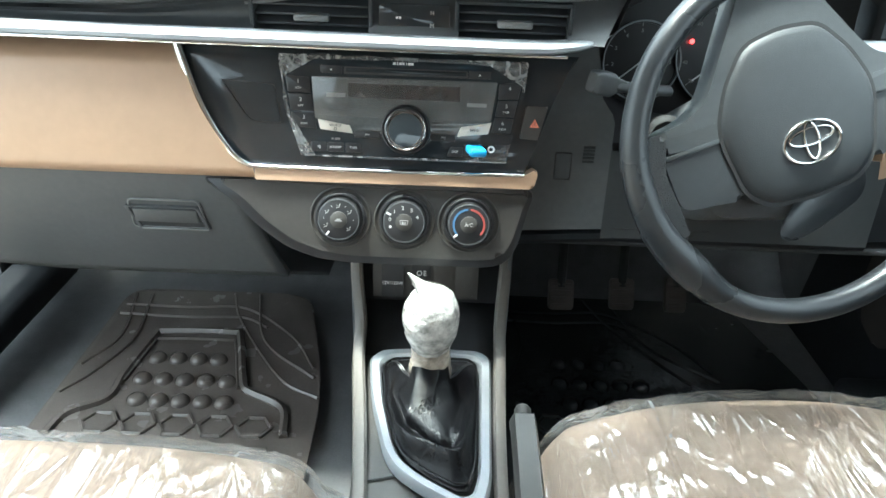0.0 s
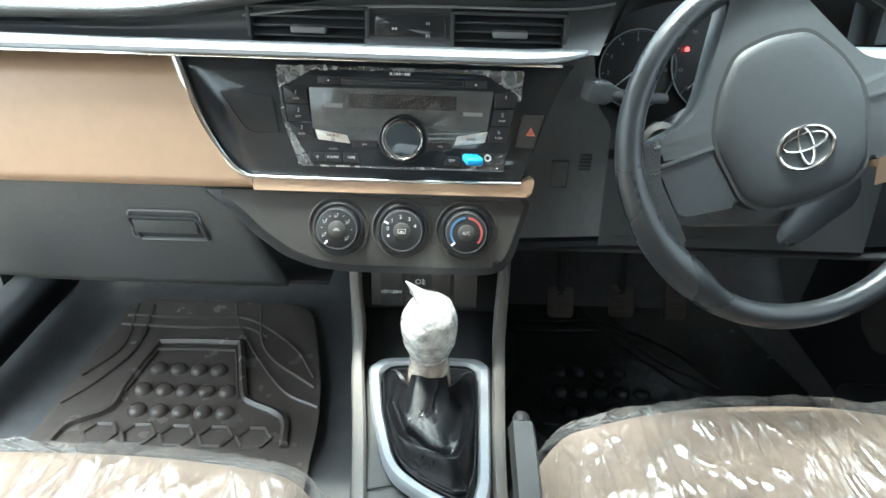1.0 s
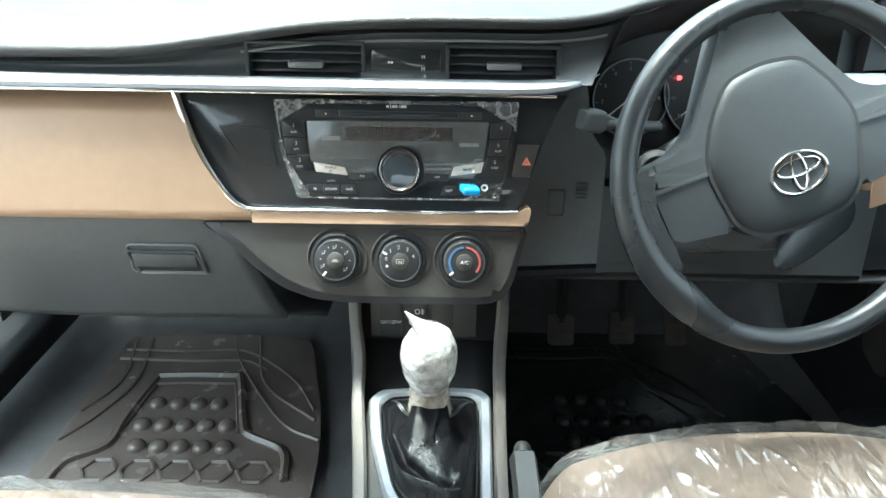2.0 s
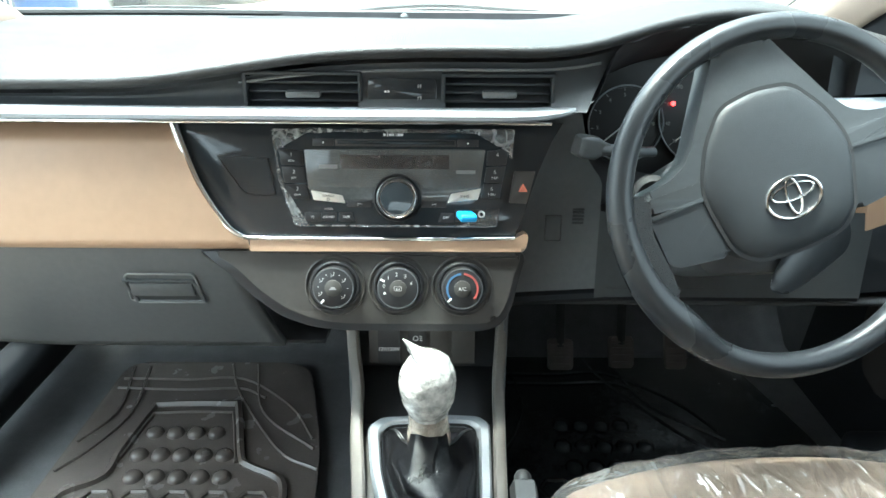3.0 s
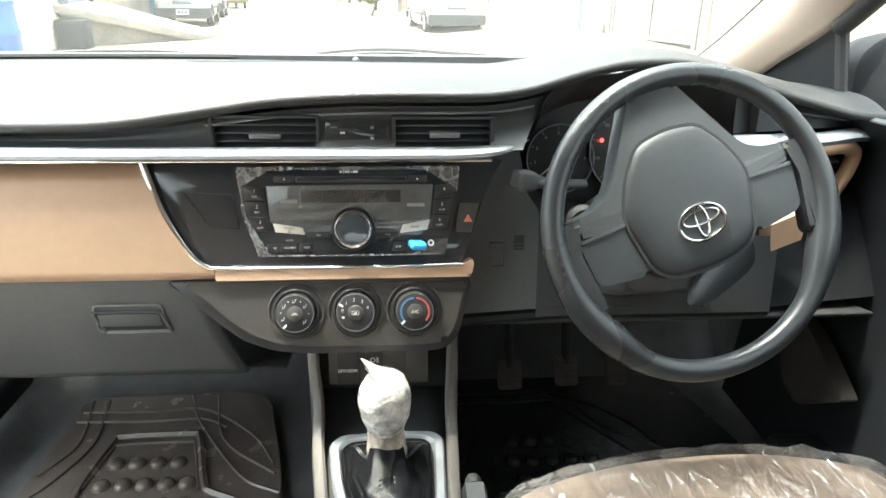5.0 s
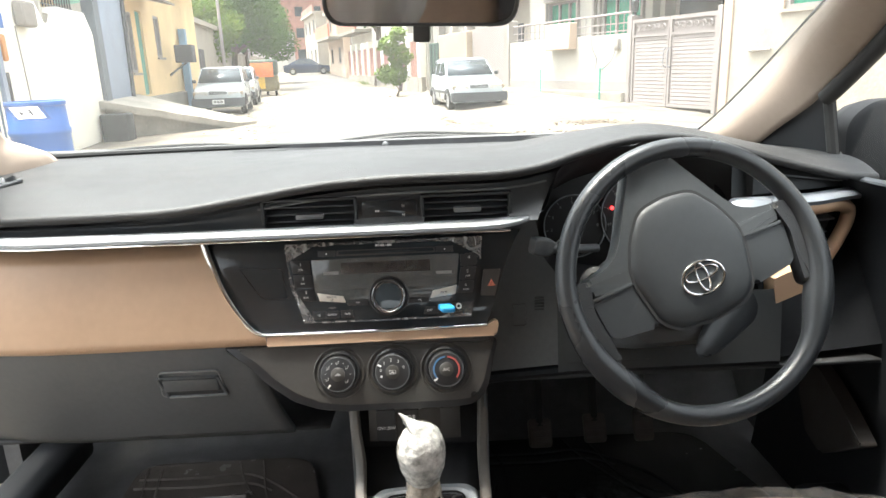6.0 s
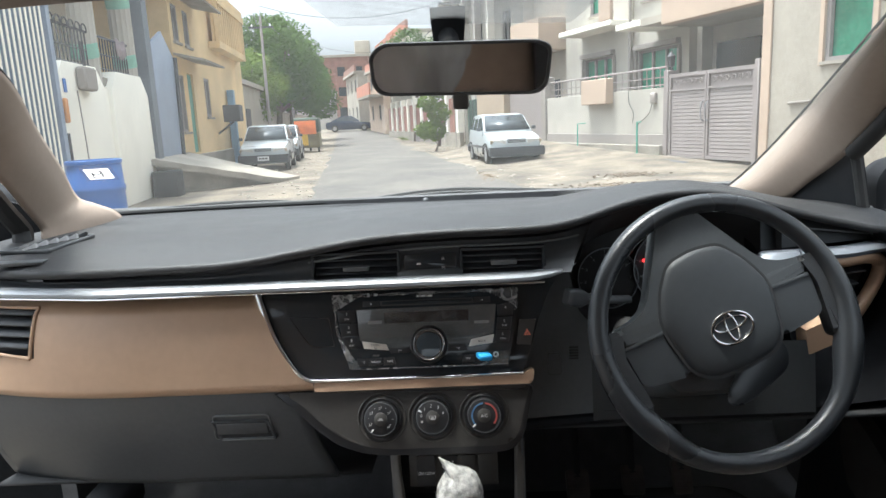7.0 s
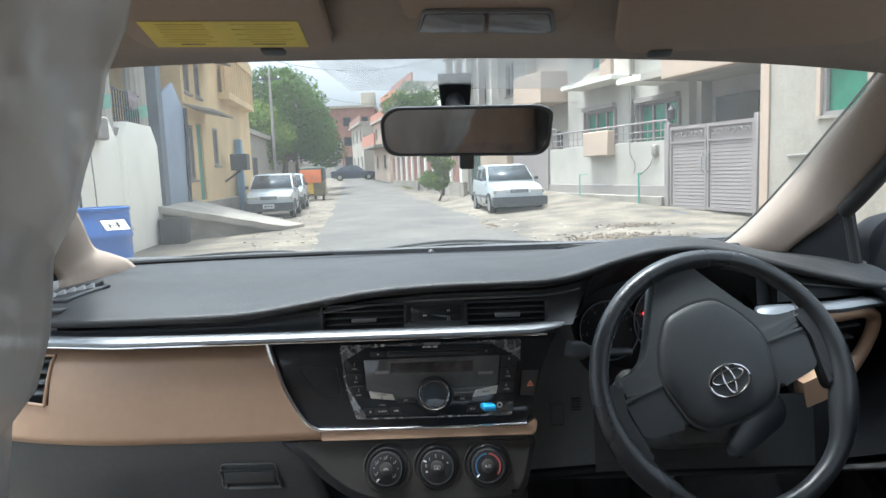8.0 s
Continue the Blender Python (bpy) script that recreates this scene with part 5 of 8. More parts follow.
# bonnet edge and wipers seen past the dash
solo("scuttle", grid(lambda u, v: Vector((lerp(-0.74, 0.76, u), base_line(lerp(-0.70, 0.72, u))[0] + lerp(0.03, 0.16, v), base_line(lerp(-0.70, 0.72, u))[1] + lerp(-0.012, -0.03, v))), 20, 4), BLACK_HARD, "black plastic scuttle below the windscreen", "scuttle", kind="structure", thick=0.01)
for pts in ([(-0.70, 0.645, 0.905), (-0.55, 0.665, 0.914), (-0.42, 0.69, 0.912), (-0.33, 0.71, 0.903)], [(-0.16, 0.72, 0.902), (-0.05, 0.72, 0.914), (0.05, 0.72, 0.918), (0.15, 0.715, 0.914), (0.38, 0.69, 0.902)]):
    w_ = thing("wiper", "black windscreen wiper resting on the glass", "wiper", pts[0], "pair of wipers")
    part("arm", tube([p + Vector((0, 0.004, -0.009)) for p in smooth(pts, 8)], 0.005, 8, flat=1.4), RUBBER_SEAL, w_)
    part("blade", tube([p + Vector((0, -0.006, -0.013)) for p in smooth(pts, 8)], 0.004, 6), RUBBER_SEAL, w_)
solo("bonnet", grid(lambda u, v: Vector((lerp(-0.78, 0.80, u), lerp(0.80, 1.70, v), 0.80 - 0.14 * v * v - 0.05 * (2 * u - 1) ** 2)), 16, 10), BODY_PAINT, "pale painted bonnet of the car", "bonnet", kind="structure", thick=0.02)

# ---- doors ----
def door(name, f, label):
    d = thing(name, label, "car door", f(Vector((0.73, -0.4, 0.3))), kind="structure")
    bm = grid(lambda u, v: f(Vector((0.715 + 0.020 * math.sin(math.pi * v) - 0.03 * (v > 0.995), lerp(0.34, -1.0, u), lerp(0.28, lerp(0.874, 0.905, min(1, u * 1.3)), v)))), 24, 14)
    part("panel", bm, DOOR_BLACK, d, "black moulded door lining")
    part("sill", tube([f(Vector((0.712, y, lerp(0.868, 0.905, min(1, (0.20 - y) / 1.0))))) for y in np.linspace(0.20, -1.0, 16)], 0.011, 8), BLACK_SOFT, d, "padded window sill")
    part("armrest", loft([[f(Vector((0.69 + x, y, 0.66 + z))) for x, z in ((-0.035, 0.015), (-0.025, 0.025), (0.035, 0.025), (0.035, -0.025), (-0.025, -0.025), (-0.035, -0.015))] for y in (-0.24, -0.30, -0.60, -0.66)]), BLACK_SOFT, d)
    sail = [f(Vector(p)) for p in ((0.724, 0.52, 0.80), (0.724, 0.188, 0.80), (0.722, 0.192, 0.90), (0.716, 0.214, 1.000), (0.716, 0.24, 0.995), (0.716, 0.30, 0.965), (0.718, 0.40, 0.92))]
    part("sail_panel", loft([sail, [p + f(Vector((0.012, 0, 0))) - f(Vector((0, 0, 0))) for p in sail]]), DOOR_BLACK, d, "black triangular mirror cover")
    part("window_post", tube([f(Vector((0.724, 0.186, 0.875))), f(Vector((0.718, 0.208, 0.97))), f(Vector((0.712, 0.214, 1.015)))], 0.009, 8), RUBBER_SEAL, d)
    part("frame", tube([f(p + Vector((0.004, -0.010, 0))) for p in OUTER[19:]] + [f(Vector((0.655, -0.6, 1.262))), f(Vector((0.655, -1.0, 1.262)))], 0.014, 10), RUBBER_SEAL, d, "black window frame")
    g = part("glass", grid(lambda u, v: f(Vector((lerp(0.745, 0.690, v), lerp(lerp(0.19, -0.06, v), -1.0, u), lerp(0.88, 1.24, v)))), 10, 6), GLASS, d, "clear side glass")
    g.visible_shadow = False
    return d


door("door_right", lambda p: Vector(p), "black front door lining with side glass")
HINGE = Vector((-0.715, 0.42, 0.0))
SWING = Matrix.Rotation(radians(-62), 4, "Z")


def open_left(p):
    """The passenger's door and its mirror stand open, swung out about the hinge."""
    return HINGE + SWING.to_3x3() @ (mirror_x(p) - HINGE)


door("door_left", open_left, "black front door lining with side glass, standing open")
# sill trims with beige kick panel
solo("kick_panel_right", prism(rounded([(0.16, 0.575), (0.10, 0.558), (0.05, 0.534), (-0.012, 0.494), (0.083, 0.424), (0.13, 0.44), (0.16, 0.50)][::-1], 0.008), 0.025, Matrix(((0, 0, -1, 0.692), (1, 0, 0, 0), (0, 1, 0, 0), (0, 0, 0, 1))), 0.006), BROWN_TRIM, "dull brown kick panel beside the pedals", "kick panel", kind="structure")
solo("sill_trim_right", box(0.09, 1.3, 0.05, pose(0.685, -0.58, 0.36), 0.015, 3), DOOR_BLACK, "black door sill plate", "sill", kind="structure")
solo("sill_trim_left", box(0.09, 1.6, 0.05, pose(-0.665, -0.45, 0.36), 0.015, 3), DOOR_BLACK, "black door sill plate", "sill", kind="structure")
# speaker-like vent on the left end of the dash top
dv = thing("side_demister", "black demister grille with bright fins on the dash end", "demister", (-0.60, 0.12, 0.90))


def on_pad(x, y, up=0.0):
    ly = even(LIP_Y, x) + 0.012
    by = base_line(x)[0]
    return top_profile(x, 0.25 + 0.75 * (y - ly) / (by - ly)) + Vector((0, 0, up))


ga, gb2, gc, gd = (-0.655, 0.085), (-0.572, 0.070), (-0.560, 0.175), (-0.605, 0.190)
part("grille", grid(lambda u, v: on_pad(lerp(lerp(ga[0], gb2[0], u), lerp(gd[0], gc[0], u), v), lerp(lerp(ga[1], gb2[1], u), lerp(gd[1], gc[1], u), v), 0.003), 6, 8), DARK, dv, "dark slotted grille", thick=0.004)
for i in range(6):
    c = on_pad(lerp(-0.616, -0.580, i / 5), lerp(0.088, 0.168, i / 5), 0.001)
    part("fin", loft([[c + Vector((-0.012, -0.004, 0)), c + Vector((0.010, 0.006, 0)), c + Vector((0.010, 0.006, 0.011))], [c + Vector((-0.012, 0.006, 0)), c + Vector((0.010, 0.012, 0)), c + Vector((0.010, 0.012, 0.009))]]), PRINT if i < 5 else BLACK_HARD, dv, "bright angled fin")
part("frame", tube([on_pad(q[0], q[1], 0.003) for q in (ga, gb2, gc, gd)], 0.0035, 8, True), BLACK_HARD, dv)
part("tray", box(0.10, 0.020, 0.006, pose(-0.605, 0.030, on_pad(-0.6, 0.04).z + 0.002, 0, 0, 3), 0.002), BLACK_HARD, dv, "small black ledge")
# B pillars, rear glass frame and parcel shelf close the cabin
for nm, x in (("pillar_rear_right", 0.70), ("pillar_rear_left", -0.68)):
    solo(nm, box(0.07, 0.14, 1.0, pose(x, -1.06, 0.78), 0.02), BEIGE_TRIM, "beige centre door pillar", "pillar", kind="structure")
    solo(nm.replace("pillar_rear", "wall_rear"), box(0.05, 1.0, 0.62, pose(x * 1.03, -1.62, 0.60)), BLACK_HARD, "black rear door lining", "door lining", kind="structure")
solo("parcel_shelf", box(1.4, 0.45, 0.05, pose(0.01, -2.22, 0.90), 0.02), CARPET, "dark rear parcel shelf", "shelf", kind="structure")
solo("wall_rear", box(1.5, 0.05, 0.65, pose(0.01, -2.42, 0.60)), CARPET, "dark boot wall behind the seats", "wall", kind="structure")
rear = thing("back_bench", "beige cloth back bench", "bench", (0.01, -1.7, 0.3))
part("cushion", box(1.3, 0.5, 0.24, pose(0.01, -1.62, 0.44), 0.06, 4), CLOTH, rear)
for x, w_ in ((-0.33, 0.62), (0.40, 0.52)):
    part("backrest", box(w_, 0.16, 0.54, pose(x, -1.93, 0.73, -14), 0.06, 4), CLOTH, rear)
part("centre_armrest", box(0.14, 0.12, 0.52, pose(0.06, -1.935, 0.72, -14), 0.03, 3), BLACK_HARD, rear)
rear_film = thing("bench_cover", "crinkled clear plastic over the back bench", "plastic cover", (0.01, -1.85, 0.6))
part("film", grid(lambda u, v: Vector((lerp(-0.64, 0.66, u), lerp(-1.775, -1.925, v) - 0.01 * noise.noise((u * 14, v * 5, 3)), lerp(0.56, 0.985, v))), 40, 20), FILM, rear_film)

# ---- wing mirrors ----
def mirror_at(f, c):
    """Plane of the mirror glass, facing back along the car's side."""
    o = f(c + Vector((0.036, -0.0565, 0)))
    back = (f(c + Vector((0.036, -1.0565, 0))) - o).normalized()
    up = Vector((0, 0, 1))
    side_ = up.cross(back).normalized()
    return Matrix((( side_.x, up.x, back.x, o.x), (side_.y, up.y, back.y, o.y), (side_.z, up.z, back.z, o.z), (0, 0, 0, 1)))


def wing(f, label, group):
    w = thing("wing_mirror", label, "wing mirror", f(Vector((0.86, 0.29, 0.86))), group)
    c = Vector((0.885, 0.285, 0.915))
    rings = []
    for y, k in ((0.23, 0.92), (0.235, 1.0), (0.27, 1.0), (0.32, 0.86), (0.35, 0.6), (0.365, 0.25)):
        rings.append([f(Vector((c.x + p.x * k, y, c.z + p.y * k))) for p in rounded([(-0.112, -0.070), (0.10, -0.062), (0.118, 0.040), (0.06, 0.072), (-0.08, 0.068), (-0.118, 0.035)], 0.03)])
    part("housing", loft(rings), DOOR_BLACK, w, "black mirror shell")
    part("mirror_glass", prism([Vector((math.cos(2 * math.pi * i / 30) * 0.086, math.sin(2 * math.pi * i / 30) * 0.054)) for i in range(30)], 0.003, mirror_at(f, c)), MIRROR, w)
    part("arm", loft([[f(Vector((x, 0.26 + y, 0.876 + z))) for y, z in ((-0.025, -0.012), (-0.015, -0.022), (0.015, -0.022), (0.025, -0.012), (0.025, 0.012), (0.015, 0.022), (-0.015, 0.022), (-0.025, 0.012))] for x in (0.735, 0.785, 0.835)]), BLACK_HARD, w)


wing(lambda p: Vector(p), "black folding wing mirror outside the side glass", "pair of wing mirrors")
wing(open_left, "black folding wing mirror on the open door", "pair of wing mirrors")

# ---- rear-view mirror ----
rv = thing("rear_view_mirror", "black-framed rear-view mirror hung from the windscreen", "mirror", (0.05, -0.06, 1.20))
RM = pose(0.0605, -0.100, 1.1345, 97, 0, -6) @ pose(0, 0, 0, 0, 0, -1.5)
ro = rounded([(-0.107, -0.028), (0.104, -0.030), (0.109, 0.026), (0.092, 0.033), (-0.094, 0.034), (-0.110, 0.020)], 0.022, 6)
ri = [Vector((p.x * 0.957, p.y * 0.87)) for p in ro]
part("frame", ring_plate(ro[::-1], ri[::-1], 0.012, RM, None, 0.0025), BLACK_HARD, rv, "black plastic frame")
part("shell", loft([[RM @ Vector((p.x * k, p.y * k, -h)) for p in ro] for k, h in ((0.99, 0.010), (0.97, 0.022), (0.8, 0.032), (0.4, 0.036))]), BLACK_HARD, rv)
part("mirror_glass", prism(ri[::-1], 0.002, RM @ pose(0, 0, -0.0035)), MIRROR, rv, "mirror glass")
part("dip_lever", box(0.019, 0.020, 0.010, RM @ pose(0.000, -0.036, -0.006), 0.003), BLACK_HARD, rv)
part("stem", tube([(0.052, -0.070, 1.150), (0.049, -0.050, 1.172), (0.048, -0.036, 1.186)], [0.012, 0.013, 0.016], 14), DOOR_BLACK, rv)
part("mount", loft([[Vector((0.049 + max(-1, min(1, math.cos(a) * 1.25)) * r, -0.036 + oy + max(-1, min(1, math.sin(a) * 1.25)) * 0.012, z)) for a in [2 * math.pi * i / 20 for i in range(20)]] for z, r, oy in ((1.166, 0.0165, 0.0), (1.174, 0.019, 0.0), (1.198, 0.0215, -0.006), (1.214, 0.0222, -0.010))]), DOOR_BLACK, rv, "tapered black mount")

# ---- sun visors, roof lamp ----
def visor(x0, x1, label, sticker):
    cx = (x0 + x1) / 2
    v = thing("sun_visor", label, "sun visor", (cx, -0.2, 1.235), "pair of sun visors")
    out = rounded([(x0, 0.0), (x1, 0.0), (x1 - 0.004, 0.185), (x0 + 0.03, 0.185)], 0.03, 6)
    VM = pose(cx, -0.340, 1.298 - 0.033 * cx - (0 if sticker else 0.004), -18, 2.4 if sticker else 0) @ pose(-cx, 0, 0)
    rings = []
    c = Vector((cx, 0.095))
    for k, h in ((0.9, 0.002), (0.985, -0.002), (1.0, -0.008), (0.985, -0.014), (0.93, -0.0165)):
        rings.append([VM @ Vector((c.x + (p.x - c.x) * k, c.y + (p.y - c.y) * k, h)) for p in out])
    part("body", loft(rings), BEIGE_TRIM, v, "padded greige visor")
    cm = VM @ pose(x1 - 0.075 if sticker else x0 + 0.080, 0.180, -0.014)
    part("clip", box(0.028, 0.016, 0.012, cm, 0.004), BLACK_HARD, v, "dark swivel clip")
    part("clip_base", box(0.052, 0.010, 0.006, cm @ pose(0, -0.004, 0.006), 0.003), BLACK_HARD, v)
    if sticker:
        s = part("label", box(0.170, 0.054, 0.0006, VM @ pose(cx + 0.009, 0.142, -0.0172)), STICKER, v, "yellow warning label")
        for r in range(9):
            for q in range(2):
                w_ = (0.040 if r == 8 else 0.068) * (0.75 + 0.25 * math.sin(r * 3.1 + q))
                part("print_bar", box(w_, 0.0010, 0.0004, VM @ pose(cx - 0.033 + q * 0.085, 0.120 + r * 0.0052, -0.0178)), BUTTON if r == 8 else STICKER_PRINT, s)
    return v


visor(-0.330, -0.078, "greige sun visor folded up with a yellow warning label", True)
visor(0.200, 0.530, "greige sun visor folded up against the roof", False)
lamp = thing("roof_lamp", "greige overhead map lamp with clear twin lenses", "roof lamp", (0.085, -0.22, 1.245))
RL = pose(0.086, -0.233, 1.2675, -16, 2.4, 0)
lo = rounded([(-0.105, -0.10), (0.100, -0.10), (0.088, 0.075), (-0.085, 0.075)], 0.02)
part("housing", loft([[RL @ Vector((p.x * k, p.y * k, -h)) for p in lo] for k, h in ((1.03, -0.02), (1.0, 0.0), (0.97, 0.008), (0.93, 0.010))]), BEIGE_TRIM, lamp)
for sx in (-1, 1):
    le = part("lens", prism(rounded([(sx * 0.002, 0.012), (sx * 0.074, 0.012), (sx * 0.064, 0.052), (sx * 0.002, 0.052)][::-sx], 0.006), 0.006, RL @ pose(0, 0, -0.0155) @ pose(0, 0, 0, 180) @ pose(0, -0.064, 0, 0, 0, 0), 0.002), LENS, lamp, "clear lamp lens")
fr = rounded([(-0.078, 0.008), (0.078, 0.008), (0.068, 0.056), (-0.068, 0.056)], 0.008)
part("lens_frame", ring_plate(fr, [Vector((p.x * 0.95, 0.032 + (p.y - 0.032) * 0.88)) for p in fr], 0.004, RL @ pose(0, 0, -0.0150) @ pose(0, 0, 0, 180) @ pose(0, -0.064, 0), None, 0.001), GREY_PLASTIC, lamp)
for i in range(4):
    part("vent_slot", box(0.022, 0.003, 0.003, RL @ pose(0.01, -0.025 - i * 0.007, -0.0095)), DARK, lamp)

# ---- seats ----
def seat(cx, y_front, label, cover_label, w=0.25, top=0.520, crown=0.006, lean=0.0):
    s = thing("front_seat", label, "car seat", (cx, y_front - 0.3, 0.3), "front seats")

    def cushion(u, v, lift=0.0, spread=0.0):
        a = u * 2 - 1
        x = cx + a * (w + spread)
        y = y_front - 0.020 + spread - v * 0.52 - 0.030 * abs(a) ** 2.6
        roll = max(0, 1 - v / 0.16)
        z = top - 0.075 * roll ** 2.2 - crown * (a - lean) ** 2 - 0.10 * (max(0, abs(a) - 0.78) / 0.22) ** 2.4 - 0.02 * v + lift
        return Vector((x, y, z))
    bm = grid(lambda u, v: cushion(u, v), 60, 40)
    part("cushion", bm, CLOTH, s, "beige cloth cushion", thick=0.10)
    part("base", box(0.44, 0.46, 0.13, pose(cx, y_front - 0.32, 0.355), 0.02), BLACK_HARD, s)

    def back(u, v, lift=0.0):
        a = u * 2 - 1
        wd = lerp(0.235, 0.19, v)
        return Vector((cx + a * wd, y_front - 0.585 - 0.14 * v + 0.035 * abs(a) ** 3 + lift, 0.50 + 0.56 * v - 0.05 * abs(a) ** 3 * v))
    part("backrest", grid(lambda u, v: back(u, v), 20, 20), CLOTH, s, "beige cloth backrest", thick=0.09)
    part("headrest", loft([[Vector((cx + p.x * k, y_front - 0.735 + off, 1.145 + p.y * k)) for p in rounded([(-0.13, -0.075), (0.13, -0.075), (0.115, 0.08), (-0.115, 0.08)], 0.05)] for k, off in ((0.85, 0.04), (1.0, 0.02), (1.0, -0.03), (0.8, -0.06))]), CLOTH, s, "beige headrest")
    # loose plastic over the cushion
    c = thing("seat_cover", cover_label, "plastic cover", (cx, y_front - 0.3, top), "plastic seat covers")

    def sheet(u, v):
        p = cushion(u, v, 0.005, 0.007)
        q = Vector((p.x * 9, p.y * 9, cx * 3))
        q.y = q.y * 0.45 + q.x * 0.35
        rid = 1 - abs(noise.noise(q * 1.3) * 2.2)
        rid2 = 1 - abs(noise.noise(q * 3.4 + Vector((5, 1, 2)))) * 2.4
        a = abs(u * 2 - 1)
        p.z += 0.0045 * max(0, rid) ** 3 + 0.0028 * max(0, rid2) ** 3 + 0.002
        if v < 0.06:
            p.z -= 0.012 * (1 - v / 0.06) * (1 + 0.8 * noise.noise((p.x * 16, cx, 3)))
            p.y += 0.010 * noise.noise((p.x * 12, 2, cx))
        if a > 0.93:
            p.x += (0.014 if u > 0.5 else -0.014) * noise.noise((p.y * 20, cx, 7)) + (0.01 if u > 0.5 else -0.01)
        return p
    part("film", grid(lambda u, v: sheet(u, lerp(0.07, 1, v)), 150, 140), FILM, c, "wrinkled clear plastic sheet", angle=60)
    part("front_edge", grid(lambda u, v: sheet(u, lerp(0, 0.07, v)), 110, 8), FILM_EDGE, c, "loose front edge of the plastic", angle=60)
    return s


seat(-0.335, -0.175, "beige cloth front passenger seat under clear plastic", "crinkled clear plastic sheet over the passenger cushion", 0.285, 0.527)
seat(0.400, -0.095, "beige cloth driver's seat under clear plastic", "crinkled clear plastic sheet over the driver's cushion", 0.250, 0.546, 0.033, 0.2)
# loose plastic bag over the passenger backrest
bag = thing("backrest_cover", "hazy loose plastic bag over the passenger backrest", "plastic cover", (-0.30, -0.82, 0.6))


def bag_pt(u, v):
    a = lerp(-0.5 * math.pi, 0.75 * math.pi, u)
    z = lerp(0.62, 1.26, v)
    inner_x = along([(0.60, -0.17), (0.90, -0.13), (1.026, -0.066), (1.042, -0.055), (1.055, -0.050), (1.070, -0.048), (1.082, -0.041), (1.105, -0.033), (1.135, -0.022), (1.20, -0.05), (1.26, -0.17)], z)
    cx, rx, ry = -0.30, inner_x + 0.30, along([(0.6, 0.07), (1.05, 0.075), (1.2, 0.06), (1.26, 0.02)], z)
    fold = 0.014 * noise.noise((a * 2.2, z * 5, 1)) + 0.008 * noise.noise((a * 6, z * 11, 4))
    return Vector((cx + math.cos(a) * (rx + fold * 0.5), -0.80 + math.sin(a) * (ry + fold * 1.5), z))


part("film", grid(lambda u, v: bag_pt(u, v * 0.82), 60, 50), FILM_HAZY, bag, "hazy hanging plastic", angle=70)
part("film_top", grid(lambda u, v: bag_pt(u, 0.82 + v * 0.18), 60, 12), FILM_HAZY, bag, "gathered top of the bag", angle=70)

# ---- pedals ----
def pedal(x0, x1, z0, z1, y, label):
    p = thing("pedal", label, "pedal", ((x0 + x1) / 2, y, z0), "foot pedals")
    cx, cz = (x0 + x1) / 2, (z0 + z1) / 2
    part("pad", prism(rounded([(-(x1 - x0) / 2, -(z1 - z0) / 2), ((x1 - x0) / 2, -(z1 - z0) / 2), ((x1 - x0) / 2, (z1 - z0) / 2), (-(x1 - x0) / 2, (z1 - z0) / 2)], 0.008), 0.012, pose(cx, y, cz, 60), 0.003), PEDAL, p, "worn rubber pad")
    for i in range(4):
        part("tread", box((x1 - x0) * 0.8, 0.004, 0.003, pose(cx, y, cz, 60) @ pose(0, -0.018 + i * 0.012, 0.001), 0.001), PEDAL, p)
    part("arm", tube([(cx, y + 0.012, cz + 0.01), (cx, y + 0.04, cz + 0.10), (cx, y + 0.06, cz + 0.24)], 0.008, 8), DARK, p)


pedal(0.240, 0.284, 0.348, 0.402, 0.27, "worn black rubber clutch pedal above the mat")
pedal(0.347, 0.389, 0.353, 0.408, 0.27, "worn black rubber brake pedal above the mat")
pedal(0.444, 0.480, 0.352, 0.415, 0.27, "narrow black accelerator pedal above the mat")

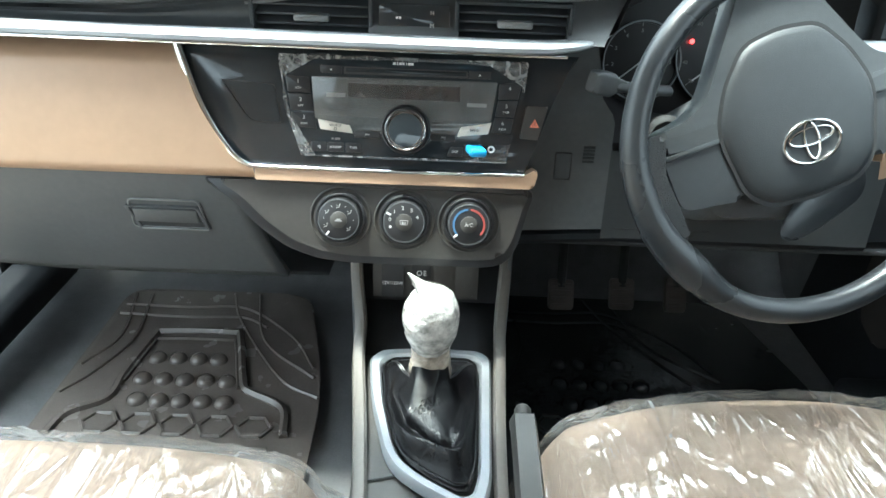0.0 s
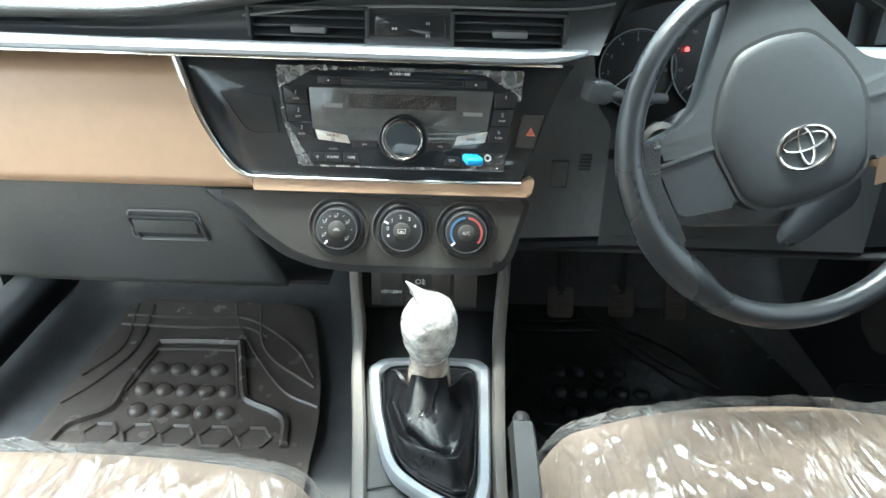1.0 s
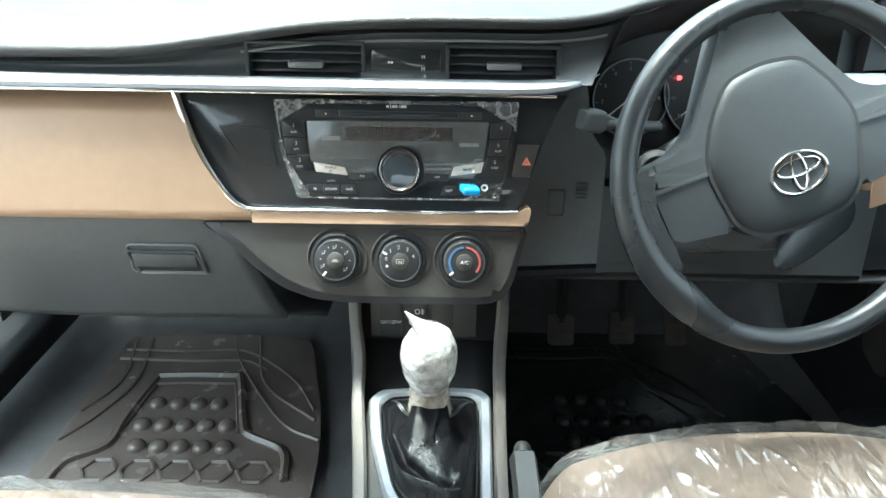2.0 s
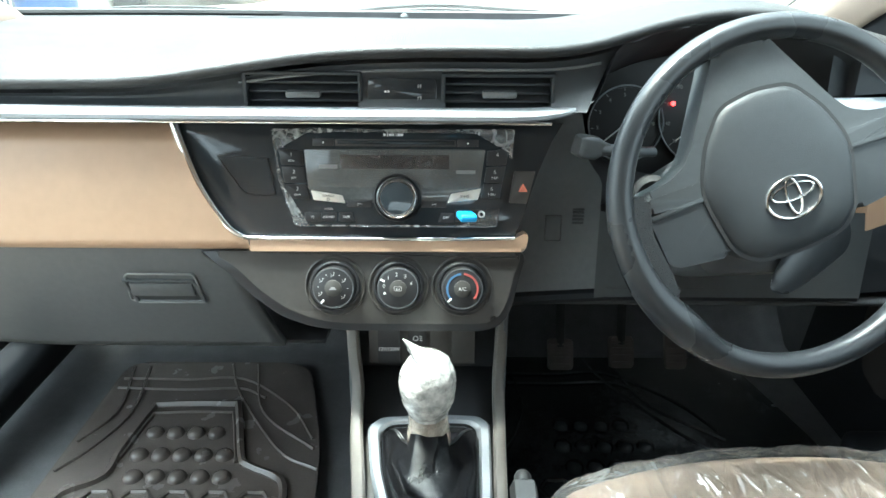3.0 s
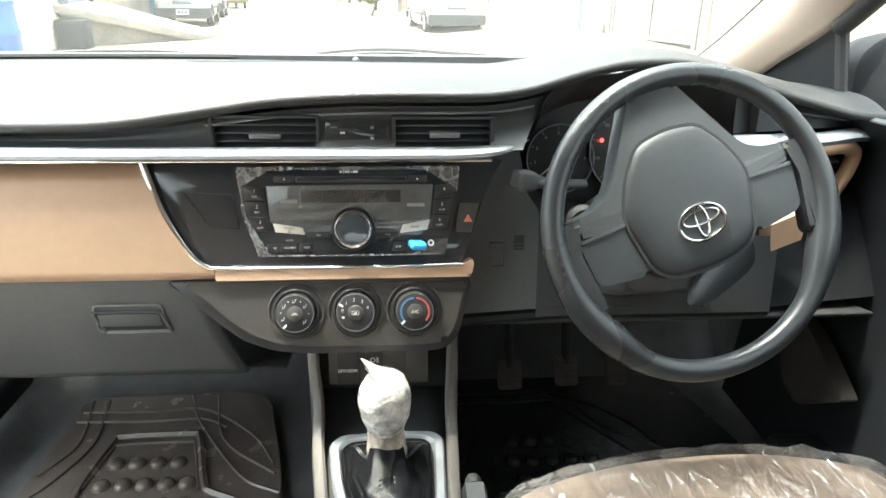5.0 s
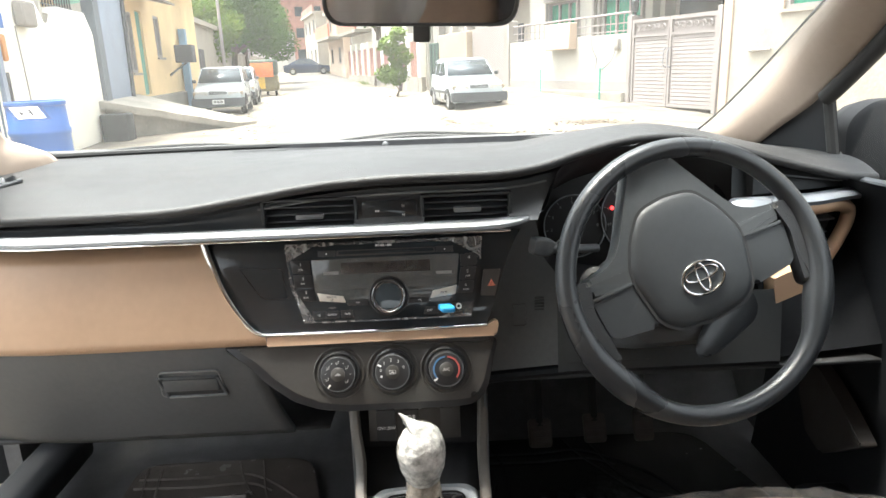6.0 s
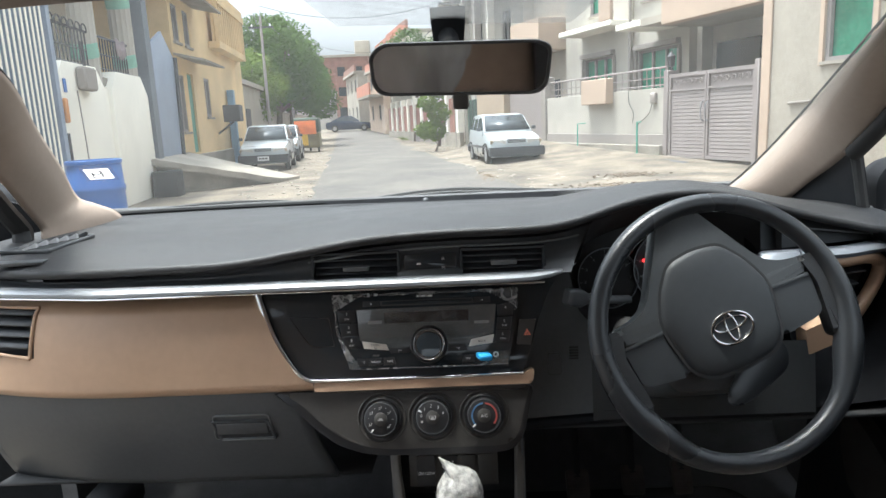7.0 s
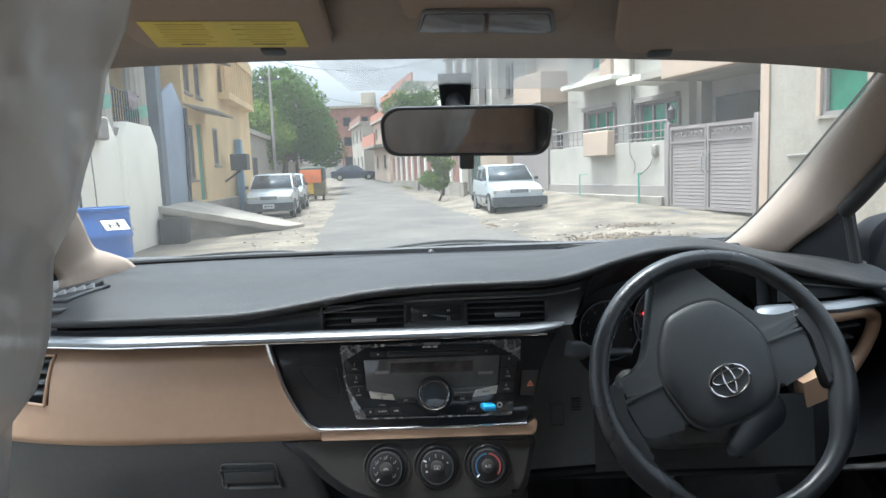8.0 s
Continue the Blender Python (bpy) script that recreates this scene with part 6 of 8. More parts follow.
# ---- floor mats ----
def floor_mat(label, x0, x1, y0, y1, z, rubber, framed=True):
    m_ = thing("floor_mat", label, "floor mat", ((x0 + x1) / 2, (y0 + y1) / 2, z), "rubber floor mats")
    out = rounded([(x0, y0), (x1 + 0.075, y0), (x1 + 0.068, y1 - 0.27), (x1 + 0.004, y1), (x0, y1)], [0.03, 0.03, 0.08, 0.05, 0.04], 6)
    part("sheet", prism(out, 0.006, pose(0, 0, z), 0.003), rubber, m_, "worn dark rubber sheet")
    cx = (x0 + x1) / 2

    def rib(pts, r=0.0032, nm="rib"):
        return part(nm, tube([(p[0], p[1], z + 0.001) for p in pts], r, 6, flat=0.8), rubber, m_)
    rows = [(-0.406, 4, 0.0330, 0.142), (-0.411, 5, 0.0330, 0.091), (-0.401, 5, 0.0328, 0.044)]
    for sx, k, dx, y in rows:
        for i in range(k):
            part("stud", lathe([(0.0145, 0), (0.0135, 0.004), (0.0105, 0.0075), (0.006, 0.0095), (0.0003, 0.010)], pose(x0 + 0.53 + sx + i * dx, y + (y1 - 0.345), z), 18), rubber, m_)
    ox = x0 + 0.53
    oy = y1 - 0.345
    fr_ = [(-0.500 + ox, -0.03 + oy), (-0.490 + ox, 0.012 + oy), (-0.445 + ox, 0.045 + oy), (-0.444 + ox, 0.10 + oy), (-0.434 + ox, 0.198 + oy), (-0.420 + ox, 0.214 + oy), (-0.305 + ox, 0.217 + oy), (-0.288 + ox, 0.205 + oy), (-0.252 + ox, 0.09 + oy), (-0.236 + ox, 0.068 + oy), (-0.180 + ox, 0.036 + oy), (-0.166 + ox, -0.022 + oy)]
    if framed:
        rib(smooth(fr_, 4), 0.0085)
        rib(smooth([(p[0] * 0.94 - 0.02, p[1] * 0.95 - 0.01) for p in fr_[3:9]], 4), 0.004)
    for pts in ([(-0.514, 0.325), (-0.490, 0.20), (-0.520, 0.120)], [(-0.485, 0.325), (-0.465, 0.20), (-0.49, 0.11), (-0.522, 0.055)], [(-0.334, 0.335), (-0.299, 0.250), (-0.20, 0.105), (-0.132, 0.062)], [(-0.287, 0.335), (-0.244, 0.196), (-0.145, 0.107)], [(-0.518, 0.262), (-0.40, 0.258), (-0.30, 0.262), (-0.25, 0.235)], [(-0.518, 0.290), (-0.40, 0.288), (-0.30, 0.29), (-0.20, 0.21), (-0.15, 0.13)]):
        rib(smooth([(p[0] + ox, p[1] + oy) for p in pts], 6), 0.0032)
    for i in range(5):
        hx = -0.436 + ox + i * 0.0558
        for k in range(6):
            a, b = radians(60 * k), radians(60 * k + 60)
            rib([(hx + math.cos(a) * 0.025, -0.004 + oy + math.sin(a) * 0.022), (hx + math.cos(b) * 0.025, -0.004 + oy + math.sin(b) * 0.022)], 0.004, "hex_rib")
        rib([(hx - 0.028, -0.045 + oy), (hx + 0.028, -0.045 + oy)], 0.004)
    return m_


floor_mat("ribbed dark rubber floor mat in the passenger footwell", -0.53, -0.195, -0.30, 0.345, 0.304, RUBBER)
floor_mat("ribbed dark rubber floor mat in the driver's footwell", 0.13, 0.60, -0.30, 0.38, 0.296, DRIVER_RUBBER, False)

# ---- street ----
GZ = -0.20
SAND = mat("sandy_ground", (0.140, 0.118, 0.090), 0.95, var=0.55, scale=1.1, bump=0.9, bscale=9, fine=0.18)
ASPHALT = mat("dusty_asphalt", (0.092, 0.084, 0.074), 0.9, var=0.42, scale=0.55, bump=0.6, bscale=30, fine=0.20)
WHITE_WALL = mat("white_wall_paint", (0.42, 0.395, 0.345), 0.85, var=0.16, scale=0.7, bump=0.2, bscale=25, fine=0.03)
CREAM_WALL = mat("cream_wall_paint", (0.82, 0.79, 0.70), 0.85, var=0.09, scale=0.9, bump=0.2, bscale=25, fine=0.03)
YELLOW_WALL = mat("ochre_wall_paint", (0.68, 0.50, 0.27), 0.85, var=0.16, scale=0.6, bump=0.2, bscale=20, fine=0.05)
PINK_WALL = mat("pale_peach_paint", (0.46, 0.355, 0.272), 0.85, var=0.08, scale=0.7, bump=0.2, bscale=25, fine=0.03)
BARE_CONCRETE = mat("bare_concrete_render", (0.36, 0.325, 0.27), 0.9, var=0.16, scale=0.8, bump=0.4, bscale=18, fine=0.06)
GREY_PLINTH = mat("grey_plinth_paint", (0.285, 0.258, 0.235), 0.9, var=0.14, scale=1.2, bump=0.3, bscale=20)
GATE_PAINT = mat("mauve_grey_gate_paint", (0.265, 0.232, 0.222), 0.5, var=0.07, scale=2.5, bump=0.1, bscale=50)
STEEL_BLUE = mat("steel_blue_gate_paint", (0.26, 0.31, 0.40), 0.5, var=0.14, scale=1.8, bump=0.2, bscale=40)
IRON = mat("dark_iron", (0.05, 0.05, 0.055), 0.6, var=0.2, scale=8)
GREEN_GLASS = mat("green_window_glass", (0.035, 0.20, 0.12), 0.12, var=0.35, scale=1.2, coat=0.5)
DARK_GLASS = mat("dark_window_glass", (0.03, 0.035, 0.04), 0.1, var=0.3, scale=1.5)
FRAME_GREY = mat("grey_window_frame", (0.24, 0.22, 0.21), 0.6, var=0.1, scale=4)
BRICK = mat("brown_brick", (0.25, 0.13, 0.10), 0.9, var=0.2, scale=1.5, bump=0.5, bscale=15)
ORANGE = mat("orange_panel", (0.72, 0.20, 0.07), 0.6, var=0.15, scale=3)
LEAF = mat("tree_leaf", (0.060, 0.105, 0.022), 0.8, spec=0.15, var=0.25, scale=0.8, island=0.45)
LEAF_LIGHT = mat("bush_leaf", (0.105, 0.155, 0.030), 0.8, spec=0.15, var=0.25, scale=0.8, island=0.45)
BARK = mat("bark", (0.11, 0.085, 0.065), 0.9, var=0.3, scale=4, bump=0.8, bscale=20)
CAR_WHITE = mat("white_car_paint", (0.42, 0.455, 0.47), 0.3, var=0.05, scale=1.5, coat=0.5)
CAR_DARK = mat("dark_blue_car_paint", (0.025, 0.035, 0.065), 0.25, var=0.05, scale=1.5, coat=0.5)
CAR_GLASS = mat("tinted_car_glass", (0.050, 0.060, 0.068), 0.14, var=0.30, scale=3, spec=0.35)
BUMPER = mat("weathered_bumper_plastic", (0.045, 0.050, 0.056), 0.6, var=0.15, scale=4)
AMBER = mat("pale_indicator_lens", (0.36, 0.31, 0.24), 0.3, var=0.1, scale=10)
TYRE = mat("tyre_rubber", (0.025, 0.025, 0.025), 0.85, var=0.15, scale=8)
HUB = mat("wheel_steel", (0.32, 0.32, 0.33), 0.4, metal=0.6, var=0.1, scale=10)
HEADLAMP = mat("headlamp_glass", (0.55, 0.55, 0.52), 0.12, var=0.2, scale=12, coat=0.5)
BARREL_BLUE = mat("blue_drum_plastic", (0.035, 0.13, 0.42), 0.4, var=0.10, scale=2.5)
GRASS = mat("dry_grass", (0.13, 0.16, 0.05), 0.8, var=0.3, scale=2, island=0.3)
CEMENT = mat("rough_cement", (0.28, 0.255, 0.215), 0.92, var=0.22, scale=1.4, bump=0.6, bscale=14, fine=0.08)


def rise(y):
    """The street climbs gently further on."""
    s = max(0.0, min(1.0, (y - 30) / 45))
    return GZ + 0.85 * s * s * (3 - 2 * s)


ys = [-60, -20, 0, 10, 20, 25, 30, 35, 40, 45, 50, 55, 60, 65, 70, 75, 85, 100, 140, 300, 900]
gb = bmesh.new()
rows = [[gb.verts.new((x, y, rise(y))) for x in (-500, -60, -20, -10, 0, 10, 20, 60, 500)] for y in ys]
for a, c in zip(rows, rows[1:]):
    for i in range(8):
        gb.faces.new((a[i], a[i + 1], c[i + 1], c[i]))
solo("ground", gb, SAND, "dusty sandy street ground", "ground", kind="structure")


def road_mid(y):
    return -0.41 - 0.158 * (y - 10)


rb = bmesh.new()
last_pair = None
for i in range(131):
    y = -30 + i
    wob = 0.40 * noise.noise((y * 0.33, 1, 0)) + 0.10 * noise.noise((y * 1.3, 4, 0))
    wob2 = 0.45 * noise.noise((y * 0.31, 9, 0)) + 0.10 * noise.noise((y * 1.2, 7, 0))
    pair = [rb.verts.new((road_mid(y) - 2.0 + wob, y, rise(y) + 0.012)), rb.verts.new((road_mid(y), y, rise(y) + 0.035)), rb.verts.new((road_mid(y) + 1.95 + wob2, y, rise(y) + 0.012))]
    if last_pair:
        rb.faces.new((last_pair[0], last_pair[1], pair[1], pair[0]))
        rb.faces.new((last_pair[1], last_pair[2], pair[2], pair[1]))
    last_pair = pair
solo("road", rb, ASPHALT, "worn narrow asphalt road with broken edges", "road", kind="structure")

# loose stones and grit on the verge
sb = bmesh.new()
rng = random.Random(5)
for i in range(700):
    y = rng.uniform(6, 34)
    x = road_mid(y) + (rng.uniform(1.9, 5.2) if rng.random() < 0.7 else rng.uniform(-3.6, -1.9))
    r = rng.uniform(0.012, 0.045) * (1.6 if rng.random() < 0.08 else 1)
    bmesh.ops.create_icosphere(sb, subdivisions=1, radius=r, matrix=Matrix.Translation((x, y, rise(y) + r * 0.2)) @ Matrix.Diagonal((1.3, 1, 0.6, 1)))
tagged(part("verge_stones", sb, CEMENT), "scattered small stones on the dusty verge", "stones", kind="stuff")

SPIN = Matrix.Translation((0.05, -0.93, 0)) @ pose(0, 0, 0, 0, 0, 1.75) @ Matrix.Translation((-0.05, 0.93, 0))
EARTH = mat("loose_brown_earth", (0.125, 0.095, 0.065), 0.95, var=0.3, scale=3, bump=0.8, bscale=25, island=0.35)
eb = bmesh.new()
for cx, cy, wx, wy, k in ((2.7, 10.6, 1.0, 0.8, 420), (2.9, 15.2, 0.9, 0.9, 260), (1.2, 8.6, 0.7, 0.4, 260), (0.7, 13.6, 0.25, 1.8, 300), (3.6, 12.6, 0.6, 0.5, 160)):
    for i in range(k):
        x, y = rng.gauss(cx, wx * 0.45), rng.gauss(cy, wy * 0.45)
        r = rng.uniform(0.008, 0.030) * (1.8 if rng.random() < 0.05 else 1)
        lift = 0.05 * max(0, min(1, (x - road_mid(y) - 1.8) / 3))
        bmesh.ops.create_icosphere(eb, subdivisions=1, radius=r, matrix=Matrix.Translation((x, y, rise(y) + lift + r * 0.25)) @ Matrix.Rotation(rng.uniform(0, 3), 4, "Z") @ Matrix.Diagonal((1.5, 1, 0.5, 1)))
tagged(part("earth_rubble", eb, EARTH), "loose brown earth and rubble on the verge", "rubble", kind="stuff")

RF = SPIN @ pose(6.38, 13.4, GZ, 0, 0, 18.0)       # right-hand frontage: x outwards, y along
LFT = SPIN @ pose(-5.5, 10.0, GZ, 0, 0, 6.0)      # left-hand frontage


def slab(fr, x0, x1, s0, s1, h0, h1, bev=0.0, bm=None):
    return box(abs(x1 - x0), abs(s1 - s0), abs(h1 - h0), fr @ pose((x0 + x1) / 2, (s0 + s1) / 2, (h0 + h1) / 2), bev, 1, bm)


def holed(fr, x0, x1, s0, s1, h0, h1, holes):
    """A wall with real openings, built of blocks round them."""
    bm = bmesh.new()
    ss = sorted({s0, s1, *[v for q in holes for v in q[:2]]})
    hs = sorted({h0, h1, *[v for q in holes for v in q[2:]]})
    for a, b in zip(ss, ss[1:]):
        for c, d in zip(hs, hs[1:]):
            ms, mh = (a + b) / 2, (c + d) / 2
            if not any(q[0] < ms < q[1] and q[2] < mh < q[3] for q in holes):
                slab(fr, x0, x1, a, b, c, d, 0, bm)
    bmesh.ops.remove_doubles(bm, verts=bm.verts[:], dist=0.0005)
    return bm


def window(parent, fr, x, s0, s1, h0, h1, glass, sill=True, bars=2, side=1, depth=0.10):
    """A framed window set back in its opening; side: +1 for a wall facing -x."""
    f = bmesh.new()
    t = 0.07
    for a, b, c, d in ((s0, s1, h0, h0 + t), (s0, s1, h1 - t, h1), (s0, s0 + t, h0 + t, h1 - t), (s1 - t, s1, h0 + t, h1 - t)):
        slab(fr, x + side * depth, x + side * (depth - 0.08), a, b, c, d, 0, f)
    w = part("window", f, FRAME_GREY, parent, "recessed window with grey frame")
    part("pane", slab(fr, x + side * (depth + 0.02), x + side * (depth + 0.03), s0 + 0.03, s1 - 0.03, h0 + 0.03, h1 - 0.03), glass, w)
    for i in range(1, bars):
        s = lerp(s0, s1, i / bars)
        part("mullion", slab(fr, x + side * (depth + 0.01), x + side * (depth - 0.06), s - 0.035, s + 0.035, h0 + t, h1 - t), FRAME_GREY, w)
    if sill:
        part("sill", slab(fr, x - side * 0.06, x + side * 0.08, s0 - 0.06, s1 + 0.06, h0 - 0.06, h0 - 0.003), CEMENT, w)
    return w


def railing(parent, fr, x, s0, s1, h0, h1, step, m_=None):
    m_ = m_ or IRON
    for h in (h0 + 0.05, (h0 + h1) / 2, h1):
        part("rail", tube([fr @ Vector((x, s0, h)), fr @ Vector((x, s1, h))], 0.025 if h == h1 else 0.014, 6), m_, parent)
    k = int((s1 - s0) / step)
    for i in range(k + 1):
        s = s0 + (s1 - s0) * i / k
        part("baluster", tube([fr @ Vector((x, s, h0)), fr @ Vector((x, s, h1))], 0.013, 5), m_, parent)


# ---- right-hand side: white house, boundary wall and gate ----
def bank(q):
    """Height of the verge at the foot of the frontage."""
    return 0.10 + 0.045 * max(-1.0, min(12.0, q))


def verge_pt(u, v):
    q = lerp(-12, 12, u)
    foot = RF @ Vector((0.0, q, bank(q)))
    edge = Vector((road_mid(foot.y) + 1.8, foot.y - 0.6, rise(foot.y) + 0.004))
    if v > 0.8:
        return foot + (RF.to_3x3() @ Vector(((v - 0.8) * 30, 0, 0)))
    k = v / 0.8
    p = edge.lerp(foot, k)
    p.z = lerp(edge.z, foot.z, k * k * (3 - 2 * k)) + 0.03 * noise.noise((p.x * 0.9, p.y * 0.9, 3)) * math.sin(math.pi * k) + 0.012 * noise.noise((p.x * 3.1, p.y * 3.1, 8)) * math.sin(math.pi * k)
    return p


solo("pavement", grid(verge_pt, 120, 50), SAND, "uneven dusty verge rising to the frontage", "verge", kind="structure")
bw = thing("boundary_wall", "white painted boundary wall with grey plinth and railing", "wall", RF @ Vector((0, 5, 0.3)))
part("wall", slab(RF, 0.0, 0.22, 2.24, 8.30, 0.05, 1.82, 0.01), WHITE_WALL, bw)
part("plinth", slab(RF, -0.04, -0.002, 2.24, 8.30, 0.05, 0.70, 0.01), GREY_PLINTH, bw, "grey painted plinth")
part("kerb", slab(RF, -0.16, -0.042, 2.24, 8.30, 0.05, 0.44, 0.02), CEMENT, bw)
railing(bw, RF, 0.10, 2.3, 8.25, 1.84, 2.30, 0.26, GATE_PAINT)
part("planter_box", slab(RF, -0.25, -0.003, 4.45, 5.75, 1.52, 2.20, 0.02), PINK_WALL, bw, "peach cement planter box")
GREEN_PIPE = mat("green_pipe", (0.06, 0.30, 0.22), 0.5)
part("tap_pipe", tube([RF @ Vector(q) for q in ((-0.22, 3.05, 0.2), (-0.22, 3.05, 1.02), (-0.22, 2.90, 1.02))], 0.022, 8), GREEN_PIPE, bw, "green standpipe")
part("tap_pipe", tube([RF @ Vector(q) for q in ((-0.22, 6.0, 0.3), (-0.22, 6.0, 1.00), (-0.22, 5.55, 1.02))], 0.016, 8), GREEN_PIPE, bw, "green standpipe")
part("meter_box", box(0.10, 0.20, 0.26, RF @ pose(-0.05, 2.62, 1.58), 0.03, 2), GREY_PLINTH, bw, "round-cornered meter box")
part("cable", tube(smooth([RF @ Vector(q) for q in ((-0.03, 2.7, 1.45), (-0.03, 2.85, 1.2), (-0.03, 3.2, 1.0), (-0.03, 3.3, 0.95))], 6), 0.009, 5), IRON, bw)
part("cable", tube(smooth([RF @ Vector(q) for q in ((-0.01, 3.75, 1.8), (-0.02, 3.7, 1.5), (-0.02, 3.5, 1.25), (-0.02, 3.55, 1.0))], 6), 0.008, 5), IRON, bw)

gate = thing("double_gate", "mauve-grey metal double gate with ribbed leaves, closed", "gate", RF @ Vector((0, 0.8, 0.15)))
for nm, s0, s1 in (("gate_post", -0.76, -0.64), ("gate_post", 2.08, 2.235)):
    part(nm, slab(RF, -0.06, 0.25, s0, s1, 0.0, 2.20, 0.015), GATE_PAINT, gate)
for s0, s1, hs in ((-0.63, 0.77, 1), (0.79, 2.07, -1)):
    fb = bmesh.new()
    for q0, q1, c, d in ((s0, s1, 0.16, 0.23), (s0, s1, 2.02, 2.10), (s0, s0 + 0.06, 0.23, 2.02), (s1 - 0.06, s1, 0.23, 2.02), (s0 + 0.06, s1 - 0.06, 1.70, 1.75)):
        slab(RF, -0.02, 0.05, q0, q1, c, d, 0, fb)
    leaf = part("gate_leaf", fb, GATE_PAINT, gate, "framed gate leaf")
    for i in range(18):
        h = 0.235 + i * 0.0812
        part("slat", box(0.02, s1 - s0 - 0.13, 0.077, RF @ pose(0.018, (s0 + s1) / 2, h + 0.038) @ pose(0, 0, 0, 0, 5), 0.006, 1), GATE_PAINT, leaf)
    part("backing", slab(RF, 0.035, 0.045, s0 + 0.06, s1 - 0.06, 1.75, 2.02), GATE_PAINT, leaf)
    for i in range(6):
        c = RF @ Vector((0.0, s0 + 0.20 + i * (s1 - s0 - 0.40) / 5, 1.885))
        part("scroll", tube([c + (RF.to_3x3() @ Vector((0, math.cos(a) * 0.085 * (1 - a / 9), math.sin(a) * 0.085 * (1 - a / 9)))) for a in np.linspace(0, 7, 16)], 0.013, 5), GATE_PAINT, leaf)
    e = (s1 if hs > 0 else s0) - hs * 0.06
    part("handle", tube(smooth([RF @ Vector(q) for q in ((-0.02, e, 1.0), (-0.10, e, 1.08), (-0.10, e, 1.36), (-0.02, e, 1.44))], 5), 0.014, 6), HUB, leaf)
lantern = thing("gate_lantern", "dark iron lantern on the gate post", "lantern", RF @ Vector((0.1, 2.16, 2.20)))
part("body", lathe([(0.04, 0), (0.05, 0.02), (0.03, 0.06), (0.075, 0.10), (0.09, 0.30), (0.10, 0.32), (0.04, 0.40), (0.015, 0.45)], RF @ pose(0.1, 2.16, 2.20), 8), IRON, lantern)
solo("drain_grate", box(0.55, 0.9, 0.02, RF @ pose(-0.75, 1.15, 0.115, 0, 0, 0) @ pose(0, 0, 0, 2.5, -5), 0.005, 1), IRON, "dark iron drain cover in the ground", "drain cover", kind="structure")

near = thing("corner_house", "bare concrete house with green-glazed window", "house", RF @ Vector((2, -4, 0)))
part("wall", holed(RF, 0.0, 0.25, -12, -0.78, -0.2, 6.5, [(-3.15, -2.22, 2.0, 3.6)]), BARE_CONCRETE, near, "streaked cement wall")
part("pilaster", slab(RF, -0.04, -0.002, -1.02, -0.79, -0.2, 6.5, 0.01), PINK_WALL, near)
window(near, RF, 0.0, -3.15, -2.22, 2.0, 3.6, GREEN_GLASS, True, 1)
part("window_surround", slab(RF, -0.05, -0.003, -2.215, -2.13, 1.93, 3.7), PINK_WALL, near)
part("window_surround", slab(RF, -0.05, -0.003, -3.24, -3.155, 1.93, 3.7), PINK_WALL, near)
part("roof", slab(RF, -0.4, 8, -12, -0.78, 6.5, 6.7), BARE_CONCRETE, near)
part("wall", slab(RF, 0.25, 8, -1.0, -0.78, 0.0, 6.5), BARE_CONCRETE, near)
part("bell_pipe", tube([RF @ Vector((-0.03, -1.5, 1.30)), RF @ Vector((-0.03, -2.0, 1.32))], 0.025, 6), GREY_PLINTH, near)

house = thing("white_house", "two-storey white house with green windows and peach balconies", "house", RF @ Vector((4, 7, 0.3)))
WINS = [(4.30, 6.20, 1.77, 3.05), (7.50, 9.30, 1.90, 3.08), (7.60, 8.95, 4.45, 5.9), (4.6, 6.0, 4.45, 5.9)]
part("wall", holed(RF, 2.0, 2.25, 3.9, 10.6, 0.1, 7.2, WINS), WHITE_WALL, house, "white painted facade")
part("wall", slab(RF, 2.6, 2.8, -0.78, 3.9, 0.1, 7.2), WHITE_WALL, house, "shaded porch wall")
part("wall", slab(RF, 2.25, 2.6, 3.7, 3.9, 0.1, 7.2), WHITE_WALL, house)
for q in WINS:
    window(house, RF, 2.0, *q, GREEN_GLASS, True, 3 if q[2] < 2 else 2)
for q in WINS[:2]:
    part("lintel", slab(RF, 1.82, 1.997, q[0] - 0.06, q[1] + 0.06, q[3] + 0.02, q[3] + 0.17, 0.01), GREY_PLINTH, house, "grey window hood")
    part("jamb", slab(RF, 1.90, 1.997, q[0] - 0.10, q[0] - 0.01, q[2], q[3], 0.005), GREY_PLINTH, house)
    part("jamb", slab(RF, 1.90, 1.997, q[1] + 0.01, q[1] + 0.10, q[2], q[3], 0.005), GREY_PLINTH, house)
part("porch_window", slab(RF, 2.53, 2.597, 1.95, 3.46, 2.3, 2.97), DARK_GLASS, house, "dark porch window")
part("porch_beam", slab(RF, 0.0, 0.30, -0.78, 2.45, 3.28, 4.6, 0.02), PINK_WALL, house, "deep peach fascia beam")
part("porch_roof", slab(RF, 0.30, 3.6, -0.78, 3.7, 3.42, 3.60), BARE_CONCRETE, house)
for i in range(5):
    part("beam_slot", slab(RF, -0.02, -0.003, -0.4 + i * 0.55, -0.15 + i * 0.55, 3.85, 4.4), GREY_PLINTH, house)
part("upper_balcony", slab(RF, 0.6, 1.997, 2.5, 5.3, 3.50, 3.66, 0.02), CREAM_WALL, house, "cement balcony slab")
part("balcony", slab(RF, 1.1, 1.997, 6.35, 9.5, 3.84, 4.0, 0.02), CREAM_WALL, house, "cement balcony slab")
part("balcony_front", slab(RF, 1.1, 1.22, 6.35, 7.0, 4.0, 5.0, 0.02), PINK_WALL, house)
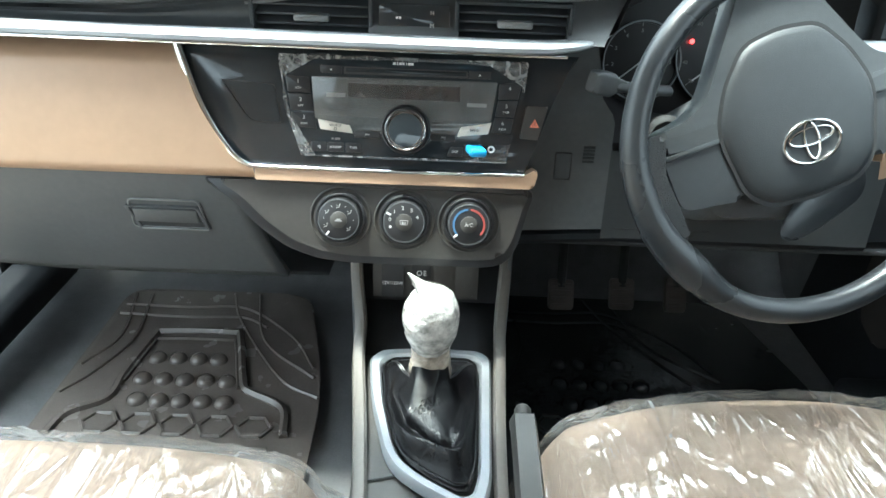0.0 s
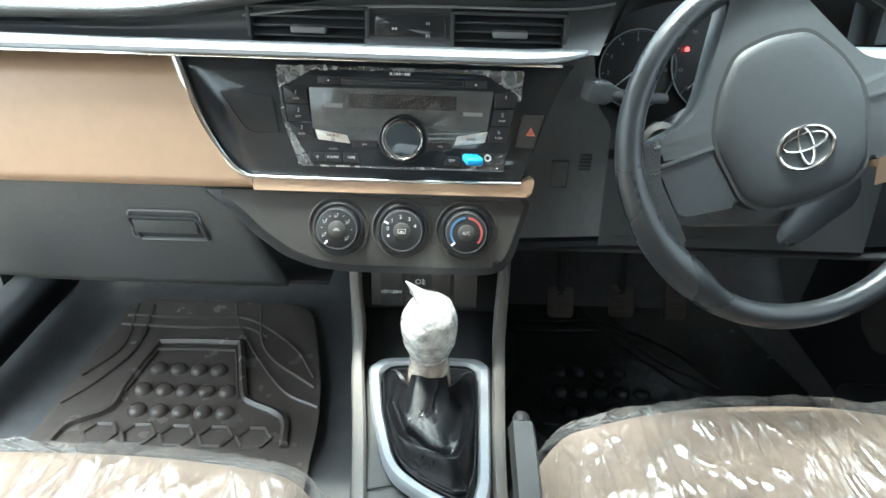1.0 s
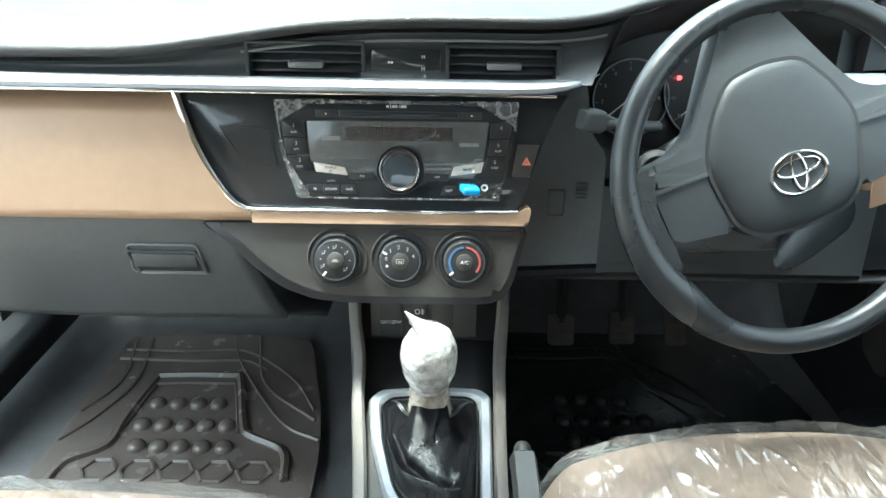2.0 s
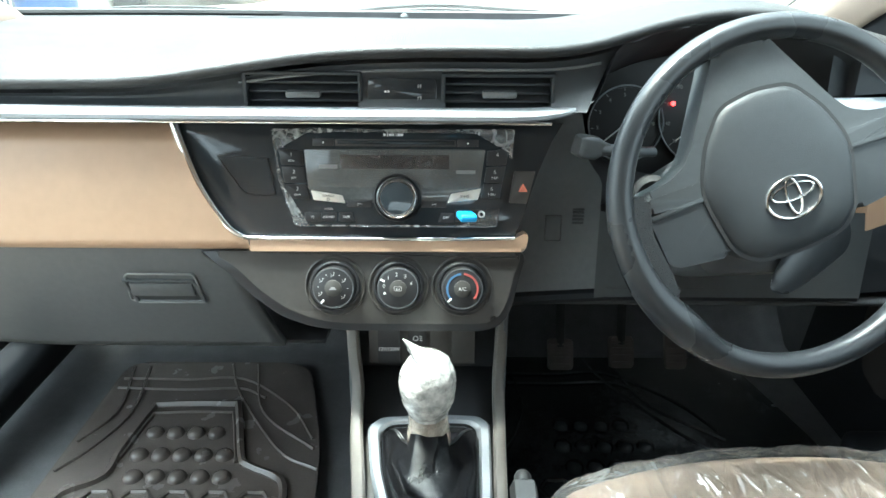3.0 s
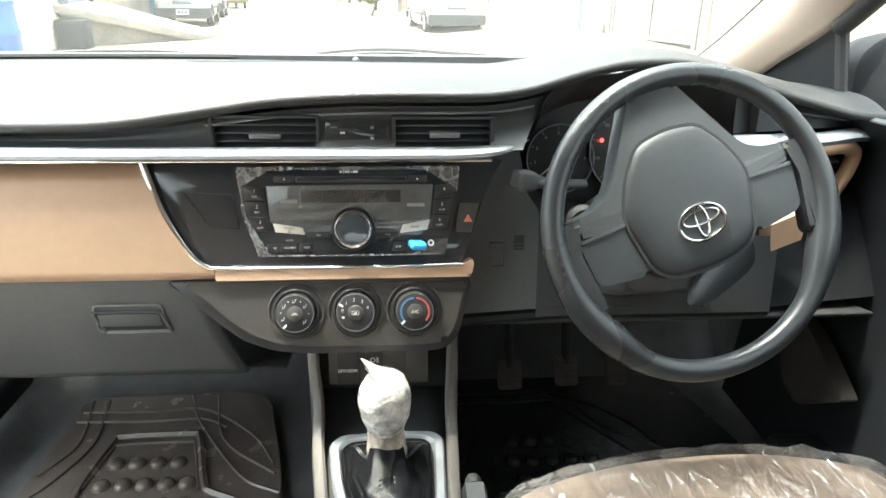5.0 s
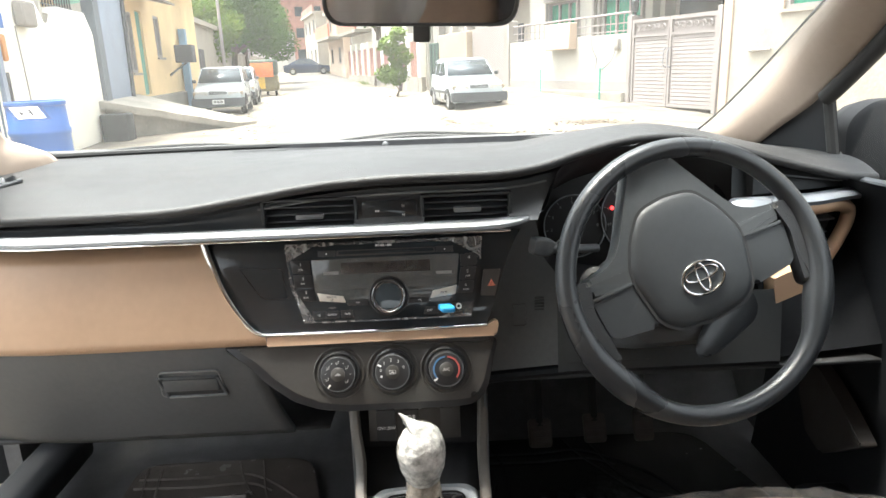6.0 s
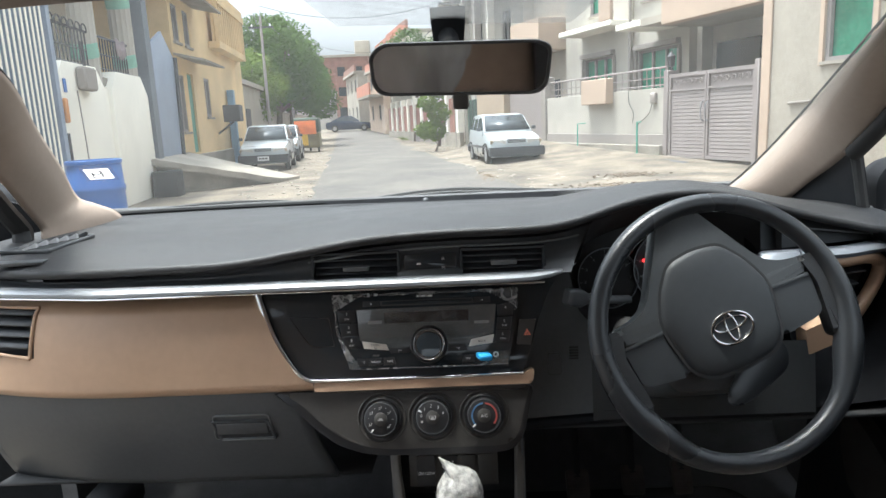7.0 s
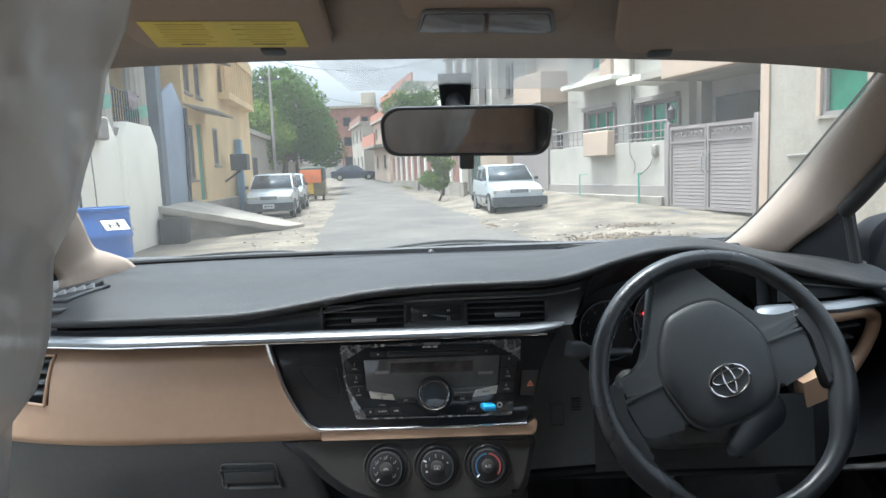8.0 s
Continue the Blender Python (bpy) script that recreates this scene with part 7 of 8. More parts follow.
part("pilaster", slab(RF, 1.88, 1.997, 6.45, 7.10, 0.1, 7.2, 0.01), WHITE_WALL, house)
part("down_pipe", tube([RF @ Vector((1.80, 6.36, 0.3)), RF @ Vector((1.80, 6.36, 7.2))], 0.05, 8), GREY_PLINTH, house, "grey downpipe")
part("roof", slab(RF, 1.5, 8, -0.8, 10.6, 7.2, 7.4), BARE_CONCRETE, house)
part("side_wall", slab(RF, 2.25, 8, 10.4, 10.6, 0.1, 7.2), CREAM_WALL, house)

nb = thing("neighbour_house", "grey shaded house with a peach box balcony", "house", RF @ Vector((3, 13, 0.4)))
part("wall", slab(RF, 2.2, 2.45, 10.7, 15.0, 0.2, 7.4), BARE_CONCRETE, nb)
part("wall", slab(RF, 2.45, 8, 14.8, 15.0, 0.2, 7.4), BARE_CONCRETE, nb)
part("box_balcony", slab(RF, 1.0, 2.197, 10.8, 13.2, 3.62, 4.75, 0.02), PINK_WALL, nb, "peach box balcony")
part("gate_pillar", slab(RF, -0.06, 0.30, 8.32, 8.62, 0.3, 2.5, 0.02), GREY_PLINTH, nb, "grey gate pillar")
part("gate_sheet", slab(RF, 0.05, 0.10, 8.62, 11.6, 0.5, 2.4), GATE_PAINT, nb, "grey sheet gate")
part("gate_pillar", slab(RF, -0.06, 0.30, 11.6, 11.9, 0.4, 2.6, 0.02), GREY_PLINTH, nb)
part("door_opening", slab(RF, 2.12, 2.197, 11.4, 12.8, 0.4, 2.6), IRON, nb)
part("roof", slab(RF, 1.8, 8, 10.6, 15.1, 7.4, 7.6), BARE_CONCRETE, nb)

RF2 = SPIN @ pose(2.3, 26.5, GZ, 0, 0, 13)


def row_house(label, x, s0, s1, h, m_, rows_, glass, balcony=None, trim=None, gh=0.0, per=3.0):
    hs = thing("row_house", label, "house", RF2 @ Vector((x + 2, (s0 + s1) / 2, gh)), "row of houses")
    holes = []
    k = max(2, int((s1 - s0) / per))
    for h0, h1 in rows_:
        for i in range(k):
            c = lerp(s0, s1, (i + 0.5) / k)
            holes.append((c - 0.55, c + 0.55, h0, h1))
    part("wall", holed(RF2, x, x + 0.25, s0, s1, gh, h, holes), m_, hs)
    part("wall", slab(RF2, x + 0.25, x + 7, s0, s0 + 0.25, gh, h), m_, hs)
    part("wall", slab(RF2, x + 0.25, x + 7, s1 - 0.25, s1, gh, h), m_, hs)
    part("roof", slab(RF2, x - 0.3, x + 7.2, s0 - 0.1, s1 + 0.1, h, h + 0.2), BARE_CONCRETE, hs)
    part("parapet", slab(RF2, x - 0.2, x - 0.05, s0, s1, h + 0.2, h + 0.8), trim or m_, hs)
    for q in holes:
        window(hs, RF2, x, *q, glass, True, 2)
    if balcony:
        for h0 in balcony:
            part("balcony", slab(RF2, x - 1.1, x - 0.003, s0 + 0.2, s1 - 0.2, h0, h0 + 0.18), CEMENT, hs)
            part("balcony_front", slab(RF2, x - 1.1, x - 0.98, s0 + 0.2, s1 - 0.2, h0 + 0.18, h0 + 1.1), trim or m_, hs)
    return hs


RED_ORANGE = mat("red_orange_balcony", (0.42, 0.17, 0.11), 0.7, var=0.15, scale=1.0)
FENCE_BROWN = mat("red_brown_fence", (0.24, 0.12, 0.09), 0.8, var=0.2, scale=1.5)
hs = row_house("grey-white house with tall porch columns", 1.6, 0.0, 8.0, 7.0, WHITE_WALL, [(1.2, 2.6), (4.4, 5.8)], DARK_GLASS, None, None, 0.0)
for i in range(5):
    part("porch_column", slab(RF2, 0.2, 0.5, 0.3 + i * 1.8, 0.6 + i * 1.8, 0.0, 6.8, 0.02), GREY_PLINTH if i % 2 else WHITE_WALL, hs, "square porch column")
part("porch_slab", slab(RF2, 0.1, 1.6, 0.0, 8.0, 6.8, 7.0), CEMENT, hs)
row_house("cream house with flat roof", 1.2, 9.0, 14.5, 4.6, CREAM_WALL, [(1.4, 2.6)], DARK_GLASS, None, None, 0.1)
sg = thing("green_gate", "dark green sheet-metal side gate between beige walls", "gate", RF2 @ Vector((0, 1.8, 0)))
part("leaf", slab(RF2, -0.06, 0.0, 1.0, 2.7, 0.05, 2.1, 0.01), mat("dark_green_gate_paint", (0.035, 0.075, 0.055), 0.5, var=0.15, scale=2), sg, "dark green sheet leaf")
for q in (1.35, 1.85, 2.35):
    part("rib", slab(RF2, -0.085, -0.063, q - 0.03, q + 0.03, 0.1, 2.05), IRON, sg)
part("side_wall", slab(RF2, -0.15, 0.12, -2.4, 0.97, 0.0, 2.35, 0.02), mat("beige_wall_paint", (0.36, 0.285, 0.21), 0.9, var=0.12, scale=0.9, bump=0.3, bscale=20), sg, "weathered beige wall")
fen = thing("brown_fence", "red-brown boundary fence along the verge", "fence", RF2 @ Vector((0, 16, 0.2)))
part("base_wall", slab(RF2, -0.1, 0.1, 4.0, 24.0, 0.0, 0.7), CEMENT, fen)
for i in range(40):
    q = 4.1 + i * 0.5
    part("panel" if i % 4 else "post", slab(RF2, -0.05 if i % 4 else -0.14, 0.03 if i % 4 else 0.14, q, q + (0.42 if i % 4 else 0.36), 0.7, 2.3 if i % 4 else 2.7), FENCE_BROWN if i % 4 else CREAM_WALL, fen)
row_house("house with red-orange balcony panels", 0.6, 18.0, 26.0, 7.0, CREAM_WALL, [(1.6, 2.8), (4.6, 5.9)], DARK_GLASS, [3.4, 5.9], RED_ORANGE, 0.3)
row_house("peach house with red-orange balconies", 0.2, 27.5, 36.0, 5.6, PINK_WALL, [(1.6, 2.8), (4.2, 5.2)], DARK_GLASS, [3.4], RED_ORANGE, 0.4)
row_house("cement-faced house with brick parapet", -0.5, 38.0, 48.0, 6.0, BARE_CONCRETE, [(1.8, 3.0), (4.4, 5.6)], DARK_GLASS, None, BRICK, 0.6)
bh = thing("brick_block", "tall brown brick block closing the street", "building", (-15.5, 122, 0.6))
part("wall", box(9.5, 9, 12.0, SPIN @ pose(-15.2, 123, 6.6)), BRICK, bh)
for i in range(3):
    for j in range(3):
        part("window", box(1.3, 0.12, 1.5, SPIN @ pose(-18.2 + i * 3, 118.46, 3.4 + j * 3.4)), DARK_GLASS, bh)
part("roof", box(10.1, 9.6, 0.4, SPIN @ pose(-15.2, 123, 12.8)), BARE_CONCRETE, bh)
part("water_tank", box(2.6, 2.4, 2.6, SPIN @ pose(-11.6, 122, 14.2), 0.2), BARE_CONCRETE, bh)
wb = thing("white_block", "low white block at the street's end", "building", (-12, 96, 0.6))
part("wall", box(6.0, 7, 7.2, SPIN @ pose(-8.6, 99, 4.2)), WHITE_WALL, wb)
for i in range(2):
    part("window", box(1.2, 0.12, 1.6, SPIN @ pose(-10.2 + i * 3, 95.46, 2.6)), DARK_GLASS, wb)
    part("window", box(1.2, 0.12, 1.2, SPIN @ pose(-10.2 + i * 3, 95.46, 5.6)), DARK_GLASS, wb)
part("roof", box(6.4, 7.4, 0.3, SPIN @ pose(-8.6, 99, 7.95)), BARE_CONCRETE, wb)
wb2 = thing("white_block", "pale green and white block at the street's end", "building", (-18, 90, 0.6))
part("wall", box(7.0, 7, 5.0, SPIN @ pose(-17.0, 94, 3.1)), WHITE_WALL, wb2)
part("roof", box(7.4, 7.4, 0.3, SPIN @ pose(-17.0, 94, 5.75)), BARE_CONCRETE, wb2)
for i in range(2):
    part("window", box(1.2, 0.12, 1.4, SPIN @ pose(-18.6 + i * 3, 90.46, 3.6)), DARK_GLASS, wb2)

# ---- left-hand side ----
wv = bmesh.new()
grid(lambda u, v: LFT @ Vector((0.05 + 0.03 * (1 if math.sin(u * 6.2832 * 42) > 0 else -1) * min(1, abs(math.sin(u * 6.2832 * 42)) * 2.5), lerp(-7.0, -1.05, u), lerp(0.1, 4.2, v))), 420, 1, wv)
cg = thing("corrugated_gate", "blue-grey corrugated metal gate with white ribs", "gate", LFT @ Vector((0, -4, 0)))
part("sheet", wv, mat("corrugated_sheet_paint", (0.17, 0.22, 0.28), 0.5, var=0.15, scale=1.5, stretch=(1, 1, 0.2)), cg)
for i in range(42):
    s = -7.0 + (i + 0.25) * 5.95 / 42
    part("rib", slab(LFT, 0.082, 0.090, s - 0.026, s + 0.026, 0.12, 4.18), CREAM_WALL, cg)
part("frame", slab(LFT, 0.0, 0.12, -1.05, -0.93, 0.05, 4.3), STEEL_BLUE, cg)
part("bolt", tube([LFT @ Vector((0.10, -0.85, 0.75)), LFT @ Vector((0.10, -0.85, 1.35))], 0.03, 6), IRON, cg)

lw = thing("white_villa", "white house with chamfered wall panels, fluted columns and balcony", "house", LFT @ Vector((-2, 1, 0)))
part("wall", slab(LFT, -0.25, -0.02, -0.93, 3.45, -0.1, 2.12), CREAM_WALL, lw)
for s0, s1 in ((-0.9, 1.05), (1.35, 3.38)):
    pts = [(s0, 0.0), (s1, 0.0), (s1, 2.05), (s1 - 0.35, 2.42), (s0 + 0.30, 2.42), (s0, 2.1)]
    part("wall_panel", prism(pts, 0.30, LFT @ pose(0.06, 0, 0) @ Matrix(((0, 0, 1, 0), (1, 0, 0, 0), (0, 1, 0, 0), (0, 0, 0, 1))), 0.015), CREAM_WALL, lw, "smooth chamfered white panel")
for s in (1.12, 3.12):
    n_ = 28
    ring = [Vector((math.cos(2 * math.pi * i / n_) * (0.21 if i % 2 else 0.19), math.sin(2 * math.pi * i / n_) * (0.21 if i % 2 else 0.19))) for i in range(n_)]
    part("column", loft([[LFT @ Vector((-0.22 + p.x, s + p.y, h)) for p in ring] for h in (2.2, 6.0)]), WHITE_WALL, lw, "white fluted column")
    gp = mat("pale_green_paint", (0.22, 0.42, 0.33), 0.7, var=0.15, scale=3)
    for h in (2.62, 3.75):
        part("column_band", lathe([(0.215, 0), (0.22, 0.02), (0.22, 0.22), (0.215, 0.24)], LFT @ pose(-0.22, s, h, 14), 20), gp, lw, "green painted band")
part("balcony_floor", slab(LFT, -2.2, -0.05, -0.93, 6.0, 2.15, 2.3), CEMENT, lw)
part("back_wall", slab(LFT, -2.4, -2.2, -0.93, 6.0, 2.3, 6.0), CREAM_WALL, lw)
part("upper_floor", slab(LFT, -2.4, 0.1, -0.93, 6.0, 4.6, 4.9), CREAM_WALL, lw)
railing(lw, LFT, -0.12, -0.85, 3.3, 2.42, 3.02, 0.13)
for i in range(7):
    c = Vector((-0.10, -0.70 + i * 0.25, 3.05))
    part("scroll", tube([LFT @ (c + Vector((0.02, math.cos(a) * 0.10, math.sin(a) * 0.08))) for a in np.linspace(-0.6, 3.7, 12)], 0.012, 5), IRON, lw)
part("meter_box", slab(LFT, 0.07, 0.22, -0.20, 0.28, 2.00, 2.36, 0.03), GREY_PLINTH, lw, "grey electric meter box")
part("meter_arm", tube([LFT @ Vector((0.15, 0, 2.38)), LFT @ Vector((0.15, 0, 2.75))], 0.025, 6), IRON, lw)
part("blue_plate", slab(LFT, 0.07, 0.08, -0.70, -0.60, 1.95, 2.15), mat("blue_plate_paint", (0.05, 0.15, 0.45), 0.5), lw, "small blue plate")
part("orange_box", slab(LFT, 0.07, 0.13, -0.84, -0.74, 1.50, 1.86, 0.02), mat("orange_box_paint", (0.55, 0.24, 0.08), 0.6), lw, "orange letter box")
part("crack_line", tube([LFT @ Vector(p) for p in ((0.065, -0.10, 0.1), (0.065, -0.14, 1.2), (0.065, -0.2, 2.0))], 0.012, 4), GREY_PLINTH, lw)
lau = thing("laundry", "washing hung over the balcony railing", "laundry", LFT @ Vector((-0.12, 2.3, 3.0)))
part("cloth", grid(lambda u, v: LFT @ Vector((-0.08 + 0.05 * noise.noise((u * 4, v * 3, 1)), 2.25 + u * 0.5, 3.05 - v * 0.32 + 0.03 * math.sin(u * 9))), 10, 6), mat("faded_mauve_cloth", (0.26, 0.22, 0.23), 0.9, var=0.3, scale=4), lau, thick=0.01)

bd = thing("driveway_gate", "steel-blue metal gate leaf standing open over a ramp", "gate", LFT @ Vector((0, 4.8, 0.7)))
part("post", slab(LFT, -0.15, 0.12, 3.45, 3.80, 0.0, 4.2), mat("slate_post_paint", (0.13, 0.15, 0.18), 0.6, var=0.15, scale=2), bd, "dark grey gate post")
part("leaf", prism([(3.85, 0.75), (5.55, 0.75), (5.75, 3.05), (4.95, 3.55), (3.9, 3.15)], 0.06, LFT @ pose(0.05, 0, 0) @ Matrix(((0, 0, 1, 0), (1, 0, 0, 0), (0, 1, 0, 0), (0, 0, 0, 1))), 0.01), STEEL_BLUE, bd, "steel-blue sheet leaf")
part("edge", tube([LFT @ Vector((0.08, 5.6, 0.75)), LFT @ Vector((0.08, 5.8, 3.05))], 0.05, 6), IRON, bd)
rp = bmesh.new()
corners = [((0.0, 3.0), 0.80), ((2.35, 5.05), 0.10), ((2.75, 5.9), 0.06), ((0.0, 6.3), 0.80)]
topv = [rp.verts.new(LFT @ Vector((p[0], p[1], h))) for p, h in corners]
midv = [rp.verts.new(LFT @ Vector((p[0], p[1], h - 0.14))) for p, h in corners]
rp.faces.new(topv)
rp.faces.new(midv[::-1])
for i in range(4):
    rp.faces.new((topv[i], midv[i], midv[(i + 1) % 4], topv[(i + 1) % 4]))
bmesh.ops.subdivide_edges(rp, edges=rp.edges[:], cuts=6, use_grid_fill=True)
for v in rp.verts:
    v.co += Vector((noise.noise(v.co * 1.7) * 0.03, noise.noise(v.co * 1.9 + Vector((3, 0, 0))) * 0.03, noise.noise(v.co * 2.3) * 0.02))
ramp = thing("cement_ramp", "rough broken cement ramp up to the gate", "ramp", LFT @ Vector((1, 4.5, 0)))
part("slab", rp, CEMENT, ramp)
part("side", loft([[LFT @ Vector((0.02, 3.3, -0.1)), LFT @ Vector((0.02, 3.3, 0.66)), LFT @ Vector((0.02, 6.0, 0.66)), LFT @ Vector((0.02, 6.0, -0.1))], [LFT @ Vector((2.2, 5.15, -0.1)), LFT @ Vector((2.2, 5.15, 0.0)), LFT @ Vector((2.5, 5.8, 0.0)), LFT @ Vector((2.5, 5.8, -0.1))]]), CEMENT, ramp)
# near-black block added to paint the shaded opening below the ramp
part("opening_shade", box(0.5, 0.55, 0.55, LFT @ pose(0.35, 3.05, 0.25), 0.04, 2), TYRE, ramp, "near-black block for the shaded opening under the slab")

yh = thing("ochre_house", "ochre house with green doors, awnings and carved balcony", "house", LFT @ Vector((-2, 11, 0)))
part("wall", holed(LFT, -0.25, 0.0, 5.95, 15.6, 0.0, 5.4, [(6.15, 6.75, 1.3, 2.7), (7.1, 7.75, 0.75, 2.8), (9.0, 9.7, 1.7, 2.8), (6.2, 6.8, 3.5, 4.4), (7.3, 7.9, 3.5, 4.4), (12.4, 13.2, 0.7, 2.6)]), YELLOW_WALL, yh, "ochre painted front")
part("wall", slab(LFT, -6, -0.25, 5.95, 6.15, 0.0, 5.4), YELLOW_WALL, yh)
part("wall", slab(LFT, -6, -0.25, 15.4, 15.6, 0.0, 5.4), YELLOW_WALL, yh)
part("roof", slab(LFT, -6, 0.2, 5.8, 15.7, 5.4, 5.6), YELLOW_WALL, yh)
part("plinth", slab(LFT, 0.0, 0.10, 5.95, 15.6, 0.0, 0.7, 0.02), CEMENT, yh)
GREEN_PAINT = mat("green_door_paint", (0.07, 0.24, 0.17), 0.55, var=0.15, scale=4)
for q in ((6.15, 6.75, 1.3, 2.7), (9.0, 9.7, 1.7, 2.8), (6.2, 6.8, 3.5, 4.4), (7.3, 7.9, 3.5, 4.4)):
    window(yh, LFT, 0.0, *q, DARK_GLASS, True, 2, -1)
part("door", slab(LFT, -0.12, -0.06, 7.12, 7.73, 0.75, 2.78), GREEN_PAINT, yh, "green panelled door")
part("door", slab(LFT, -0.12, -0.06, 12.42, 13.18, 0.72, 2.58), STEEL_BLUE, yh, "blue metal door")
for s0, s1, h in ((6.0, 8.3, 3.02), (6.0, 8.6, 3.85 - 0.35 + 1.0)):
    part("awning", loft([[LFT @ Vector((x, s, h + dz)) for x, dz in ((0.0, 0.18), (0.75, 0.0), (0.75, -0.05), (0.0, 0.12))] for s in (s0, s1)]), CEMENT, yh, "thin sloping cement awning")
part("balcony", slab(LFT, 0.003, 0.34, 10.2, 14.8, 3.75, 3.95), YELLOW_WALL, yh, "cantilevered balcony floor")
for i in range(14):
    s = 10.22 + i * 0.34
    part("balcony_pier", slab(LFT, 0.22, 0.34, s, s + 0.12, 3.95, 5.2), YELLOW_WALL, yh)
part("balcony_rail", slab(LFT, 0.20, 0.38, 10.2, 14.8, 5.05, 5.25), YELLOW_WALL, yh)
part("balcony_back", slab(LFT, 0.12, 0.20, 10.25, 14.8, 3.95, 4.75), YELLOW_WALL, yh)
part("box_sign", slab(LFT, 0.25, 0.75, 10.0, 10.6, 1.55, 2.05, 0.02), IRON, yh, "black box on a wall bracket")
part("bracket", tube([LFT @ Vector((0.0, 10.3, 1.2)), LFT @ Vector((0.5, 10.3, 1.55))], 0.03, 6), IRON, yh)
part("blue_post", slab(LFT, 0.05, 0.25, 12.0, 12.3, 0.0, 2.6), mat("blue_post_paint", (0.16, 0.27, 0.39), 0.6, var=0.15, scale=3), yh, "blue painted post")
lv = thing("far_left_house", "grey cement house behind the trees", "house", LFT @ Vector((-2, 22, 0)))
part("wall", slab(LFT, -6, -0.6, 17.0, 27.0, 0.0, 3.2), BARE_CONCRETE, lv)
part("roof", slab(LFT, -6.2, -0.4, 16.9, 27.1, 3.2, 3.4), BARE_CONCRETE, lv)
part("door", slab(LFT, -0.6, -0.55, 19.5, 20.6, 0.0, 2.2), IRON, lv)
fw = thing("garden_wall", "long low cement wall along the street", "wall", LFT @ Vector((-0.5, 40, 0)))
part("wall", slab(LFT, -0.8, -0.6, 27.5, 62.0, 0.0, 2.2), BARE_CONCRETE, fw)
part("coping", slab(LFT, -0.85, -0.55, 27.5, 62.0, 2.2, 2.3), CEMENT, fw)

drum = thing("blue_drum", "blue plastic water drum against the wall", "drum", (-3.90, 6.4, GZ))
part("body", lathe([(0.255, 0.0), (0.275, 0.03), (0.28, 0.30), (0.292, 0.32), (0.292, 0.36), (0.28, 0.38), (0.28, 0.68), (0.292, 0.70), (0.292, 0.74), (0.28, 0.76), (0.275, 0.97), (0.262, 1.0)], pose(-3.90, 6.4, GZ), 36), BARREL_BLUE, drum)
part("rim", lathe([(0.262, 0.985), (0.285, 0.99), (0.285, 1.03), (0.262, 1.035), (0.250, 1.0)], pose(-3.90, 6.4, GZ), 36), BARREL_BLUE, drum)

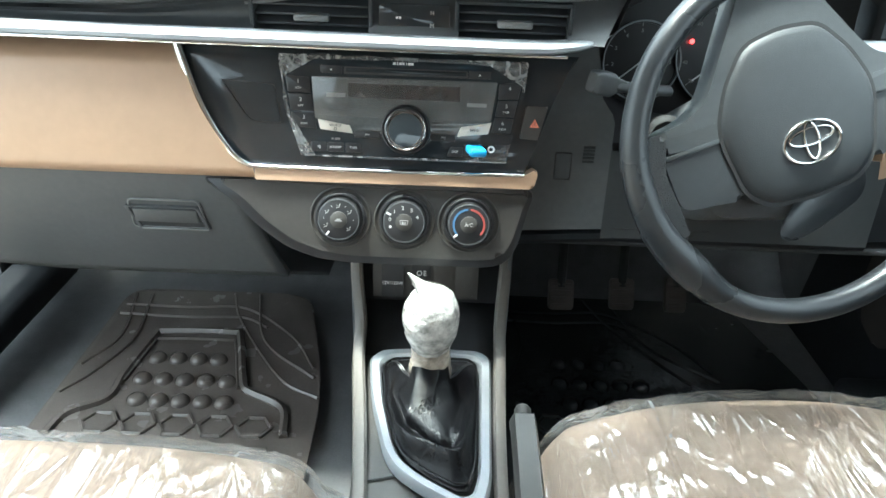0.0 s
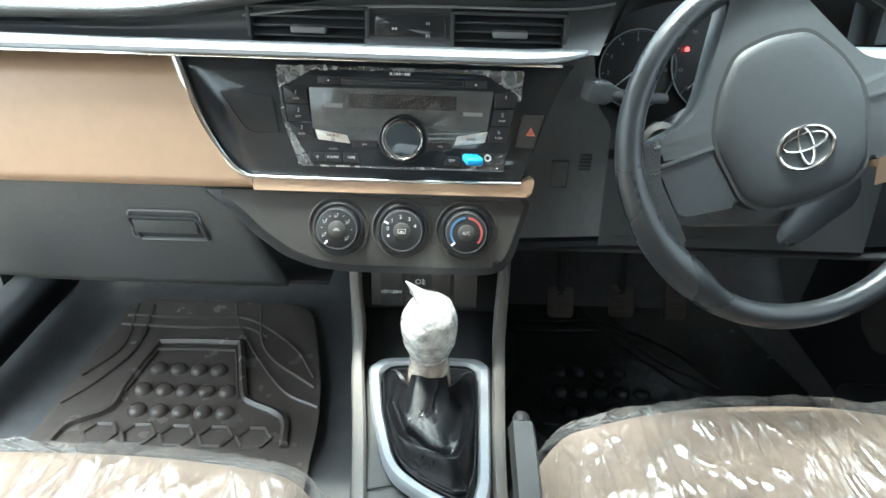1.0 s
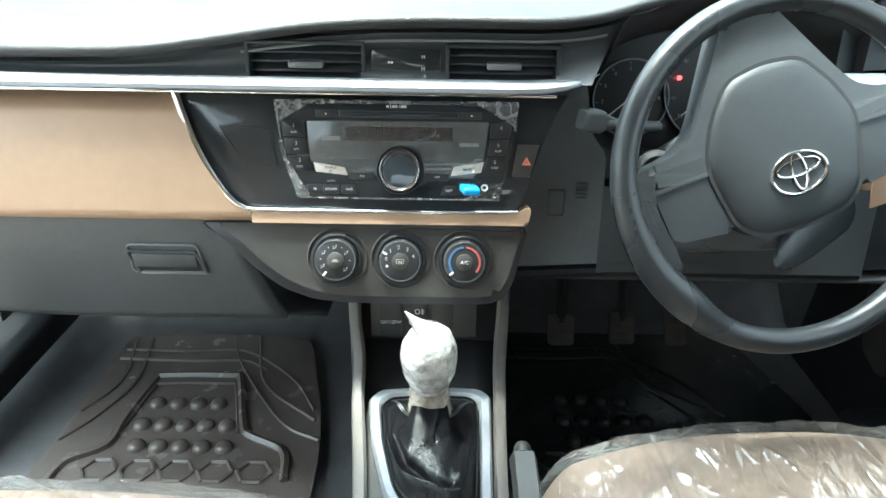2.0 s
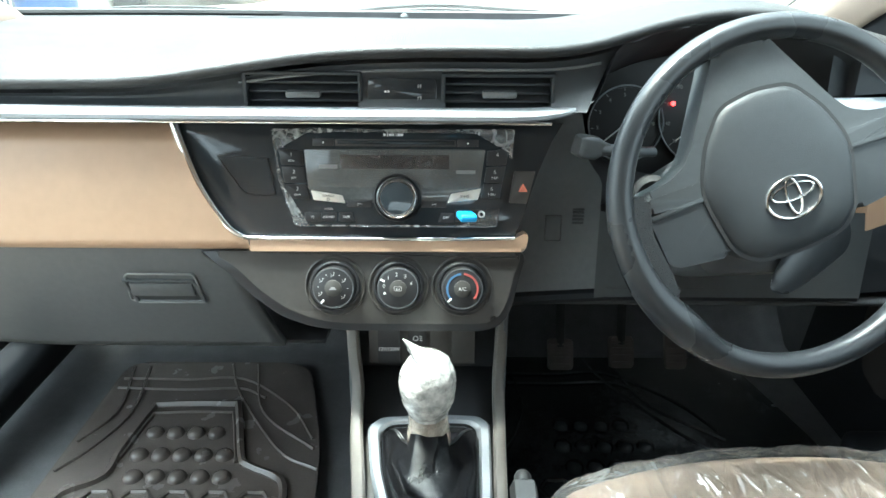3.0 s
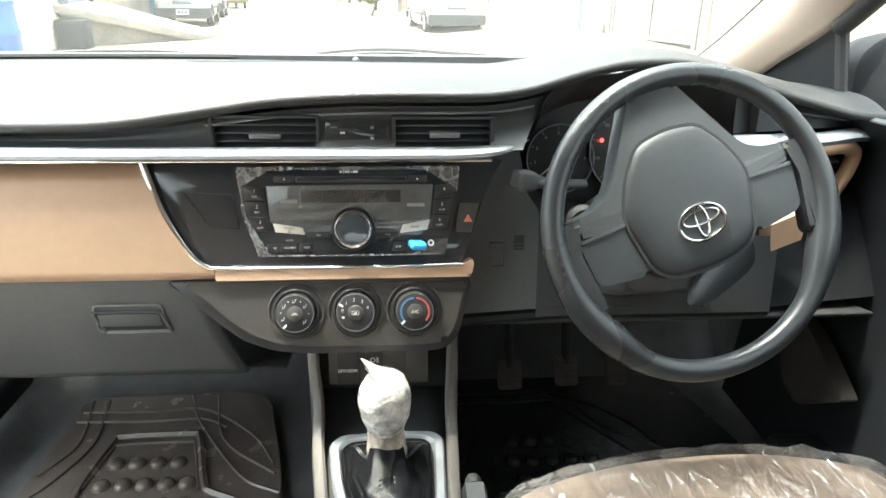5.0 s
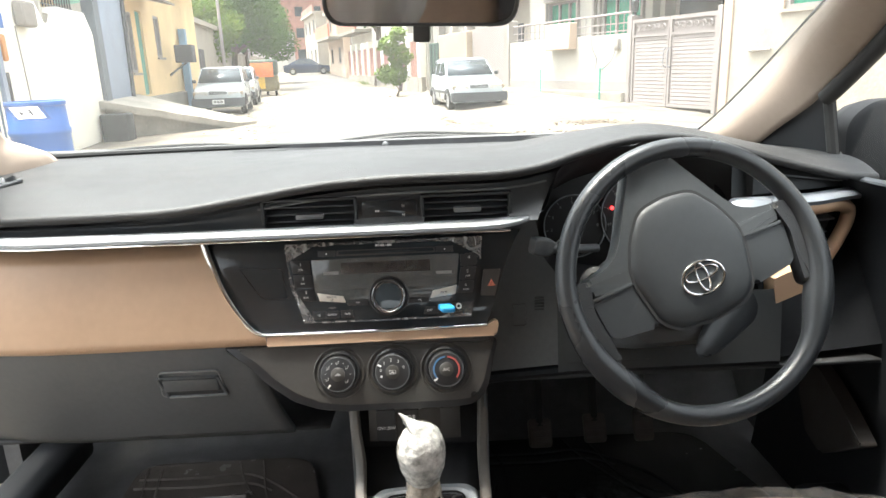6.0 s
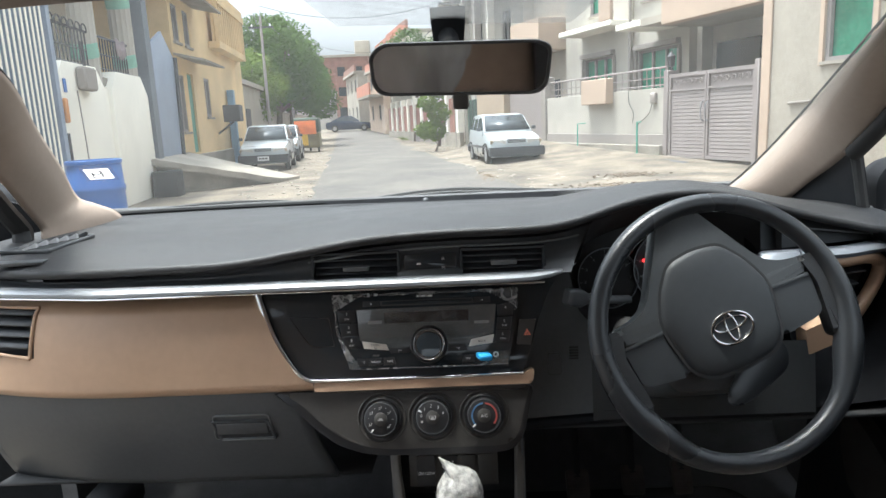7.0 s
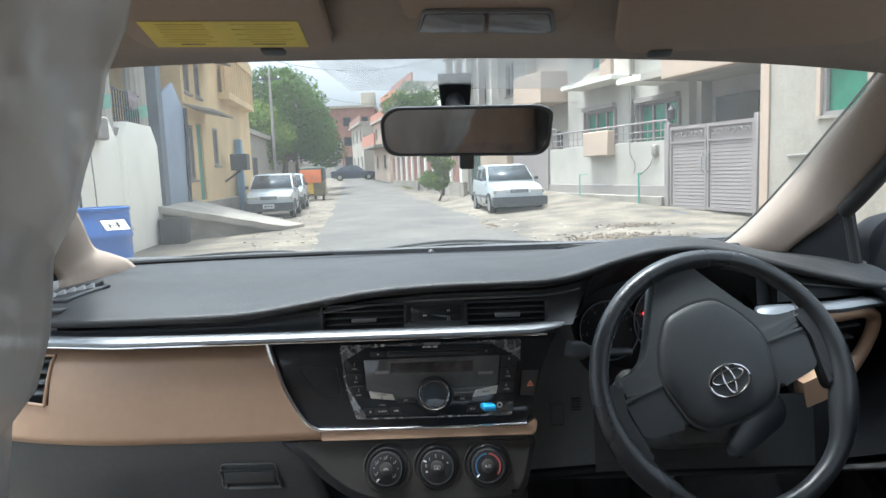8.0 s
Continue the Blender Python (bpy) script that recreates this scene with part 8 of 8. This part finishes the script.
# ---- parked cars ----
def hatchback(name, label, paint, group, plated):
    """A small five-door hatchback with its nose towards -y, standing at the origin."""
    c = thing(name, label, "car", (0, 0, 0), group)
    # body sides by stations: y, half width, sill height, shoulder height
    st = [(-1.66, 0.58, 0.32, 0.60), (-1.62, 0.66, 0.26, 0.70), (-1.45, 0.72, 0.22, 0.76), (-1.0, 0.745, 0.20, 0.83), (-0.62, 0.75, 0.19, 0.89), (0.2, 0.755, 0.19, 0.91), (1.1, 0.75, 0.20, 0.93), (1.5, 0.72, 0.24, 0.93), (1.63, 0.66, 0.30, 0.90)]
    rings = []
    for y, w, z0, z1 in st:
        rings.append([Vector((sx * w * k, y, lerp(z0, z1, t))) for sx, k, t in ((-1, 0.86, 0), (-1, 0.97, 0.12), (-1, 1.0, 0.45), (-1, 0.985, 0.8), (-1, 0.93, 1.0), (-1, 0.5, 1.035), (1, 0.5, 1.035), (1, 0.93, 1.0), (1, 0.985, 0.8), (1, 1.0, 0.45), (1, 0.97, 0.12), (1, 0.86, 0))])
    part("body", loft(rings), paint, c, "painted body shell")
    cab = [(-0.70, 0.68, 0.90, 0.92), (-0.12, 0.60, 0.90, 1.365), (0.15, 0.60, 0.90, 1.40), (0.9, 0.60, 0.90, 1.40), (1.30, 0.585, 0.90, 1.365), (1.58, 0.64, 0.90, 0.95)]
    rings = []
    for y, w, z0, z1 in cab:
        rings.append([Vector((sx * lerp(0.69, w, t), y, lerp(z0, z1, t))) for sx, t in ((-1, 0), (-1, 0.6), (-1, 0.94))] + [Vector((-w * 0.8, y, z1)), Vector((w * 0.8, y, z1))] + [Vector((sx * lerp(0.69, w, t), y, lerp(z0, z1, t))) for sx, t in ((1, 0.94), (1, 0.6), (1, 0))])
    part("cabin", loft(rings), paint, c, "painted roof and pillars")
    part("windscreen", loft([[Vector((x * 0.650, -0.690, 0.932)), Vector((x * 0.560, -0.150, 1.348))] for x in (-1, 1)] , closed=False, caps=False), CAR_GLASS, c, "tinted windscreen", thick=0.012)
    part("rear_window", loft([[Vector((x * 0.58, 1.575, 0.98)), Vector((x * 0.52, 1.325, 1.33))] for x in (-1, 1)], closed=False, caps=False), CAR_GLASS, c, thick=0.012)
    for sx in (-1, 1):
        for pts in ([(-0.52, 0.945), (-0.13, 1.29), (0.28, 1.325), (0.28, 0.945)], [(0.36, 0.945), (0.36, 1.325), (0.86, 1.325), (0.90, 0.945)], [(0.97, 0.96), (0.94, 1.32), (1.22, 1.29), (1.42, 0.97)]):
            part("side_window", prism(pts if sx < 0 else pts[::-1], 0.012, Matrix.Translation((sx * 0.688, 0, 0)) @ Matrix(((0, -sx * 0.19, sx, sx * 0.19 * 0.93), (1, 0, 0, 0), (0, 1, 0, 0), (0, 0, 0, 1))), 0), CAR_GLASS, c, "tinted side glass")
        m_ = part("door_mirror", box(0.12, 0.07, 0.10, pose(sx * 0.80, -0.50, 0.98), 0.02), BLACK_HARD, c)
        part("headlight", box(0.34, 0.06, 0.13, pose(sx * 0.46, -1.625, 0.64, 12, 0, sx * 8), 0.02), HEADLAMP, c, "glass headlight")
        part("indicator", box(0.10, 0.06, 0.11, pose(sx * 0.66, -1.58, 0.64, 10, 0, sx * 25), 0.015), AMBER, c)
        part("tail_light", box(0.12, 0.05, 0.22, pose(sx * 0.60, 1.62, 0.78), 0.02), RED_PRINT, c)
        part("sill_moulding", box(0.02, 2.3, 0.07, pose(sx * 0.755, 0.05, 0.50), 0.008), BLACK_HARD, c)
        for y in (-1.05, 1.05):
            wm = pose(sx * 0.66, y, 0.265, 0, 90)
            wh = part("wheel", lathe([(0.15, -0.075), (0.24, -0.08), (0.265, -0.05), (0.265, 0.05), (0.24, 0.08), (0.15, 0.075)], wm, 28), TYRE, c, "black tyre")
            part("rim", lathe([(0.155, -0.082), (0.15, -0.06), (0.06, -0.05), (0.05, -0.085), (0.002, -0.088)] if sx < 0 else [(0.155, 0.082), (0.15, 0.06), (0.06, 0.05), (0.05, 0.085), (0.002, 0.088)], wm, 20), HUB, wh, "steel wheel")
            part("arch", tube([Vector((sx * 0.735, y + math.cos(a) * 0.315, 0.265 + math.sin(a) * 0.315)) for a in np.linspace(0.1, 3.04, 16)], 0.035, 6), TYRE, c)
    part("bumper", loft([[Vector((x, y, z)) for x, z in ((-0.74, 0.26), (-0.76, 0.36), (-0.74, 0.50), (0.74, 0.50), (0.76, 0.36), (0.74, 0.26))] for y in (-1.76, -1.72, -1.50)]), BUMPER, c, "dark plastic bumper")
    part("rear_bumper", box(1.48, 0.22, 0.24, pose(0, 1.64, 0.40), 0.05), BUMPER, c)
    part("grille", box(0.50, 0.04, 0.10, pose(0, -1.655, 0.66, 10), 0.012), BLACK_HARD, c)
    for i in range(2):
        part("grille_bar", box(0.48, 0.012, 0.012, pose(0, -1.682, 0.64 + i * 0.04)), paint, c)
    if plated:
        part("number_plate", box(0.34, 0.012, 0.13, pose(0, -1.768, 0.40)), PRINT, c, "pale number plate")
    for i in range(3 if plated else 0):
        part("plate_bar", box(0.07, 0.004, 0.05, pose(-0.09 + i * 0.09, -1.776, 0.40)), IRON, c)
    part("wiper", tube([(-0.35, -0.70, 0.94), (0.15, -0.64, 0.985)], 0.008, 5), TYRE, c)
    part("bonnet_seam", tube([Vector((x, -1.50 if abs(x) < 0.5 else -1.46, 0.775 - 0.02 * abs(x))) for x in np.linspace(-0.6, 0.6, 9)], 0.006, 4), TYRE, c)
    return c


van = hatchback("hatchback", "small white hatchback parked nose-on at the kerb", CAR_WHITE, "parked white hatchbacks", False)
van.matrix_basis = pose(1.48, 19.0, GZ, 0, 0, 9.0)
second = hatchback("hatchback", "small white hatchback parked by the ochre house", CAR_WHITE, "parked white hatchbacks", True)
second.matrix_basis = pose(-6.02, 21.2, GZ, 0, 0, 9.0)
tagged(copy_thing(second, pose(-6.80, 26.0, GZ, 0, 0, 9.0)), "small white hatchback parked behind another")


def saloon(label):
    c = thing("saloon", label, "car", (0, 0, 0))
    rings = []
    for y, w, z0, z1 in ((-2.15, 0.6, 0.35, 0.65), (-2.0, 0.78, 0.22, 0.74), (-0.9, 0.85, 0.18, 0.88), (0.8, 0.85, 0.18, 0.92), (1.9, 0.80, 0.22, 0.92), (2.15, 0.66, 0.35, 0.85)):
        rings.append([Vector((sx * w * k, y, lerp(z0, z1, t))) for sx, k, t in ((-1, 0.9, 0), (-1, 1.0, 0.4), (-1, 0.92, 1.0), (1, 0.92, 1.0), (1, 1.0, 0.4), (1, 0.9, 0))])
    part("body", loft(rings), CAR_DARK, c)
    part("cabin", loft([[Vector((sx * w, y, z)) for sx, w, z in ((-1, 0.74, 0.9), (-1, wt, zt), (1, wt, zt), (1, 0.74, 0.9))] for y, wt, zt in ((-1.0, 0.7, 0.92), (-0.25, 0.58, 1.40), (0.75, 0.58, 1.42), (1.7, 0.68, 0.95))]), CAR_DARK, c)
    for sx in (-1, 1):
        part("side_window", prism([(-0.75, 0.95), (-0.2, 1.33), (0.75, 1.35), (1.3, 0.98)][::-1 if sx > 0 else 1], 0.012, Matrix.Translation((sx * 0.735, 0, 0)) @ Matrix(((0, -sx * 0.22, sx, sx * 0.22 * 0.9), (1, 0, 0, 0), (0, 1, 0, 0), (0, 0, 0, 1)))), CAR_GLASS, c)
        for y in (-1.35, 1.35):
            wh = part("wheel", lathe([(0.16, -0.09), (0.30, -0.09), (0.315, 0), (0.30, 0.09), (0.16, 0.09)], pose(sx * 0.76, y, 0.315, 0, 90), 24), TYRE, c)
            part("rim", lathe([(0.18, -0.095), (0.02, -0.098), (0.02, 0.098), (0.18, 0.095)], pose(sx * 0.76, y, 0.315, 0, 90), 16), HUB, wh)
    return c


sal = saloon("dark blue saloon crossing the end of the street")
sal.matrix_basis = pose(-9.6, 62.5, rise(62.5), 0, 0, 97)

rick = thing("rickshaw", "orange and green three-wheeled rickshaw seen from behind", "rickshaw", (-7.4, 33.5, rise(33.5)))
RK = pose(-7.35, 33.5, rise(33.5), 0, 0, 8)
part("canopy", box(1.25, 1.9, 0.75, RK @ pose(0, 0.2, 1.35), 0.12, 3), mat("dark_green_canopy", (0.05, 0.07, 0.05), 0.7, var=0.2, scale=3), rick)
part("tub", box(1.25, 1.7, 0.75, RK @ pose(0, 0.2, 0.62), 0.08, 2), mat("brown_green_tub", (0.16, 0.14, 0.07), 0.6, var=0.2, scale=3), rick)
part("panel", box(1.05, 0.03, 0.66, RK @ pose(-0.05, -0.77, 1.24), 0.02), ORANGE, rick, "orange rear panel")
part("panel", box(0.50, 0.03, 0.60, RK @ pose(-0.2, -0.67, 0.66), 0.02), mat("yellow_panel", (0.65, 0.42, 0.06), 0.6, var=0.15, scale=4), rick, "yellow lower panel")
for sx in (-1, 1):
    part("wheel", lathe([(0.10, -0.05), (0.22, -0.05), (0.23, 0), (0.22, 0.05), (0.10, 0.05)], RK @ pose(sx * 0.52, -0.3, 0.23, 0, 90), 20), TYRE, rick)
part("wheel", lathe([(0.10, -0.05), (0.22, -0.05), (0.23, 0), (0.22, 0.05), (0.10, 0.05)], RK @ pose(0, 1.3, 0.23, 0, 90), 20), TYRE, rick)

# ---- trees and bushes ----
def tree(label, at, trunk_h, blobs, leaves, size, leaf_mat, seed, group="street trees"):
    """Tapered trunk with limbs and a crown of many small leaves in uneven clumps."""
    r = random.Random(seed)
    base = SPIN @ Vector(at)
    t = thing("tree", label, "tree", base, group)
    tb = bmesh.new()
    top = base + Vector((0.2, 0.1, trunk_h))
    tube(smooth([base, base + Vector((0.08, 0, trunk_h * 0.4)), top], 5), [min(0.26, 0.11 * trunk_h) * (1 - 0.046 * i) for i in range(11)], 9, False, tb)
    lb_ = bmesh.new()
    verts, faces = [], []
    for (c, rad) in blobs:
        cc = base + Vector(c)
        tube(smooth([top - Vector((0, 0, 0.3)), (top + cc) / 2 + Vector((r.uniform(-.3, .3), r.uniform(-.3, .3), 0.1)), cc], 4), [min(0.12, 0.05 * trunk_h) * (1 - 0.09 * i) for i in range(9)], 6, False, tb)
    part("trunk", tb, BARK, t, "forked brown trunk")
    total = sum(b[1] ** 2 for b in blobs)
    for (c, rad) in blobs:
        cc = base + Vector(c)
        for i in range(int(leaves * rad * rad / total)):
            d = Vector((r.gauss(0, 1), r.gauss(0, 1), r.gauss(0, 1))).normalized()
            k = rad * (0.55 + 0.5 * r.random() ** 0.6) * (1 + 0.35 * noise.noise(d * 2.2 + cc))
            p = cc + Vector((d.x * k, d.y * k, d.z * k * 0.85))
            a = Vector((r.gauss(0, 1), r.gauss(0, 1), r.gauss(0, 0.6))).normalized()
            b_ = a.orthogonal().normalized()
            s = size * r.uniform(0.6, 1.3)
            n0 = len(verts)
            verts += [p - a * s, p + b_ * s * 0.45, p + a * s, p - b_ * s * 0.45]
            faces.append((n0, n0 + 1, n0 + 2, n0 + 3))
    me = bpy.data.meshes.new("crown")
    me.from_pydata(verts, [], faces)
    me.materials.append(leaf_mat)
    cr = part("crown", me, leaf_mat, t, "dense crown of small leaves")
    cr["kind"] = "stuff"
    return t


tree("tall dense dark green tree beside the road", (-9.2, 40.0, rise(40)), 2.4, [((0, 0, 4.0), 1.9), ((-1.5, 0.3, 5.2), 1.7), ((0.9, -0.2, 5.6), 1.8), ((1.6, 0.4, 3.9), 1.6), ((-0.5, 0.5, 6.6), 1.5), ((-1.9, 0, 3.4), 1.5), ((0.3, 0.2, 6.6), 1.3), ((2.0, 0.3, 2.9), 1.2)], 24000, 0.10, LEAF, 3)
tree("broad dark green tree further along the road", (-10.2, 48.0, rise(48)), 2.4, [((0, 0, 3.8), 2.0), ((1.6, 0, 3.9), 1.7), ((1.0, 0.5, 5.4), 1.7), ((-1.4, 0.4, 4.8), 1.8), ((-0.2, 0, 6.6), 1.7), ((2.4, 0, 2.6), 1.3)], 18000, 0.12, LEAF, 4)
# sunlit look comes from the paler leaf colour, not from the sun
tree("sunlit lower tree behind the parked cars", (-9.3, 35.0, rise(35)), 1.6, [((0, 0, 2.6), 1.3), ((0.8, 0.2, 3.4), 1.1), ((-0.9, 0, 3.3), 1.2), ((0.2, 0, 4.4), 1.0)], 8000, 0.09, LEAF_LIGHT, 5)
tree("leafy street tree beyond the parked hatchback", (-0.9, 40.5, rise(40)), 3.2, [((0, 0, 4.6), 1.4), ((-1.2, 0, 5.0), 1.1), ((1.2, 0.2, 5.0), 1.2), ((-0.2, 0, 5.8), 1.0)], 9000, 0.09, LEAF, 6)
tree("tall green shrub beside the frontage", (0.15, 28.0, rise(28)), 0.5, [((0, 0, 0.9), 0.5), ((0.2, 0, 1.6), 0.5), ((-0.25, 0.1, 2.1), 0.42), ((0.15, 0, 2.5), 0.35), ((-0.4, 0, 0.9), 0.4)], 2600, 0.09, LEAF_LIGHT, 7)
tree("tall green tree behind the upper storeys", (6.5, 70.0, rise(70)), 4.0, [((0, 0, 8.0), 3.0), ((-3, 0, 7.0), 2.6), ((2.5, 0, 8.0), 2.4)], 14000, 0.16, LEAF, 8)
gb_ = bmesh.new()
rg = random.Random(9)
for i in range(1600):
    y = rg.uniform(42, 62)
    x = road_mid(y) + 2.3 + rg.uniform(0, 1.6)
    h = rg.uniform(0.08, 0.22)
    a = rg.uniform(0, 6.28)
    p = Vector((x, y, rise(y)))
    gb_.faces.new([gb_.verts.new(p + Vector((math.cos(a) * 0.04, math.sin(a) * 0.04, 0))), gb_.verts.new(p - Vector((math.cos(a) * 0.04, math.sin(a) * 0.04, 0))), gb_.verts.new(p + Vector((0.03, 0.02, h)))])
tagged(part("grass", gb_, GRASS), "patchy green grass on the verge", "grass", kind="stuff")

# ---- poles and wires ----
def pole(x, y, h, label, m_=None):
    x, y = (SPIN @ Vector((x, y, 0))).xy
    p = thing("utility_pole", label, "pole", (x, y, rise(y)), "utility poles")
    part("shaft", tube([(x, y, rise(y)), (x, y, rise(y) + h)], [0.085, 0.055], 10), m_ or GREY_PLINTH, p)
    part("cross_arm", box(1.2, 0.08, 0.08, pose(x, y, rise(y) + h - 0.5)), IRON, p)
    for k in (-0.45, 0, 0.45):
        part("insulator", lathe([(0.03, 0), (0.05, 0.05), (0.03, 0.12)], pose(x + k, y, rise(y) + h - 0.46), 8), PRINT, p)


pole(-8.0, 33.0, 6.6, "grey concrete power pole beside the road")
pole(-9.0, 44.0, 7.6, "grey concrete power pole by the trees")
pole(1.2, 31.0, 7.0, "grey concrete power pole on the frontage")
pole(-3.0, 52.0, 7.0, "grey concrete power pole further down the street")
for i, (a, b, sag) in enumerate((((-8.0, 33, 6.9), (1.2, 31, 6.5), 0.7), ((-8.0, 33, 6.7), (-9.0, 44, 7.0), 0.4), ((1.2, 31, 6.3), (-3.0, 52, 6.6), 0.8), ((-9.0, 44, 6.9), (-3.0, 52, 6.5), 0.5), ((-8.0, 33, 6.5), (-5.6, 22, 4.8), 0.4))):
    pts = [SPIN @ Vector(a).lerp(Vector(b), s) - Vector((0, 0, sag * 4 * s * (1 - s))) for s in np.linspace(0, 1, 14)]
    solo("overhead_cable", tube(pts, 0.014, 4), IRON, "sagging black overhead cable", "cable", "overhead cables")

# ---- windscreen sticker ----
stk = thing("windscreen_sticker", "small white pictogram sticker on the windscreen corner", "sticker", screen_pt(0.0, 0.275))
def on_screen(u, v, off=0.0):
    return screen_pt(u, v) + Vector((0, -0.003 - off, -0.002))
def ring_plate_on(u0, u1, v0, v1):
    return grid(lambda u, v: on_screen(lerp(u0, u1, u), lerp(v0, v1, v), -0.0008), 4, 4)


part("paper", grid(lambda u, v: on_screen(lerp(-0.010, 0.023, u), lerp(0.250, 0.310, v)), 4, 4), thin("white_vinyl", (0.85, 0.85, 0.83)), stk)
for u0, u1, v0, v1 in ((-0.004, 0.008, 0.259, 0.264), (-0.003, 0.000, 0.266, 0.288), (0.000, 0.014, 0.276, 0.282), (0.009, 0.012, 0.262, 0.298), (0.000, 0.016, 0.290, 0.294)):
    part("print_bar", grid(lambda u, v: on_screen(lerp(u0, u1, u), lerp(v0, v1, v), 0.0008), 2, 2), IRON, stk)
part("clear_border", ring_plate_on(-0.015, 0.028, 0.240, 0.320), mat("clear_sticker_edge", (0.75, 0.75, 0.75), 0.2, alpha=0.22), stk, "clear film border")
